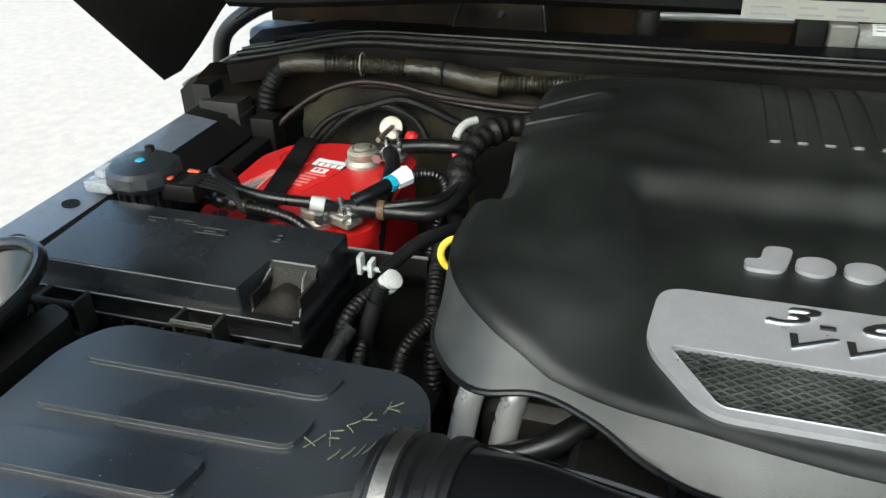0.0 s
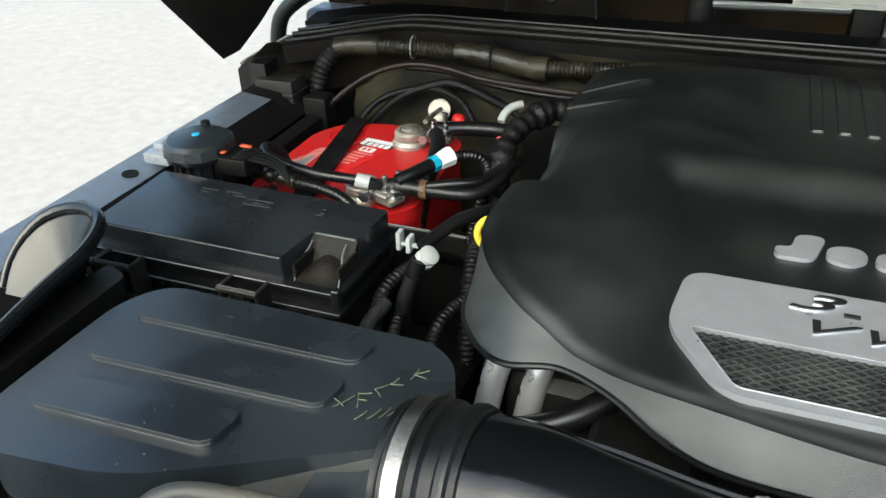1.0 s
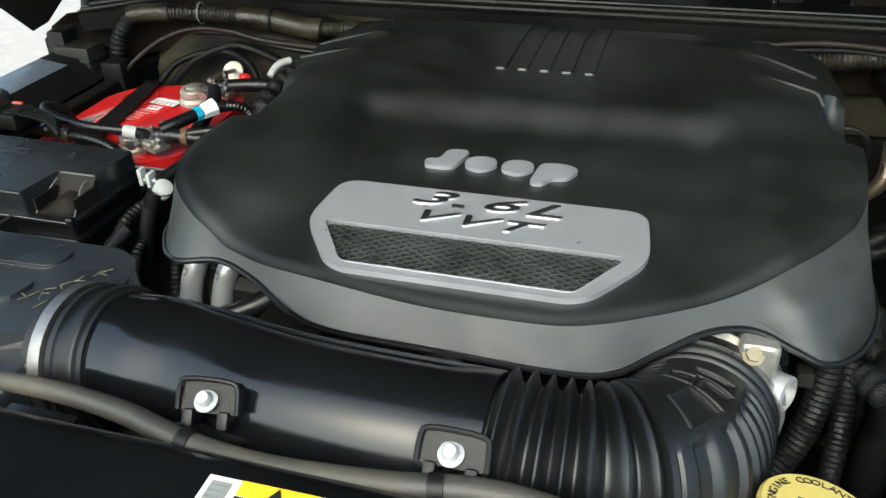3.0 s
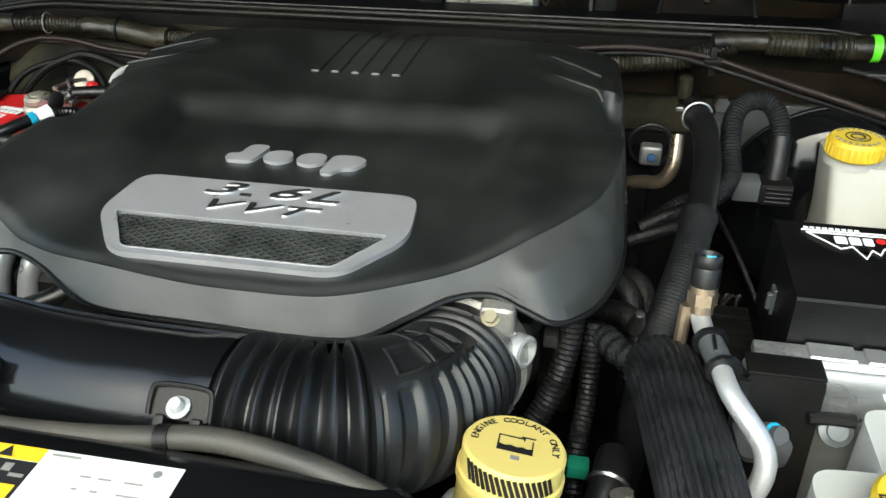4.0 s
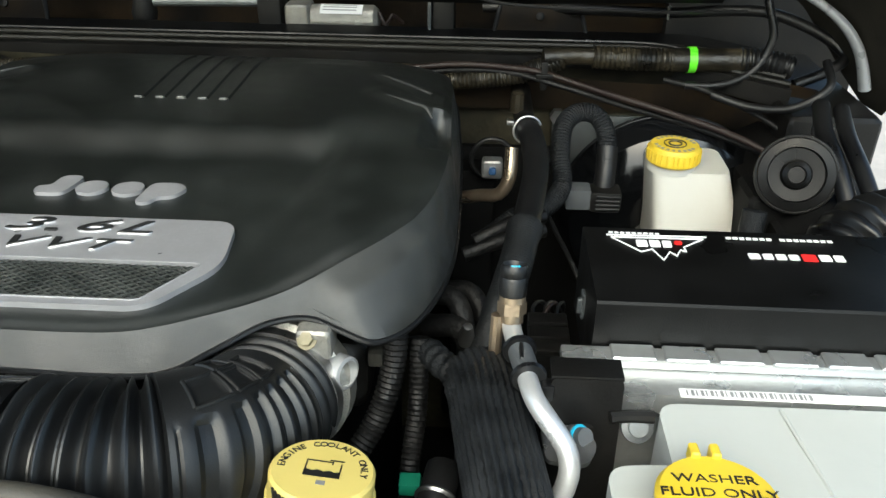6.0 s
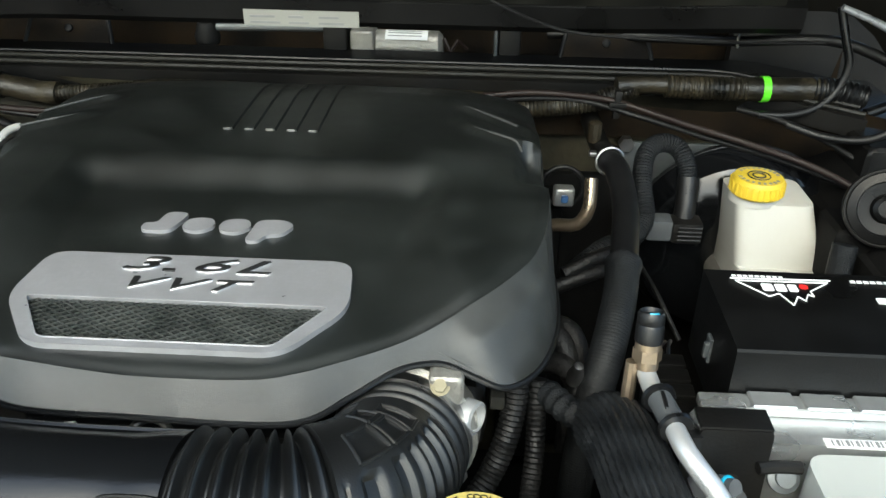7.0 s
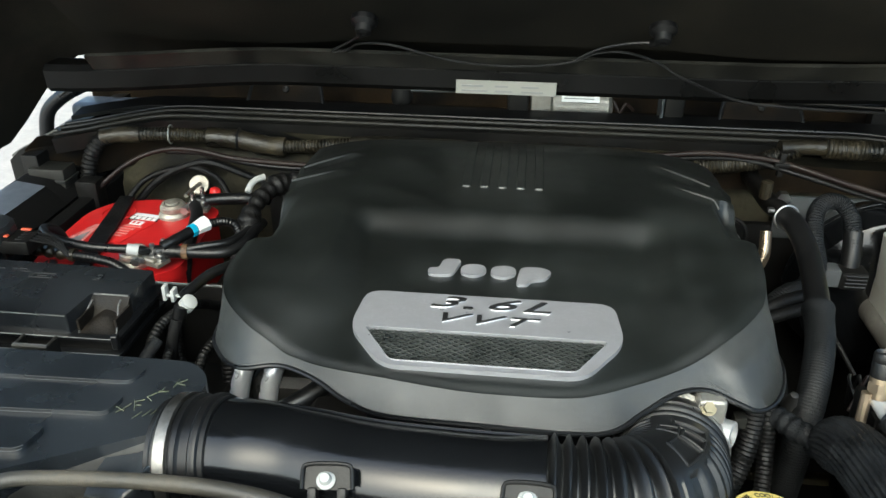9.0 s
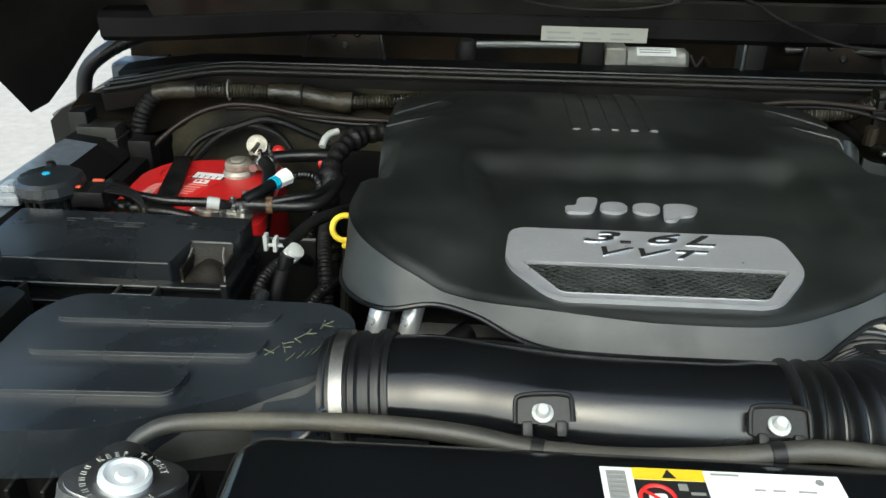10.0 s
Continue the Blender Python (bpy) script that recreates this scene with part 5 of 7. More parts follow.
for j in range(13):
    row = []
    for i in range(17):
        u, v = i / 16, j / 12
        hgt = 0.0085 * sstep(0.0, 0.55, v) * (1 - (2 * abs(u - 0.5)) ** 2.6) + 0.0009 * math.sin(9 * u + 5 * v)
        row.append(bm.verts.new((-0.4165 + 0.0385 * u, 0.497 + 0.041 * v, 1.1297 + max(hgt, 0.0))))
    grid.append(row)
for a, b in zip(grid, grid[1:]):
    for i in range(16):
        bm.faces.new((a[i], a[i + 1], b[i + 1], b[i]))
part("corner_mound", bm, M["mud"], flid, "rounded corner mound caked with brown dust", angle=60)
part("corner_slope", extrude_profile([(0.541, 1.129), (0.541, 1.150), (0.536, 1.146), (0.524, 1.131), (0.520, 1.129)], -0.4195, -0.378, 4), M["mud"], flid)
for x, y in ((-0.416, 0.500), (-0.3785, 0.505)):
    part("web", prism([(x - 0.0012, y), (x + 0.0012, y), (x + 0.0022, y + 0.030), (x - 0.0002, y + 0.030)], 1.129, 1.1435, 0.0005, 1), M["mud"], flid)
for pts in ([(-0.4160, 0.534, 1.1480), (-0.4168, 0.522, 1.1425), (-0.4165, 0.508, 1.1360), (-0.4155, 0.498, 1.1302)],
            [(-0.3870, 0.538, 1.1470), (-0.3845, 0.526, 1.1455), (-0.3800, 0.514, 1.1400), (-0.3765, 0.500, 1.1305)]):
    part("web_edge", tube(pts, 0.0008, 6, 0.003), M["pale_edge"], flid, "pale edge of a web")
part("corner_post", rbox(-0.378, -0.371, 0.489, 0.496, 1.118, 1.134, 0.001, 1), M["satin"], flid)
part("base", prism(rounded([(-0.612, 0.498), (-0.378, 0.499), (-0.374, 0.594), (-0.615, 0.598)], 0.006, 3), 1.03, 1.1255, 0.003, 2), M["black"], fb)
part("base_flange", prism(rounded([(-0.616, 0.490), (-0.372, 0.491), (-0.370, 0.60), (-0.619, 0.603)], 0.005, 3), 1.106, 1.1105, 0.0012, 1), M["satin"], fb, angle=20)
# pale tube draws the highlight and wear on the base flange
part("wear_highlight", tube([(-0.615, 0.4902, 1.1098), (-0.50, 0.4904, 1.1098), (-0.373, 0.4912, 1.1098)], 0.0008, 5), M["rim"], fb, "pale line for wear and highlight on the base's edge")
for x0, x1, y in ((-0.560, -0.540, 0.5795), (-0.556, -0.548, 0.574), (-0.533, -0.515, 0.581), (-0.520, -0.508, 0.576), (-0.505, -0.477, 0.574), (-0.504, -0.475, 0.565), (-0.497, -0.485, 0.569), (-0.432, -0.424, 0.567)):
    part("emboss", rbox(x0, x1, y - 0.0007, y + 0.0007, FL - 0.0004, FL + 0.0006, 0.0003, 1), M["satin"], flid)
part("moulded_ring", torus(0.0035, 0.0006, (-0.428, 0.574, FL), None, segs=16, ring=6), M["satin"], flid)
for cx, w in ((-0.610, 0.016), (-0.576, 0.019), (-0.452, 0.019)):
    lt = part("latch", join(rbox(cx - w, cx - w + 0.0035, 0.470, 0.4895, 1.098, 1.1315, 0.0012, 1), rbox(cx + w - 0.0035, cx + w, 0.470, 0.4895, 1.098, 1.1315, 0.0012, 1),
                            rbox(cx - w, cx + w, 0.468, 0.4725, 1.1265, 1.1315, 0.001, 1), rbox(cx - w, cx + w, 0.468, 0.473, 1.098, 1.1025, 0.001, 1)), M["dusty"], fb, angle=20)
    part("latch_bar", rbox(cx - w * 0.4, cx + w * 0.4, 0.4655, 0.4685, 1.1035, 1.1068, 0.0008, 1), M["pale_edge"], lt, "pale bar")
    # pale tube draws the highlight on the latch's upper edge
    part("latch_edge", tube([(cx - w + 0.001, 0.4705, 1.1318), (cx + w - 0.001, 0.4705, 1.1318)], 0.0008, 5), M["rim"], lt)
    part("tongue", join(rbox(cx - w * 0.55, cx + w * 0.55, 0.471, 0.484, 1.108, 1.1225, 0.0015, 2), rbox(cx - w * 0.35, cx + w * 0.35, 0.467, 0.472, 1.111, 1.114, 0.0008, 1)), M["black"], lt)
    for dx in (-0.3, 0.3):
        part("strut", rbox(cx + dx * w - 0.0012, cx + dx * w + 0.0012, 0.4695, 0.476, 1.1225, 1.1275, 0.0004, 1), M["satin"], lt)
for cx in (-0.418, -0.394):
    part("boss", lathe([(0.011, 0), (0.011, 0.012), (0.0085, 0.013), (0.0085, 0.006), (0, 0.006)], (cx, 0.498, 1.094), along((0, -1, 0.15)), 18), M["black"], fb)
for k in range(9):
    x = -0.545 + 0.0125 * k
    part("rib", rbox(x - 0.001, x + 0.001, 0.488, 0.499, 1.05, 1.106, 0.0004, 1), M["black"], fb)

# ---- battery ----
bt = thing("battery", (-0.48, 0.77, 0.90), "red spiral-cell car battery with dusty clamps and a black strap", "battery")
BZ = 1.098
btop = [(-0.578, 0.664), (-0.430, 0.666), (-0.397, 0.692), (-0.397, 0.76), (-0.405, 0.862), (-0.42, 0.878), (-0.51, 0.892), (-0.568, 0.876), (-0.590, 0.835), (-0.588, 0.70)]
part("case", prism(rounded([(x * 0.985 - 0.0075, y * 0.99 + 0.0078) for x, y in btop], 0.02, 4), 0.915, BZ - 0.012, 0.004, 2), M["red"], bt)
part("top", prism(rounded(btop, 0.014, 4), BZ - 0.016, BZ, 0.006, 3), M["red"], bt)
for y in (0.70, 0.77, 0.84):
    part("cell_ring", torus(0.023, 0.0012, (-0.545, y, BZ), None, segs=28, ring=6), M["red"], bt)
LAB = Matrix.Translation((-0.505, 0.815, BZ)) @ Matrix.Rotation(radians(-8), 4, "Z") @ Matrix.Scale(0.85, 4)
part("label", prism(rounded([(-0.022, -0.072), (0.014, -0.074), (0.030, 0.006), (-0.004, 0.012)], 0.004), 0.0002, 0.0009, 0, 1, LAB), M["label_red"], bt)
part("black_panel", rbox(-0.0225, 0.0285, 0.0055, 0.0195, 0.0002, 0.0008, 0, 1, LAB), M["ink"], bt)
part("white_panel", rbox(-0.022, 0.028, 0.021, 0.030, 0.0002, 0.0009, 0, 1, LAB), M["paper"], bt)
for k in range(5):
    part("print_bar", rbox(-0.0205 + 0.0097 * k, -0.0133 + 0.0097 * k, 0.0075, 0.0175, 0.0009, 0.0015, 0, 1, LAB), M["paper"], bt)
for x0, x1, y0, y1 in ((-0.010, 0.012, -0.012, 0.001), (-0.014, 0.018, -0.020, -0.0165), (-0.018, 0.010, -0.029, -0.0255), (-0.012, 0.006, -0.037, -0.0335), (-0.02, 0.008, -0.046, -0.0425), (-0.018, 0.004, -0.055, -0.051)):
    part("print_bar", rbox(x0, x1, y0, y1, 0.0009, 0.0015, 0, 1, LAB), M["paper"] if y1 > 0 else M["pink"], bt)
for k in range(2):
    part("print_gap", rbox(-0.006 + 0.008 * k, -0.002 + 0.008 * k, -0.009, -0.002, 0.0015, 0.0019, 0, 1, LAB), M["label_red"], bt)
part("side_label", prism([(-0.582, 0.738), (-0.552, 0.742), (-0.552, 0.80), (-0.560, 0.80)], BZ + 0.0002, BZ + 0.0009, 0, 1), M["pink"], bt)
part("side_label_print", prism([(-0.573, 0.747), (-0.556, 0.749), (-0.556, 0.778)], BZ + 0.0009, BZ + 0.0014, 0, 1), M["label_grey"], bt)
part("black_print", rbox(-0.587, -0.535, 0.722, 0.734, BZ + 0.0002, BZ + 0.0009, 0, 1), M["ink"], bt)
part("print_bar", rbox(-0.49, -0.455, 0.723, 0.733, BZ + 0.0002, BZ + 0.0009, 0, 1), M["paper"], bt)
part("vent_hole", lathe([(0.009, 0), (0.009, 0.0008), (0, 0.0008)], (-0.562, 0.687, BZ), None, 18), M["ink"], bt)
part("strap", prism([(-0.522, 0.660), (-0.500, 0.660), (-0.524, 0.80), (-0.542, 0.885), (-0.564, 0.885), (-0.546, 0.78)], BZ + 0.002, BZ + 0.006, 0.001), M["tape_dark"], bt, "black hold-down strap")
part("strap_side", prism([(-0.524, 0.657), (-0.498, 0.657), (-0.498, 0.661), (-0.524, 0.661)], 0.98, BZ + 0.006, 0.001), M["tape_dark"], bt)
for px, py, ang in ((-0.456, 0.702, -22), (-0.464, 0.842, 4)):
    R = Matrix.Translation((px, py, BZ)) @ Matrix.Rotation(radians(ang), 4, "Z")
    post = part("post", lathe([(0.021, 0), (0.021, 0.004), (0.018, 0.008), (0.0105, 0.009), (0.0095, 0.022), (0, 0.0225)], (px, py, BZ)), M["lead"], bt, "tarnished battery post")
    part("clamp", join(lathe([(0.0170, 0), (0.0178, 0.002), (0.0178, 0.007), (0.0155, 0.009), (0.0155, 0.0105), (0.0115, 0.011), (0.0115, 0.006), (0, 0.006)], (px, py, BZ + 0.009), None, 32),
                       rbox(0.016, 0.052, -0.011, 0.011, 0.009, 0.015, 0.002, 2, R), rbox(0.018, 0.046, -0.012, -0.004, 0.013, 0.020, 0.0015, 1, R)), M["lead"], post, "tarnished lead clamp")
    for dx, dy, h in ((0.028, 0.006, 0.016), (0.044, 0.002, 0.012), (0.040, 0.014, 0.022)):
        part("nut", join(hexnut(0.0068, 0.0065, R @ Vector((dx, dy, 0.015))), lathe([(0.0085, 0), (0.0085, 0.0014), (0, 0.0014)], R @ Vector((dx, dy, 0.0145)), None, 16), lathe([(0.0033, 0), (0.0033, h), (0.002, h + 0.001), (0, h + 0.001)], R @ Vector((dx, dy, 0.015)), None, 10)), M["steel"], post)
    part("clamp_bolt", join(lathe([(0.0036, -0.016), (0.0036, 0.016), (0, 0.016)], R @ Vector((0.024, 0, 0.0175)), along((0, 1, 0)), 10), hexnut(0.006, 0.005, R @ Vector((0.024, -0.018, 0.0175)), along((0, -1, 0)))), M["steel"], post)
part("washer", lathe([(0.0045, 0), (0.0145, 0), (0.0155, 0.0015), (0.0145, 0.003), (0.0045, 0.003)], (-0.469, 0.950, 1.099), along((0.1, -0.85, 0.55)), 28), M["lead"], bt, "pale tarnished washer")
part("washer_bolt", tube([(-0.469, 0.955, 1.10), (-0.456, 0.90, 1.115), (-0.452, 0.862, 1.120)], 0.003, 8), M["lead"], bt)
part("red_cap", lathe([(0.0075, 0), (0.0085, 0.004), (0.0075, 0.013), (0.003, 0.016), (0, 0.016)], (-0.429, 0.908, 1.100), along((0.3, -0.3, 1))), M["label_red"], bt, "red rubber terminal cap")
tray = thing("battery_tray", (-0.48, 0.77, 0.885), "black plastic tray under the battery", "tray")
part("floor_panel", rbox(-0.60, -0.36, 0.64, 0.905, 0.885, 0.915, 0.006), M["black"], tray)
part("front_wall", rbox(-0.60, -0.325, 0.652, 0.657, 0.90, 1.099, 0.002), M["black"], tray)
part("rim", tube([(-0.60, 0.6545, 1.100), (-0.45, 0.6545, 1.100), (-0.325, 0.6545, 1.100)], 0.0016, 6), M["pale_edge"], tray, "grey rim of the tray")
part("side_wall", rbox(-0.372, -0.366, 0.654, 0.90, 0.90, 1.05, 0.002), M["black"], tray)


def cable(name, pts, r, mat, label, cat="cable", group="battery cables"):
    return solo(name, tube(pts, r, 12, 0.0014 if callable(r) else 0.006), mat, pts[0], label, cat, group)


cable("battery_cable", [(-0.432, 0.694, 1.120), (-0.446, 0.684, 1.127), (-0.498, 0.679, 1.130), (-0.545, 0.686, 1.134), (-0.566, 0.697, 1.137), (-0.575, 0.714, 1.134), (-0.568, 0.730, 1.120), (-0.575, 0.75, 1.07), (-0.60, 0.76, 1.0)], 0.0056, M["rubber"], "black cable looping off the front battery clamp")
solo("cable_band", tube([(-0.440, 0.6865, 1.1245), (-0.453, 0.683, 1.1275)], 0.0074, 14), M["white"], (-0.446, 0.684, 1.12), "white tape band round a battery cable", "tape band")
cable("battery_cable", [(-0.41, 0.640, 1.07), (-0.432, 0.655, 1.098), (-0.46, 0.665, 1.114), (-0.486, 0.669, 1.119), (-0.52, 0.672, 1.121)], corrugated(0.0062, 0.005, 0.0005), M["rubber"], "thin corrugated cable past the front of the battery")
cable("battery_cable", [(-0.515, 0.672, 1.121), (-0.551, 0.676, 1.122), (-0.575, 0.674, 1.126), (-0.60, 0.665, 1.132)], lambda q, t: 0.0078 + 0.001 * math.sin(q * 400), M["tape"], "taped cable end past the front of the battery")
cable("battery_cable", [(-0.422, 0.694, 1.120), (-0.405, 0.695, 1.121), (-0.372, 0.699, 1.119), (-0.34, 0.706, 1.118), (-0.325, 0.728, 1.119), (-0.318, 0.76, 1.122), (-0.32, 0.80, 1.115)], lambda q, t: 0.0086 - 0.0018 * sstep(0.03, 0.05, q), M["rubber"], "thick black cable curving from the front clamp to the loom")
cable("battery_cable", [(-0.412, 0.692, 1.128), (-0.400, 0.705, 1.132), (-0.388, 0.724, 1.135), (-0.379, 0.740, 1.136)], 0.0072, M["rubber"], "black sleeved cable with a paper tag near the clamp")
cable("battery_cable", [(-0.374, 0.749, 1.135), (-0.357, 0.760, 1.134), (-0.345, 0.766, 1.126), (-0.340, 0.765, 1.105), (-0.348, 0.758, 1.08), (-0.36, 0.75, 1.03)], corrugated(0.0062, 0.004, 0.001), M["rubber"], "thin corrugated cable curling down from the tag")
cable("battery_cable", [(-0.405, 0.72, 1.06), (-0.402, 0.735, 1.10), (-0.412, 0.80, 1.118), (-0.425, 0.828, 1.122)], 0.0085, M["rubber"], "thick black cable dropping from the rear clamp")
cable("battery_cable", [(-0.384, 0.697, 1.124), (-0.360, 0.704, 1.127), (-0.338, 0.716, 1.127), (-0.328, 0.738, 1.126), (-0.326, 0.765, 1.122)], 0.0052, M["rubber"], "thinner black cable running beside the thick clamp cable")
solo("cable_band", tube([(-0.389, 0.697, 1.1205), (-0.382, 0.698, 1.1205)], 0.0098, 14), M["stain"], (-0.386, 0.698, 1.11), "brown corroded band round a battery cable", "tape band")
tg = thing("cable_tag", (-0.380, 0.738, 1.115), "white and cyan paper tag round a battery cable", "tag")
part("white_band", tube([(-0.3835, 0.7315, 1.1355), (-0.379, 0.740, 1.1365), (-0.375, 0.7465, 1.1375)], lambda q, t: 0.0085 + 0.0020 * q / t, 8), M["paper"], tg, angle=20)
part("cyan_band", tube([(-0.388, 0.7245, 1.1349), (-0.3845, 0.7308, 1.1354)], 0.0085, 8), M["cyan"], tg, angle=20)
cable("battery_cable", [(-0.432, 0.85, 1.118), (-0.40, 0.862, 1.118), (-0.365, 0.868, 1.118), (-0.33, 0.86, 1.122)], 0.0085, M["rubber"], "thick black cable from the rear battery clamp")
cable("battery_cable", [(-0.60, 0.86, 1.02), (-0.575, 0.905, 1.075), (-0.54, 0.928, 1.115), (-0.48, 0.938, 1.132), (-0.43, 0.925, 1.125), (-0.40, 0.90, 1.10)], 0.0042, M["tape_dark"], "black cable arching behind the battery")
cable("wiring_loom", [(-0.330, 0.765, 1.02), (-0.330, 0.765, 1.08), (-0.331, 0.775, 1.118), (-0.328, 0.805, 1.14), (-0.310, 0.85, 1.15), (-0.26, 0.885, 1.152)], lambda s, t: 0.0125 + 0.0020 * math.sin(s * 75) + 0.0012 * math.sin(s * 171 + 1) + 0.0010 * math.sin(s * 420), M["tape_dark"], "thick taped wiring loom beside the battery", "loom", "wiring looms")
cable("white_pipe", [(-0.352, 0.842, 1.140), (-0.350, 0.850, 1.147), (-0.344, 0.860, 1.152), (-0.335, 0.868, 1.153)], 0.0046, M["white"], "short bent white plastic pipe", "pipe")
solo("cable_band", lathe([(0.0075, 0), (0.0075, 0.006), (0, 0.006)], (-0.362, 0.866, 1.108), along((1, 0, 0)), 14), M["label_red"], (-0.362, 0.866, 1.105), "small red band on the rear battery cable", "tape band")
arch = thing("battery_shield", (-0.46, 0.935, 1.0), "black arched plastic shield behind the battery", "shield")
part("arch", tube([(-0.60, 0.925, 1.01), (-0.565, 0.93, 1.07), (-0.52, 0.935, 1.115), (-0.47, 0.938, 1.138), (-0.44, 0.938, 1.142), (-0.40, 0.945, 1.125), (-0.36, 0.955, 1.10), (-0.33, 0.96, 1.06)], 0.0055, 8), M["tape_dark"], arch)

# ---- white plug, hoses between battery and cover ----
vp = thing("vacuum_valve", (-0.325, 0.562, 1.10), "white plastic vacuum valve on a black hose", "valve")
part("drum", lathe([(0, 0), (0.006, 0), (0.006, 0.003), (0.0088, 0.0035), (0.0088, 0.008), (0.0072, 0.0085), (0.0072, 0.011), (0.0086, 0.0115), (0.0086, 0.015), (0.004, 0.0165), (0, 0.0165)], (-0.333, 0.566, 1.124), along((0.6, -0.2, 0.7)), 22), M["white"], vp)
part("collar", lathe([(0.0075, 0), (0.0075, 0.014), (0, 0.014)], (-0.336, 0.556, 1.118), along((0.3, 0.2, 0.9)), 16), M["rubber"], vp)
part("clip", join(rbox(-0.360, -0.356, 0.574, 0.584, 1.126, 1.143, 0.001), rbox(-0.360, -0.337, 0.576, 0.580, 1.130, 1.133, 0.001), rbox(-0.350, -0.346, 0.572, 0.584, 1.126, 1.140, 0.001)), M["white"], vp)
cable("vacuum_hose", [(-0.336, 0.553, 1.118), (-0.345, 0.545, 1.08), (-0.35, 0.535, 1.0), (-0.35, 0.53, 0.85)], 0.007, M["rubber"], "black hose hanging under the white valve", "hose", "small hoses")
cable("vacuum_hose", [(-0.335, 0.572, 1.135), (-0.318, 0.61, 1.142), (-0.302, 0.65, 1.135), (-0.295, 0.70, 1.118), (-0.298, 0.745, 1.10)], 0.0062, M["rubber"], "black hose rising from the white valve to the loom", "hose", "small hoses")
cable("conduit", [(-0.296, 0.560, 0.80), (-0.298, 0.575, 0.98), (-0.305, 0.60, 1.06), (-0.315, 0.65, 1.09), (-0.325, 0.72, 1.09), (-0.33, 0.78, 1.06)], corrugated(0.0085, 0.005, 0.0015), M["tape_dark"], "black corrugated conduit dropping beside the cover", "conduit", "small hoses")
cable("braided_hose", [(-0.370, 0.470, 0.90), (-0.368, 0.490, 1.02), (-0.360, 0.505, 1.085), (-0.350, 0.530, 1.105)], 0.0068, M["braid"], "grey braided hose below the fuse box", "hose", "small hoses")
cable("conduit", [(-0.325, 0.47, 0.85), (-0.33, 0.49, 1.0), (-0.34, 0.515, 1.07), (-0.345, 0.54, 1.085)], corrugated(0.0058, 0.0045, 0.0010), M["tape_dark"], "black corrugated conduit under the white valve", "conduit", "small hoses")
solo("engine_mount", rbox(-0.40, -0.29, 0.50, 0.62, 0.70, 1.02, 0.02, 3), M["deep"], (-0.34, 0.56, 0.70), "dark mount and harness mass below the fuse box", "mount")

# ---- items on the wing beside the battery ----
sv = thing("purge_valve", (-0.60, 0.628, 1.12), "round black control module with a blue dot on the wing", "module")
part("body", lathe([(0.024, 0), (0.024, 0.021), (0.034, 0.023), (0.0365, 0.028), (0.0355, 0.038), (0.031, 0.0415), (0.014, 0.0425), (0, 0.043)], (-0.608, 0.646, 1.128), None, 14), M["fuse"], sv, angle=24)
for k in range(10):
    a = math.pi * (0.95 + 0.12 * k)
    part("rib", rbox(-0.0015, 0.0015, -0.029, -0.0235, 0, 0.022, 0.0004, 1, Matrix.Translation((-0.608, 0.646, 1.128)) @ Matrix.Rotation(a - 1.5 * math.pi, 4, "Z")), M["black"], sv)
part("blue_dot", lathe([(0.0045, 0), (0.004, 0.0007), (0, 0.0009)], (-0.611, 0.647, 1.1712), None, 10), M["cyan"], sv, "blue paint dot")
part("knob", lathe([(0.005, 0), (0.005, 0.008), (0.003, 0.009), (0, 0.009)], (-0.622, 0.678, 1.164), None, 14), M["black"], sv)
part("ear", join(rbox(-0.672, -0.640, 0.632, 0.658, 1.137, 1.149, 0.003, 2), rbox(-0.664, -0.642, 0.640, 0.662, 1.149, 1.158, 0.004, 2)), M["paint_edge"], sv, "pale painted mounting tab")
for k in range(4):
    part("wire", tube([(-0.562, 0.636 + 0.006 * k, 1.158), (-0.540, 0.640 + 0.006 * k, 1.155), (-0.52, 0.645 + 0.004 * k, 1.148), (-0.505, 0.642, 1.135)], 0.0017, 6), M["rubber"], sv)
part("plug", rbox(-0.582, -0.545, 0.630, 0.664, 1.140, 1.158, 0.003), M["black"], sv)
part("red_clip", rbox(-0.584, -0.570, 0.634, 0.640, 1.160, 1.1625, 0.001, 1), M["orange"], sv)
part("red_clip", rbox(-0.566, -0.553, 0.654, 0.659, 1.160, 1.1625, 0.001, 1), M["orange"], sv)
pb = thing("relay_box", (-0.665, 0.86, 1.05), "dusty black relay box standing by the cowl corner", "relay box")
part("back_plate", rbox(-0.70, -0.675, 0.875, 0.93, 1.05, 1.165, 0.003), M["black"], pb)
part("relay", rbox(-0.688, -0.634, 0.866, 0.902, 1.098, 1.148, 0.003), M["dusty"], pb)
part("relay_lip", rbox(-0.690, -0.632, 0.863, 0.904, 1.128, 1.132, 0.001, 1), M["dusty"], pb)
part("relay_foot", rbox(-0.694, -0.628, 0.860, 0.906, 1.062, 1.098, 0.003), M["black"], pb)
part("relay", rbox(-0.624, -0.592, 0.872, 0.900, 1.08, 1.128, 0.003), M["black"], pb)
part("clip", tube([(-0.615, 0.80, 1.07), (-0.612, 0.795, 1.09), (-0.607, 0.80, 1.085), (-0.605, 0.795, 1.07)], 0.0025, 6), M["yellow"], pb, "yellow wire clip")
cable("conduit", [(-0.62, 0.88, 1.00), (-0.625, 0.90, 1.08), (-0.62, 0.915, 1.14), (-0.605, 0.925, 1.17), (-0.59, 0.93, 1.178)], corrugated(0.012, 0.007, 0.002), M["tape_dark"], "dusty corrugated conduit beside the relay box", "conduit", "wiring looms")

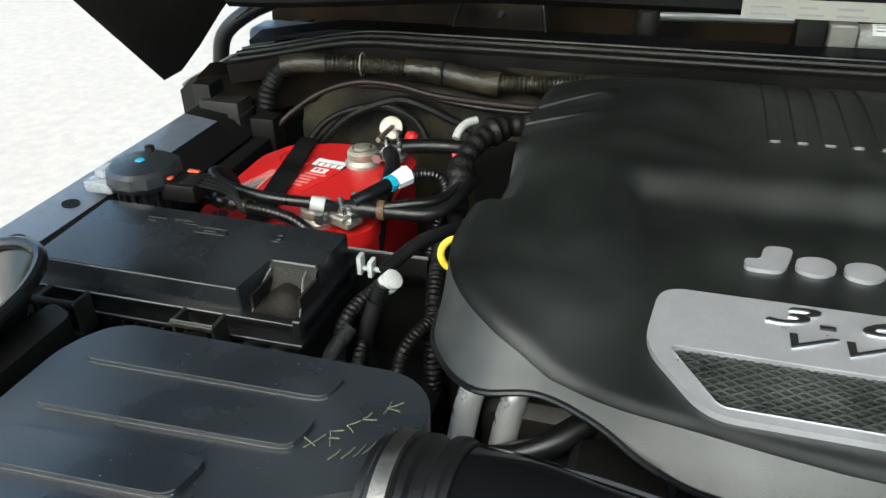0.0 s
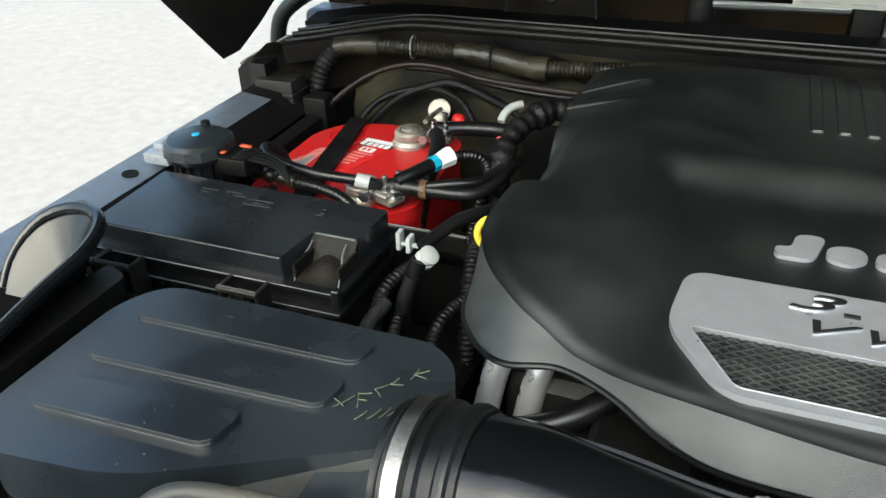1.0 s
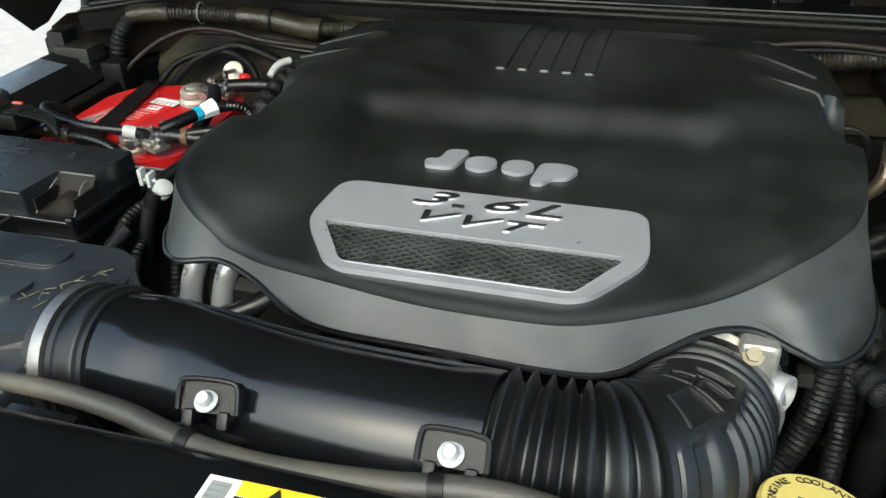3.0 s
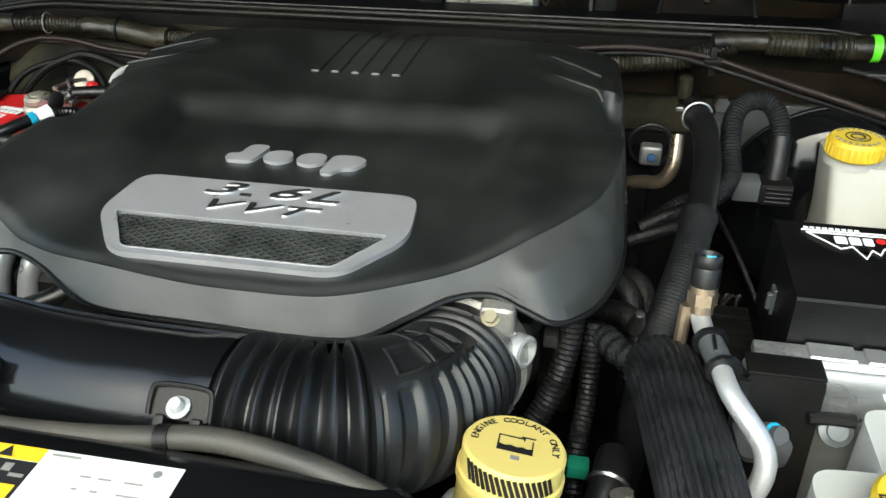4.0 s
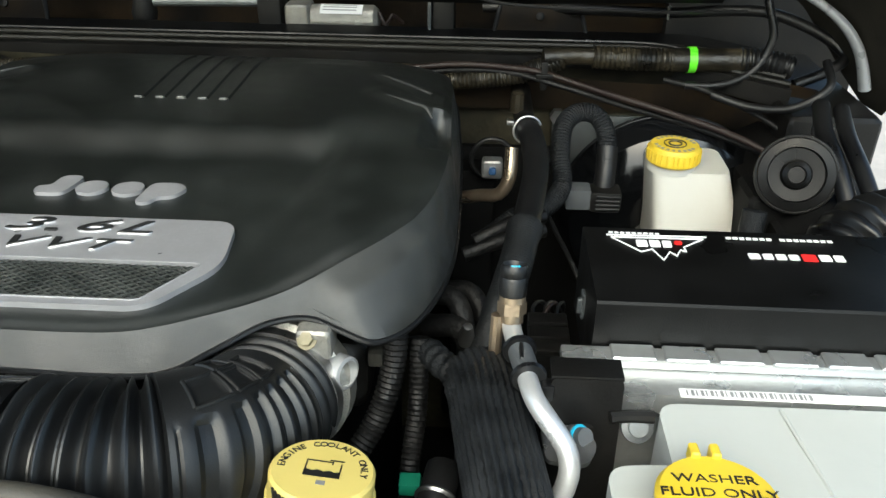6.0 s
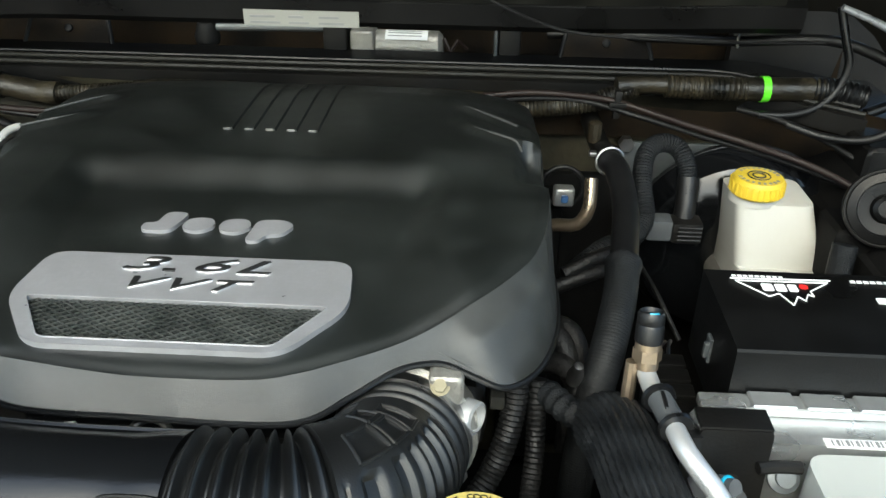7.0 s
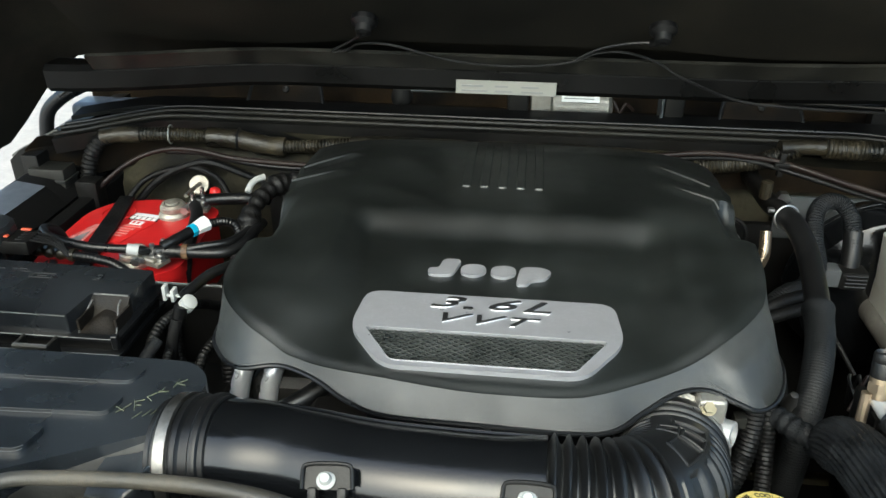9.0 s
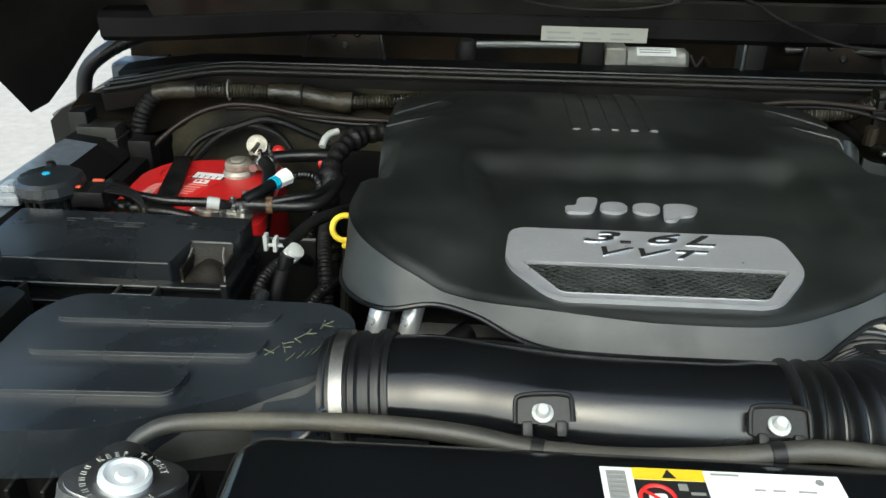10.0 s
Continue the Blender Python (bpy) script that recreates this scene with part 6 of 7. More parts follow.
# ---- looms along the bulkhead ----
lm = thing("bulkhead_loom", (-0.4, 0.95, 1.16), "dusty taped and corrugated wiring loom along the bulkhead", "loom", "wiring looms")
part("conduit", tube([(-0.60, 0.928, 1.178), (-0.56, 0.938, 1.181), (-0.50, 0.945, 1.181), (-0.44, 0.950, 1.178)], corrugated(0.0108, 0.0048, 0.0015), 14, 0.0012), M["tape"], lm)
part("taped_run", tube([(-0.60, 0.928, 1.178), (-0.575, 0.934, 1.181), (-0.545, 0.940, 1.181)], 0.0125, 12), M["tape"], lm)
part("taped_run", tube([(-0.445, 0.950, 1.178), (-0.40, 0.955, 1.174), (-0.36, 0.958, 1.166), (-0.33, 0.958, 1.164)], lambda s, t: 0.0145 + 0.0007 * math.sin(s * 190), 12), M["tape"], lm)
part("conduit", tube([(-0.34, 0.958, 1.164), (-0.28, 0.96, 1.168), (-0.22, 0.962, 1.172)], corrugated(0.010, 0.005, 0.002), 14, 0.0012), M["tape"], lm)
part("taped_run", tube([(-0.23, 0.962, 1.172), (-0.18, 0.965, 1.174), (-0.05, 0.968, 1.172), (0.1, 0.968, 1.172), (0.25, 0.965, 1.17)], 0.011, 12), M["tape"], lm)
part("tie", torus(0.0138, 0.0011, (-0.50, 0.945, 1.181), along((1, 0.12, 0)), segs=18, ring=6), M["foil"], lm, "pale cable tie")
part("tie", torus(0.0155, 0.002, (-0.40, 0.955, 1.174), along((1, 0.12, -0.1)), segs=18, ring=6), M["rubber"], lm)
lr = thing("bulkhead_loom", (0.5, 0.95, 1.16), "dusty corrugated loom with a green band along the bulkhead", "loom", "wiring looms")
part("conduit", tube([(0.22, 0.945, 1.166), (0.28, 0.945, 1.170), (0.34, 0.946, 1.177), (0.37, 0.948, 1.186), (0.40, 0.950, 1.198)], corrugated(0.0125, 0.005, 0.002), 14, 0.0012), M["tape"], lr)
part("taped_run", tube([(0.375, 0.946, 1.200), (0.41, 0.950, 1.202), (0.445, 0.950, 1.202)], 0.011, 12), M["tape"], lr)
part("conduit", tube([(0.435, 0.950, 1.201), (0.48, 0.950, 1.200), (0.535, 0.950, 1.200)], corrugated(0.0145, 0.006, 0.002), 14, 0.0015), M["tape"], lr)
part("taped_run", tube([(0.53, 0.95, 1.200), (0.57, 0.95, 1.201), (0.62, 0.948, 1.203)], 0.0145, 12), M["tape"], lr)
part("conduit", tube([(0.61, 0.948, 1.203), (0.64, 0.944, 1.203), (0.67, 0.935, 1.198)], corrugated(0.015, 0.0065, 0.0025), 14, 0.0015), M["rubber"], lr)
part("green_band", tube([(0.5485, 0.95, 1.2005), (0.5575, 0.95, 1.2008)], 0.0158, 16), M["green"], lr, "bright green tape band")
for k, (pts, mt, r) in enumerate((
    ([(-0.66, 0.84, 1.04), (-0.60, 0.885, 1.11), (-0.55, 0.905, 1.15), (-0.50, 0.915, 1.168), (-0.45, 0.918, 1.168), (-0.40, 0.92, 1.158), (-0.34, 0.925, 1.152), (-0.26, 0.925, 1.150), (-0.2, 0.93, 1.15)], "redwire", 0.0038),
    ([(-0.50, 0.922, 1.163), (-0.45, 0.925, 1.162), (-0.39, 0.927, 1.150), (-0.33, 0.93, 1.143), (-0.26, 0.93, 1.143)], "rubber", 0.004),
    ([(0.20, 0.93, 1.186), (0.27, 0.935, 1.192), (0.33, 0.935, 1.190), (0.377, 0.93, 1.185), (0.45, 0.90, 1.172), (0.53, 0.87, 1.158), (0.60, 0.84, 1.142), (0.66, 0.80, 1.118)], "redwire", 0.0038),
    ([(0.20, 0.935, 1.178), (0.28, 0.940, 1.184), (0.34, 0.937, 1.182), (0.40, 0.92, 1.172), (0.47, 0.90, 1.158), (0.56, 0.87, 1.142), (0.65, 0.83, 1.12)], "tape_dark", 0.0036),
    ([(0.52, 0.935, 1.180), (0.57, 0.92, 1.172), (0.63, 0.89, 1.152), (0.68, 0.85, 1.125)], "tape_dark", 0.0036),
    ([(0.545, 0.928, 1.176), (0.575, 0.926, 1.177), (0.60, 0.928, 1.182), (0.620, 0.932, 1.192), (0.634, 0.936, 1.210), (0.640, 0.938, 1.236), (0.632, 0.942, 1.262), (0.620, 0.95, 1.30)], "rubber", 0.0048))):
    cable("bulkhead_cable", pts, r, M[mt], "thin dusty %s cable strung along the bulkhead" % ("red-brown" if mt == "redwire" else "black"), "cable", "bulkhead cables")
solo("cable_clip", join(rbox(0.372, 0.380, 0.925, 0.935, 1.165, 1.20, 0.002), rbox(0.366, 0.386, 0.922, 0.930, 1.180, 1.186, 0.001)), M["black"], (0.376, 0.93, 1.165), "black plastic clip holding the bulkhead cables", "clip")

# ---- brake booster and reservoir ----
bb = thing("brake_booster", (0.53, 0.95, 0.95), "round black brake booster behind the fluid reservoir", "brake booster")
part("shell", lathe([(0.05, -0.10), (0.085, -0.095), (0.115, -0.075), (0.125, -0.05), (0.128, -0.045), (0.128, -0.035), (0.12, -0.03), (0.10, 0.02)], (0.53, 0.94, 1.025), along((0, 1, 0.05)), 48), M["gloss"], bb)
part("bead", torus(0.126, 0.004, (0.53, 0.90, 1.023), along((0, 1, 0.05)), segs=48, ring=8), M["satin"], bb)
part("mount_plate", rbox(0.395, 0.66, 0.972, 0.978, 1.05, 1.118, 0.002), M["dull_steel"], bb)
for x in (0.635, 0.40):
    part("nut", hexnut(0.010, 0.012, (x, 0.972, 1.118), along((0, -1, 0))), M["steel"], bb)
part("master_cylinder", lathe([(0.022, 0), (0.022, 0.16), (0.016, 0.17), (0, 0.17)], (0.51, 0.88, 1.015), along((0, -1, 0))), M["alu"], bb)
br = thing("brake_fluid_reservoir", (0.51, 0.78, 1.02), "milky plastic brake fluid reservoir with a yellow cap", "reservoir")
def frustum(lo, hi, z0, z1, b, segs=4):
    bm = bmesh.new()
    a = [bm.verts.new((x, y, z0)) for x, y in lo]
    c = [bm.verts.new((x, y, z1)) for x, y in hi]
    bm.faces.new(a[::-1])
    bm.faces.new(c)
    for i in range(len(a)):
        j = (i + 1) % len(a)
        bm.faces.new((a[i], a[j], c[j], c[i]))
    return bevel(bm, b, segs, 40)


def box_outline(x0, x1, y0, y1, r):
    return rounded([(x0, y0), (x1, y0), (x1, y1), (x0, y1)], r, 4)


part("body", frustum(box_outline(0.494, 0.588, 0.752, 0.842, 0.014), box_outline(0.486, 0.568, 0.766, 0.838, 0.014), 1.062, 1.133, 0.009), M["milky"], br, angle=50)
part("foot", frustum(box_outline(0.496, 0.594, 0.742, 0.846, 0.012), box_outline(0.495, 0.591, 0.746, 0.845, 0.012), 1.02, 1.064, 0.003), M["milky"], br)
part("neck", lathe([(0.026, 0), (0.026, 0.012)], (0.508, 0.788, 1.130), None, 28), M["milky"], br)
cap = part("cap", lathe([(0.0258, 0), (0.0275, 0.002), (0.0265, 0.016), (0.0248, 0.019), (0.0, 0.0195)], (0.508, 0.783, 1.140), None, 48), M["yellow"], br, "ribbed yellow cap")
for k in range(28):
    a = 2 * math.pi * k / 28
    part("grip", rbox(0.0268, 0.0284, -0.0014, 0.0014, 0.002, 0.015, 0.0005, 1, Matrix.Translation((0.508, 0.783, 1.140)) @ Matrix.Rotation(a, 4, "Z")), M["yellow"], cap)
part("ring", torus(0.0115, 0.0007, (0.508, 0.783, 1.1597), None, segs=24, ring=6), M["ink"], cap)
part("ring", torus(0.0065, 0.0009, (0.508, 0.783, 1.1598), None, segs=24, ring=6), M["ink"], cap)
for k in range(22):
    if k % 11 not in (4, 5):
        part("print_bar", rbox(-0.0014, 0.0014, -0.0018, 0.0018, 0.0194, 0.0199, 0, 1, Matrix.Translation((0.508, 0.783, 1.140)) @ Matrix.Rotation(radians(16.4 * k), 4, "Z") @ Matrix.Translation((0, 0.0205, 0))), M["label_grey"], cap)

# ---- hoses right of the cover ----
hh = thing("heater_hose", (0.34, 0.65, 1.10), "black heater hose in a braided sleeve with a wire clamp", "hose")
part("hose", tube([(0.352, 0.800, 1.163), (0.356, 0.775, 1.165), (0.359, 0.74, 1.158), (0.357, 0.70, 1.150), (0.350, 0.65, 1.142), (0.342, 0.60, 1.132)], 0.0130, 18), M["rubber"], hh)
part("sleeve", tube([(0.346, 0.625, 1.137), (0.336, 0.575, 1.125), (0.322, 0.53, 1.10), (0.31, 0.505, 1.06), (0.305, 0.50, 0.98), (0.30, 0.50, 0.85)], lambda q, t: 0.0170 - 0.002 * sstep(0, 0.02, q) - 0.0003 * (0.5 + 0.5 * math.sin(q * 2100)), 20, 0.0008), M["sleeve"], hh, "grey braided sleeve")
part("clamp", torus(0.0150, 0.0015, (0.3525, 0.797, 1.164), along((0.15, -1, 0.1)), a0=20, a1=320, segs=26, ring=8), M["steel"], hh, "bright wire clamp")
part("clamp_ear", rbox(0.330, 0.338, 0.798, 0.806, 1.168, 1.173, 0.001), M["steel"], hh)
part("stub", tube([(0.352, 0.80, 1.163), (0.352, 0.83, 1.160), (0.352, 0.87, 1.150), (0.352, 0.99, 1.145)], 0.012, 14), M["black"], hh)
hp2 = thing("heater_pipe", (0.325, 0.82, 1.06), "bent metal heater pipe with a sensor block", "pipe")
part("pipe", tube([(0.338, 0.815, 1.135), (0.336, 0.80, 1.105), (0.325, 0.80, 1.085), (0.305, 0.81, 1.078), (0.285, 0.82, 1.07)], 0.0075, 12), M["copper"], hp2)
part("block", rbox(0.305, 0.331, 0.885, 0.905, 1.063, 1.087, 0.005, 3), M["module"], hp2, "grey square sensor block")
part("block_core", rbox(0.314, 0.323, 0.882, 0.886, 1.070, 1.080, 0.003), M["blue_core"], hp2)
part("collar", torus(0.026, 0.003, (0.318, 0.915, 1.078), along((0, -1, 0.1)), segs=26, ring=8), M["rubber"], hp2)
part("nut", lathe([(0.008, 0), (0.008, 0.022), (0.005, 0.024), (0, 0.024)], (0.343, 0.865, 1.160), None, 10), M["tape"], hp2)
uh = thing("vacuum_hose", (0.42, 0.80, 1.08), "black fabric-covered vacuum hose bent in an arch", "hose")
part("hose", tube([(0.315, 0.70, 1.085), (0.345, 0.72, 1.10), (0.375, 0.74, 1.102), (0.391, 0.765, 1.115), (0.389, 0.79, 1.140), (0.393, 0.815, 1.163), (0.408, 0.832, 1.172), (0.428, 0.834, 1.170), (0.440, 0.822, 1.155), (0.442, 0.805, 1.130), (0.440, 0.795, 1.105)], corrugated(0.0108, 0.0034, 0.0009), 16, 0.0008), M["braid"], uh)
part("end_sleeve", tube([(0.4425, 0.812, 1.142), (0.4415, 0.80, 1.118), (0.440, 0.793, 1.10)], 0.0115, 14), M["rubber"], uh)
pc = thing("pressure_sensor", (0.43, 0.785, 1.075), "black pressure sensor with a grey plug", "sensor")
part("plug", rbox(0.398, 0.425, 0.772, 0.796, 1.082, 1.106, 0.003), M["grey_plug"], pc)
part("plug_tail", rbox(0.388, 0.399, 0.777, 0.791, 1.086, 1.103, 0.002), M["grey_plug"], pc)
part("body", rbox(0.424, 0.458, 0.770, 0.798, 1.080, 1.105, 0.005), M["black"], pc)
for k in range(4):
    part("rib", rbox(0.430, 0.456, 0.7685, 0.772, 1.084 + 0.005 * k, 1.0865 + 0.005 * k, 0.0008, 1), M["satin"], pc)
cable("sensor_lead", [(0.392, 0.783, 1.093), (0.375, 0.77, 1.09), (0.385, 0.74, 1.075), (0.40, 0.70, 1.06), (0.42, 0.66, 1.03)], 0.0026, M["tape_dark"], "thin lead from the grey plug", "cable", "small hoses")
for pts in ([(0.30, 0.68, 1.09), (0.335, 0.695, 1.103), (0.37, 0.715, 1.103)], [(0.29, 0.67, 1.08), (0.33, 0.682, 1.092), (0.37, 0.70, 1.095)]):
    cable("vacuum_hose", pts, 0.0075, M["tape_dark"], "black hose passing under the heater hose", "hose", "small hoses")

# ---- air-conditioning line ----
ac = thing("aircon_line", (0.34, 0.36, 1.10), "bare aluminium air-conditioning line with a black service cap", "pipe")
AX = Vector((0.3275, 0.4235, 1.172))
UP = Vector((0.01, 0.25, 1)).normalized()
AL = along(UP)
part("service_cap", lathe([(0.0086, 0), (0.0093, 0.001), (0.0093, 0.012), (0.0086, 0.0135), (0.0090, 0.0145), (0.0090, 0.020), (0.0078, 0.022), (0.0068, 0.019), (0, 0.019)], AX + UP * 0.020, AL, 24), M["rubber"], ac)
part("blue_mark", torus(0.0060, 0.0012, AX + UP * 0.0415, AL, a0=70, a1=125, segs=12, ring=6), M["cyan"], ac)
part("valve", lathe([(0.0080, 0), (0.0080, 0.012), (0.0088, 0.013), (0.0088, 0.020), (0, 0.020)], AX + UP * 0.002, AL, 18), M["copper"], ac)
part("valve_nut", hexnut(0.0098, 0.008, AX + UP * 0.008, AL), M["copper"], ac)
part("tear", rbox(-0.0015, 0.0015, -0.0098, -0.0086, 0.016, 0.030, 0.0006, 1, Matrix.Translation(AX) @ AL), M["copper"], ac)
part("riser", tube([(0.3185, 0.425, 1.178), (0.3175, 0.42, 1.15), (0.317, 0.41, 1.10)], 0.0045, 10), M["copper"], ac)
part("line", tube([AX, (0.3300, 0.411, 1.168), (0.3340, 0.395, 1.168), (0.3365, 0.370, 1.170), (0.341, 0.352, 1.167), (0.350, 0.340, 1.160), (0.3585, 0.332, 1.151), (0.3615, 0.326, 1.141), (0.3595, 0.322, 1.128), (0.354, 0.320, 1.112), (0.350, 0.318, 1.09)], 0.0064, 18), M["pipe"], ac)
part("muff", tube([(0.3325, 0.402, 1.168), (0.3350, 0.388, 1.1685), (0.3375, 0.370, 1.170)], 0.0080, 16), M["grey_plug"], ac, "grey clamp sleeve")
part("muff_slot", rbox(0.3320, 0.3345, 0.380, 0.397, 1.1755, 1.1772, 0.0006, 1), M["rubber"], ac)
for f in ((0.3325, 0.402, 1.168), (0.3372, 0.372, 1.170)):
    part("flange", lathe([(0.0105, 0), (0.0115, 0.0015), (0.0105, 0.004), (0.0, 0.004)], f, along((0.12, -1, 0.05)), 22), M["rubber"], ac)
part("union", lathe([(0.010, 0), (0.0112, 0.003), (0.0112, 0.008), (0.009, 0.012)], (0.352, 0.319, 1.104), along((0.35, 0.1, 1)), 20), M["alu"], ac)
part("plug", join(lathe([(0.0075, 0), (0.0075, 0.005), (0.0060, 0.006), (0.0060, 0.012), (0, 0.012)], (0.366, 0.355, 1.138), along((0.5, -0.6, 0.5)), 18), rbox(0.356, 0.372, 0.350, 0.360, 1.126, 1.138, 0.002)), M["grey_plug"], ac, "grey sensor plug")
part("plug_band", torus(0.0066, 0.0011, (0.3695, 0.351, 1.1415), along((0.5, -0.6, 0.5)), segs=20, ring=6), M["cyan"], ac, "pale blue ring")
part("bracket", prism(rounded([(0.346, 0.360), (0.372, 0.362), (0.380, 0.345), (0.372, 0.328), (0.348, 0.33)], 0.005), 1.138, 1.141, 0.001), M["steel"], ac)

# ---- big sleeved hose and coolant bottle ----
bh = thing("intercooler_hose", (0.31, 0.34, 1.08), "thick hose in a ribbed black fabric sleeve", "hose")


def pleats(pts, r, n, depth, segs=180, step=0.002):
    bm = tube(pts, r, segs, step)
    path = smooth_path(pts, step)
    for i, v in enumerate(bm.verts):
        k, a = divmod(i, segs)
        c = path[min(k, len(path) - 1)]
        zig = 0.14 * abs((k * 0.5) % 2 - 1)
        v.co = c + (v.co - c) * (1 + depth * abs(math.sin(math.pi * (a * n / segs + zig))) + 0.012 * math.sin(k * 3.1))
    return bm


part("sleeve", pleats([(0.302, 0.450, 1.098), (0.307, 0.425, 1.121), (0.312, 0.395, 1.135), (0.319, 0.345, 1.138), (0.327, 0.30, 1.132), (0.333, 0.268, 1.120)], lambda q, t: 0.0120 + 0.0112 * sstep(0, 0.045, q), 30, 0.10), M["sleeve"], bh)
part("end_cap", lathe([(0.0275, 0), (0.0275, 0.03), (0.024, 0.033), (0, 0.033)], (0.333, 0.272, 1.121), along((0.1, -0.9, -0.36)), 32), M["rubber"], bh)
part("end_ring", torus(0.0295, 0.0025, (0.333, 0.271, 1.121), along((0.1, -0.9, -0.36)), segs=32, ring=8), M["rubber"], bh)
part("branch", tube([(0.262, 0.482, 1.100), (0.270, 0.470, 1.110), (0.282, 0.452, 1.112), (0.298, 0.438, 1.112)], lambda q, t: 0.0105 + 0.0008 * math.sin(q * 700), 16, 0.0015), M["braid"], bh)
cb = thing("coolant_bottle", (0.215, 0.27, 1.0), "coolant bottle with a large pale yellow cap", "coolant bottle")
CB = Matrix.Translation((0.221, 0.306, 1.150)) @ Matrix.Rotation(radians(-10), 4, "X") @ Matrix.Rotation(radians(6), 4, "Y")
part("bottle", rbox(0.175, 0.265, 0.225, 0.32, 1.0, 1.105, 0.02, 4), M["tank"], cb)
part("neck", lathe([(0.030, -0.05), (0.030, -0.022), (0.031, -0.020)], (0, 0, 0), CB, 32), M["pale_yellow"], cb)
ccap = part("cap", lathe([(0.0315, -0.022), (0.0315, -0.016), (0.030, -0.015), (0.030, -0.002), (0.0285, 0.0), (0.0, 0.0003)], (0, 0, 0), CB, 48), M["pale_yellow"], cb, "pale yellow screw cap with black print")
part("writing", arc_letters("ENGINE COOLANT ONLY", 0.0232, 0.0063, CB @ Matrix.Translation((0, 0, 0.0004)), 182, 10.4, 0.0002), M["ink"], ccap, "black printed words")
pic = CB @ Matrix.Translation((0.001, 0.001, 0.0003)) @ Matrix.Scale(0.86, 4)
part("pictogram", join(prism([(-0.013, -0.010), (0.011, -0.010), (0.011, -0.003), (0.007, -0.0045), (0.004, -0.003), (0, -0.0045), (-0.004, -0.003), (-0.008, -0.0045), (-0.013, -0.003)], 0, 0.0004, 0, 1, pic),
                       rbox(-0.013, -0.012, -0.010, 0.007, 0, 0.0004, 0, 1, pic), rbox(0.010, 0.011, -0.010, 0.005, 0, 0.0004, 0, 1, pic), rbox(-0.013, 0.004, 0.006, 0.007, 0, 0.0004, 0, 1, pic),
                       rbox(0.002, 0.012, 0.008, 0.009, 0, 0.0004, 0, 1, pic), rbox(0.004, 0.005, 0.004, 0.008, 0, 0.0004, 0, 1, pic)), M["ink"], ccap, "black level pictogram")
part("pictogram", rbox(-0.003, 0.003, -0.018, -0.014, 0, 0.0004, 0, 1, pic), M["label_grey"], ccap)
for k in range(16):
    a = -138 + 6.5 * k
    m = CB @ Matrix.Rotation(radians(a), 4, "Z") @ Matrix.Translation((0.0299, 0, -0.008)) @ Matrix.Rotation(radians(22), 4, "X")
    part("stripe", rbox(-0.0003, 0.0006, -0.0011, 0.0011, -0.006, 0.006, 0, 1, m), M["ink"], ccap)

# ---- small things low between cover and hoses ----
cable("conduit", [(0.246, 0.462, 1.135), (0.244, 0.452, 1.110), (0.238, 0.44, 1.085), (0.225, 0.425, 1.06), (0.20, 0.40, 1.035), (0.17, 0.375, 1.02)], corrugated(0.0098, 0.0042, 0.0013), M["tape_dark"], "black corrugated conduit dropping beside the throttle body", "conduit", "small hoses")
cable("conduit", [(0.262, 0.475, 1.12), (0.262, 0.45, 1.07), (0.258, 0.42, 1.03), (0.26, 0.38, 0.98)], corrugated(0.0080, 0.0042, 0.0012), M["tape_dark"], "black corrugated conduit behind the throttle body", "conduit", "small hoses")
cable("coolant_hose", [(0.285, 0.40, 1.06), (0.28, 0.37, 1.055), (0.272, 0.345, 1.03), (0.27, 0.33, 0.95)], 0.013, M["rubber"], "black coolant hose with a shiny clamp", "hose", "small hoses")
solo("hose_band", torus(0.0135, 0.0022, (0.281, 0.375, 1.0555), along((0.2, 1, 0.2)), segs=20, ring=6), M["steel"], (0.281, 0.375, 1.04), "shiny band on a coolant hose", "band")
solo("green_plug", rbox(0.252, 0.268, 0.400, 0.414, 1.030, 1.041, 0.002), M["teal"], (0.26, 0.407, 1.03), "small green electrical plug", "plug")
solo("electrical_plug", rbox(0.226, 0.237, 0.446, 0.458, 1.112, 1.124, 0.002), M["dusty"], (0.232, 0.452, 1.112), "small dusty black electrical plug", "plug")
solo("spring_clip", tube([(0.288, 0.352, 1.075), (0.290, 0.348, 1.065), (0.288, 0.344, 1.055), (0.290, 0.340, 1.045)], corrugated(0.008, 0.005, 0.003), 10), M["alu"], (0.289, 0.346, 1.04), "pale ribbed spring end of a hose", "spring")
for k, (x, y, z, r) in enumerate(((0.285, 0.56, 1.10, 0.009), (0.292, 0.535, 1.085, 0.010), (0.30, 0.60, 1.08, 0.009))):
    cable("coolant_hose", [(x - 0.03, y + 0.02, z - 0.01), (x, y, z), (x + 0.012, y - 0.02, z - 0.03), (x + 0.012, y - 0.03, z - 0.10)], r, M["tape_dark"], "short black hose beside the engine cover", "hose", "small hoses")
solo("chrome_tip", lathe([(0.006, 0), (0.007, 0.01), (0.004, 0.022), (0, 0.023)], (0.296, 0.518, 1.085), along((0.1, -0.3, 1)), 14), M["steel"], (0.296, 0.518, 1.085), "small shiny metal fitting", "fitting")

sw = thing("switch_block", (0.36, 0.46, 1.0), "black relay block with small wires beside the power box", "relay block")
part("body", rbox(0.346, 0.372, 0.425, 0.50, 1.03, 1.118, 0.003), M["black"], sw)
for k in range(4):
    part("relay", rbox(0.344, 0.374, 0.430 + 0.018 * k, 0.444 + 0.018 * k, 1.118, 1.132, 0.0015), M["black"], sw)
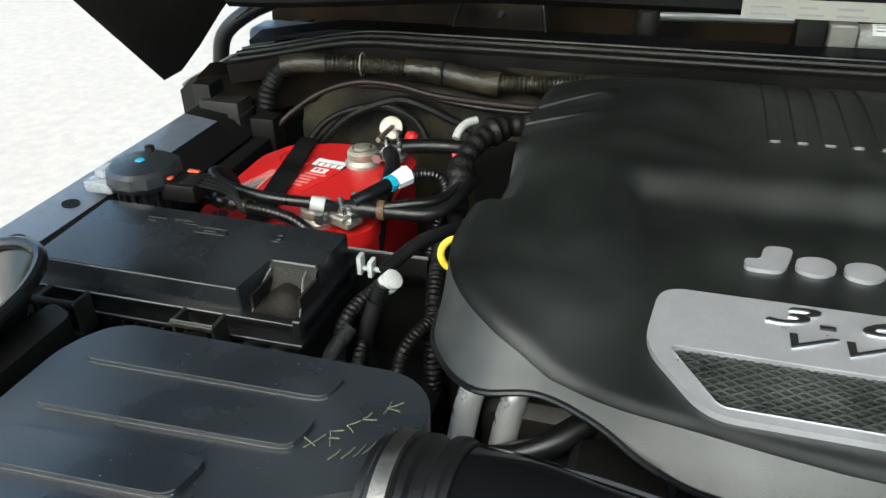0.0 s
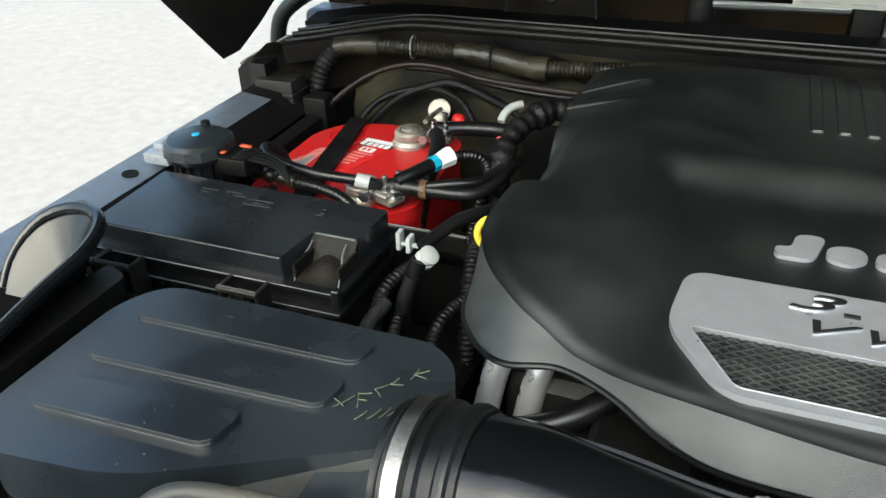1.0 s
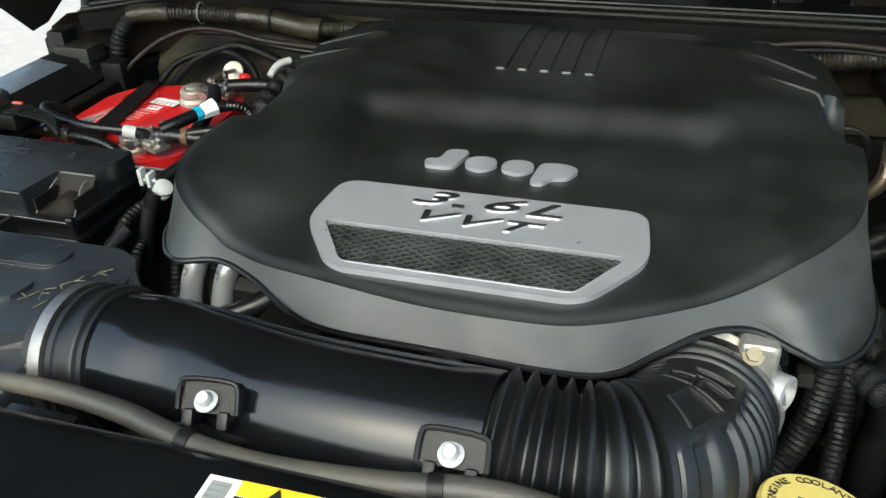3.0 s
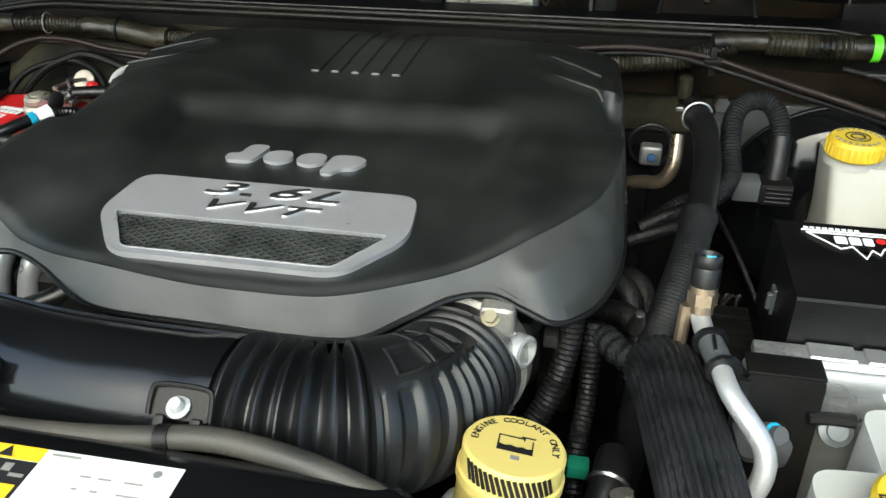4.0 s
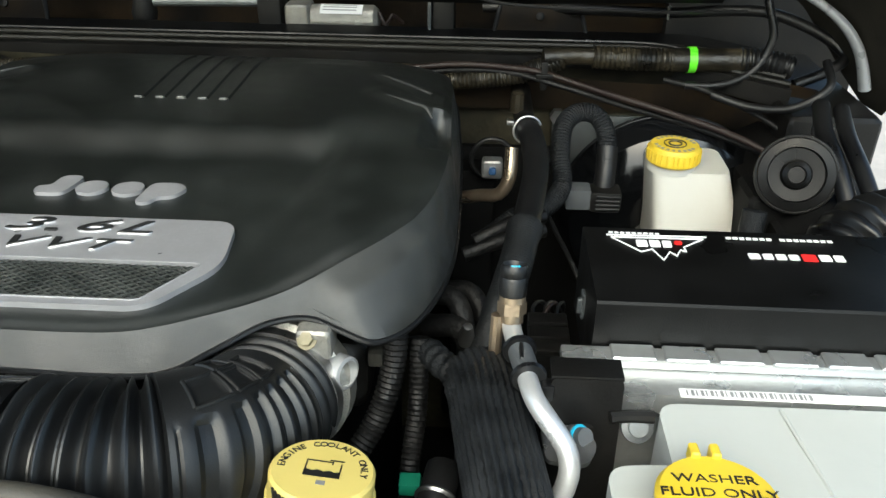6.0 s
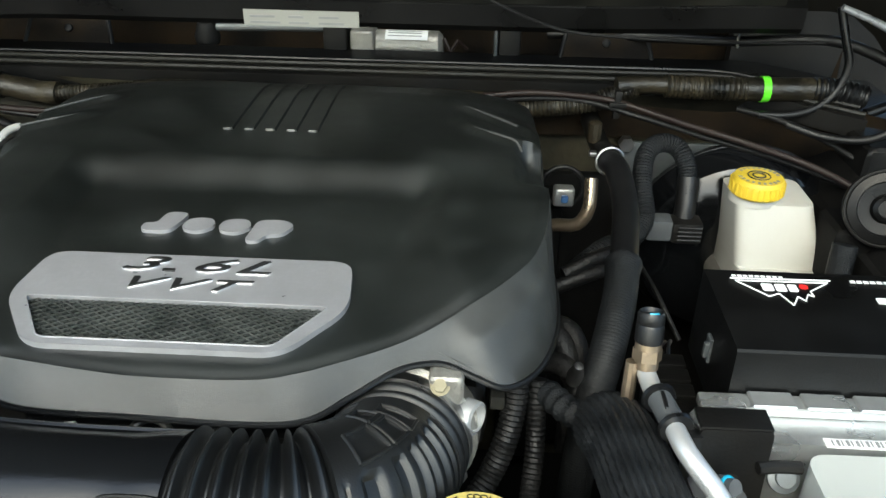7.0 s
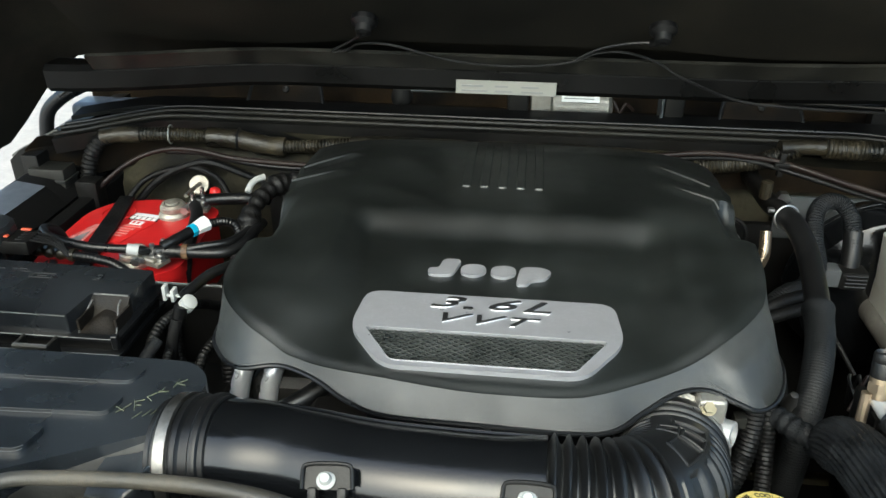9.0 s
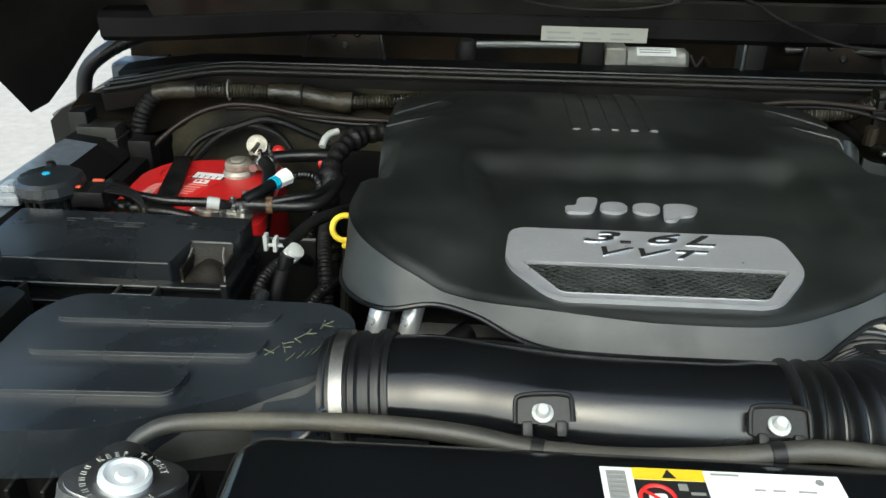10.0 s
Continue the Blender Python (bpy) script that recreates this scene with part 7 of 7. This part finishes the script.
for k in range(3):
    part("wire", tube([(0.352 + 0.008 * k, 0.505, 1.11), (0.350 + 0.010 * k, 0.525, 1.118), (0.362 + 0.008 * k, 0.55, 1.105), (0.38, 0.58, 1.05)], 0.0016, 6), M["rubber"], sw)
cable("sensor_lead", [(0.345, 0.50, 1.10), (0.358, 0.515, 1.118), (0.368, 0.53, 1.120), (0.377, 0.55, 1.095)], 0.0016, M["redwire"], "thin red-brown wire above the relay block", "cable", "small hoses")
for k, (x, y, z) in enumerate(((-0.352, 0.50, 1.10), (-0.312, 0.52, 1.06), (-0.38, 0.62, 1.05))):
    cable("conduit", [(x, y - 0.02, z - 0.25), (x + 0.004, y, z - 0.08), (x - 0.006, y + 0.03, z), (x + 0.01, y + 0.09, z + 0.01), (x + 0.02, y + 0.16, z - 0.03)], corrugated(0.0062, 0.0045, 0.001), M["tape_dark"], "thin black corrugated conduit low beside the battery", "conduit", "small hoses")

# ---- auxiliary power box, silver module, washer tank ----
ap = thing("power_box", (0.52, 0.46, 1.14), "black sheet-metal auxiliary power box with white print", "power box")
part("lid", extrude_profile([(0.512, 1.130), (0.512, 1.199), (0.510, 1.2015), (0.418, 1.1990), (0.4155, 1.1985), (0.4145, 1.1965), (0.4135, 1.168), (0.4135, 1.130)], 0.381, 0.70, 1), M["powder"], ap, angle=20)
part("latch", join(rbox(0.3785, 0.381, 0.458, 0.468, 1.154, 1.174, 0.0006, 1), rbox(0.3755, 0.379, 0.459, 0.463, 1.158, 1.170, 0.0006, 1)), M["dull_steel"], ap)
AP = Matrix.Translation((0.4325, 0.478, 1.2010)) @ Matrix.Rotation(radians(2.0), 4, "X")


def ink_line(pts, r=0.0006):
    return tube([AP @ Vector((x, y, 0.0005)) for x, y in pts], r, 5, 0.5, True)


mark_a = join(ink_line([(-0.036, 0.020), (0.0, 0.0205), (0.036, 0.021)]), ink_line([(-0.033, 0.017), (0.0, 0.0175), (0.033, 0.018)]),
              ink_line([(-0.033, 0.017), (-0.0235, 0.0075), (-0.014, -0.002)]), ink_line([(0.033, 0.018), (0.025, 0.012), (0.017, 0.006)]))
part("white_mark", mark_a, M["paper"], ap, "white outlined triangle mark")
zig = [(-0.014, -0.002), (-0.006, 0.002), (0.0, -0.012), (0.006, -0.001), (0.010, -0.006), (0.014, 0.002), (0.0175, 0.0), (0.017, 0.006)]
bm = bmesh.new()
for a, b in zip(zig, zig[1:]):
    bm = join(bm, ink_line([a, ((a[0] + b[0]) / 2, (a[1] + b[1]) / 2), b]))
part("white_mark", bm, M["paper"], ap)
for x0, x1 in ((-0.016, -0.008), (-0.0065, 0.001), (0.0025, 0.009)):
    part("print_bar", prism(rounded([(x0, 0.005), (x1, 0.005), (x1, 0.014), (x0, 0.014)], 0.0015), 0.0002, 0.0007, 0, 1, AP), M["paper"], ap)
part("red_dot", prism(rounded([(0.011, 0.009), (0.017, 0.009), (0.017, 0.0145), (0.011, 0.0145)], 0.0025), 0.0002, 0.0007, 0, 1, AP), M["label_red"], ap, "red printed spot")
for x0, x1, y0, y1, red in ((0.060, 0.068, -0.006, 0.001, 0), (0.070, 0.077, -0.006, 0.001, 0), (0.079, 0.086, -0.006, 0.001, 0), (0.088, 0.095, -0.006, 0.001, 0), (0.097, 0.107, -0.007, 0.002, 1),
                            (0.109, 0.117, -0.006, 0.002, 0), (0.119, 0.126, -0.006, 0.002, 0)):
    part("print_bar", prism(rounded([(x0, y0), (x1, y0), (x1, y1), (x0, y1)], 0.0012), 0.0002, 0.0007, 0, 1, AP), M["label_red"] if red else M["paper"], ap)
for k in range(16):
    if k not in (7,):
        part("print_bar", rbox(0.050 + 0.0048 * k, 0.0535 + 0.0048 * k, 0.0195, 0.0225, 0.0002, 0.0007, 0, 1, AP), M["paper"], ap)
for k in range(9):
    part("print_bar", rbox(-0.034 + 0.0042 * k, -0.031 + 0.0042 * k, 0.0225, 0.0245, 0.0002, 0.0007, 0, 1, AP), M["paper"], ap)

md = thing("engine_computer", (0.52, 0.37, 1.08), "silver finned engine control module with a bar-code strip", "control module")
part("case", prism(rounded([(0.352, 0.398), (0.365, 0.410), (0.70, 0.411), (0.70, 0.374), (0.36, 0.374)], 0.006, 4), 1.02, 1.158, 0.004, 2), M["module"], md)
part("rear_rail", rbox(0.36, 0.70, 0.398, 0.412, 1.158, 1.166, 0.002), M["module"], md)
for k in range(9):
    x = 0.392 + 0.034 * k
    part("fin", rbox(x, x + 0.0285, 0.3965, 0.4125, 1.1655, 1.1680, 0.001, 1), M["module"], md)
part("label", rbox(0.432, 0.56, 0.3720, 0.3800, 1.158, 1.1588, 0, 1), M["paper"], md, "white strip with bar code")
for k in range(26):
    part("code_bar", rbox(0.436 + 0.0030 * k, 0.436 + 0.0030 * k + 0.0009 * (1 + k % 2), 0.3735, 0.3785, 1.1588, 1.1592, 0, 1), M["label_grey"], md)
bk = thing("steel_bracket", (0.365, 0.36, 1.05), "black stamped bracket holding the silver module", "bracket")
part("plate", join(prism(rounded([(0.0, 0.0), (0.044, 0.0), (0.044, -0.12), (0.0, -0.12)], 0.004), 0, 0.003, 0.001, 1, Matrix.Translation((0.351, 0.368, 1.174)) @ Matrix.Rotation(radians(86), 4, "X")),
                   rbox(0.351, 0.395, 0.366, 0.385, 1.172, 1.1755, 0.001)), M["black"], bk)
part("pipe_clip", rbox(0.345, 0.353, 0.362, 0.371, 1.158, 1.170, 0.002), M["rubber"], bk)
part("bolt", lathe([(0.010, 0), (0.010, 0.003), (0.006, 0.004), (0.006, 0.007), (0, 0.007)], (0.406, 0.364, 1.140), along((0, -0.8, 0.6)), 18), M["dull_steel"], bk)
part("hole", lathe([(0.006, 0), (0.006, 0.001), (0, 0.001)], (0.374, 0.3635, 1.136), along((0, -1, 0)), 18), M["ink"], bk, "round hole in the plate")
part("rail", tube([(0.388, 0.36, 1.150), (0.40, 0.362, 1.150), (0.415, 0.362, 1.150)], 0.004, 8), M["black"], bk)
wt = thing("washer_tank", (0.47, 0.31, 1.0), "translucent washer fluid tank with a yellow flap cap", "tank")
part("tank", prism(rounded([(0.416, 0.366), (0.62, 0.368), (0.62, 0.25), (0.416, 0.25)], 0.014, 5), 1.02, 1.158, 0.009, 4), M["tank"], wt)
part("neck_shoulder", prism(rounded([(0.380, 0.317), (0.416, 0.320), (0.50, 0.320), (0.50, 0.21), (0.382, 0.21)], 0.014, 5), 1.02, 1.152, 0.010, 4), M["tank"], wt)
part("moulding_seam", tube([(0.490, 0.364, 1.1585), (0.492, 0.34, 1.1588), (0.496, 0.31, 1.158), (0.498, 0.28, 1.157)], 0.0012, 6), M["tank"], wt)
WC = Matrix.Translation((0.428, 0.273, 1.176)) @ Matrix.Rotation(radians(-4), 4, "X")
part("neck", lathe([(0.026, -0.028), (0.026, -0.004)], (0, 0, 0), WC, 32), M["tank"], wt)
wcap = part("cap", lathe([(0.030, -0.006), (0.0312, -0.004), (0.0312, 0.0), (0.029, 0.003), (0.0, 0.0045)], (0, 0, 0), WC, 40), M["yellow"], wt, "yellow flap cap with moulded words")
part("hinge", join(rbox(-0.008, -0.003, 0.027, 0.037, -0.004, 0.006, 0.001, 1, WC), rbox(0.003, 0.008, 0.027, 0.037, -0.004, 0.006, 0.001, 1, WC)), M["yellow"], wcap)
for row, (txt, y) in enumerate((("WASHER", 0.0105), ("FLUID ONLY", 0.0), )):
    part("writing", lettering(txt, 0.0086 if row == 0 else 0.0084, WC @ Matrix.Translation((0, y, 0.0042 - 0.0004 * (1 - row))), 0.0003, 1.25, 0, 0.0), M["ink"], wcap, "dark moulded words")

# ---- far side: vacuum pump, air duct and corner body ----
vp2 = thing("vacuum_pump", (0.60, 0.70, 1.08), "round black canister with a stamped rim and centre bolt", "canister")
part("drum", lathe([(0.036, 0), (0.038, 0.004), (0.038, 0.018), (0.0355, 0.023), (0.0275, 0.025), (0.026, 0.021), (0.015, 0.020), (0.013, 0.026), (0.009, 0.028), (0.008, 0.024), (0, 0.024)], (0.618, 0.735, 1.150), along((-0.25, -0.85, 0.35)), 40), M["powder"], vp2)
part("ring", torus(0.037, 0.0025, (0.613, 0.718, 1.157), along((-0.25, -0.85, 0.35)), segs=40, ring=8), M["black"], vp2)
part("foot", rbox(0.575, 0.64, 0.72, 0.78, 0.98, 1.13, 0.012, 3), M["deep"], vp2)
part("wire_sleeve", tube([(0.575, 0.70, 1.125), (0.572, 0.69, 1.09), (0.578, 0.685, 1.05), (0.58, 0.69, 1.0)], lambda s, t: 0.012 + 0.004 * sstep(0.02, 0.1, s), 12), M["braid"], vp2)
cable("air_duct", [(0.60, 0.60, 1.06), (0.625, 0.625, 1.10), (0.66, 0.65, 1.125), (0.71, 0.67, 1.13)], corrugated(0.040, 0.013, 0.006), M["rubber"], "wide ribbed black air duct by the wing", "duct")
for pts, r, mt in (([(0.655, 0.80, 1.20), (0.648, 0.76, 1.185), (0.652, 0.72, 1.165), (0.66, 0.68, 1.13)], 0.009, "rubber"), ([(0.672, 0.79, 1.20), (0.668, 0.75, 1.185), (0.672, 0.71, 1.165), (0.68, 0.66, 1.13)], 0.008, "rubber"),
                   ([(0.57, 0.90, 1.175), (0.61, 0.88, 1.168), (0.65, 0.86, 1.175), (0.685, 0.86, 1.20), (0.688, 0.89, 1.22)], 0.0048, "rubber")):
    cable("bulkhead_cable", pts, r, M[mt], "black hose bending round the far corner", "cable", "bulkhead cables")
solo("hose_clamp", rbox(0.640, 0.660, 0.765, 0.775, 1.178, 1.190, 0.002), M["steel"], (0.65, 0.77, 1.178), "bright hose clamp tab", "clamp")
cs = thing("cowl_corner", (0.69, 0.95, 0.9), "dark painted body corner beside the cowl", "body panel", kind="structure")
# block raised as a dark filler over the wing paint
part("block", rbox(0.645, 0.75, 0.845, 1.15, 0.60, 1.170, 0.012, 3), M["black"], cs)
# added dark backing that closes the bright opening inside the corner arch
part("corner_backing", prism([(0.55, 1.10), (0.815, 1.10), (0.815, 1.17), (0.797, 1.208), (0.762, 1.234), (0.712, 1.256), (0.55, 1.30)], 0.0, 0.02, 0.002, 1, Matrix.Translation((0, 1.12, 0)) @ Matrix.Rotation(radians(90), 4, "X")), M["black"], cs, "dark backing added behind the hood corner")
cs2 = thing("cowl_corner", (-0.69, 1.0, 0.9), "dark painted body corner beside the cowl", "body panel", kind="structure")
prof = [(-0.757, 0.60), (-0.757, 1.133), (-0.738, 1.150), (-0.672, 1.184), (-0.645, 1.186), (-0.640, 0.60)]
part("block", bevel(prism(prof, 0.0, 0.19, 0.0, 1, Matrix.Translation((0, 1.12, 0)) @ Matrix.Rotation(radians(90), 4, "X")), 0.006, 2), M["black"], cs2)
part("seal_arch", tube([(-0.757, 1.03, 1.10), (-0.753, 1.03, 1.14), (-0.742, 1.03, 1.178), (-0.712, 1.03, 1.205), (-0.665, 1.032, 1.228), (-0.60, 1.035, 1.246), (-0.50, 1.04, 1.254), (-0.38, 1.045, 1.256)], 0.0115, 12), M["satin"], cs2, "black rubber arch round the cowl corner")
part("painted_corner", rbox(-0.715, -0.50, 1.045, 1.10, 1.140, 1.188, 0.014, 4), M["paint"], cs2, "glossy painted corner of the cowl")
part("flange_edge", tube([(-0.752, 0.932, 1.140), (-0.735, 0.932, 1.151), (-0.670, 0.932, 1.185)], 0.0022, 6), M["pale_edge"], cs2, "pale flange edge")
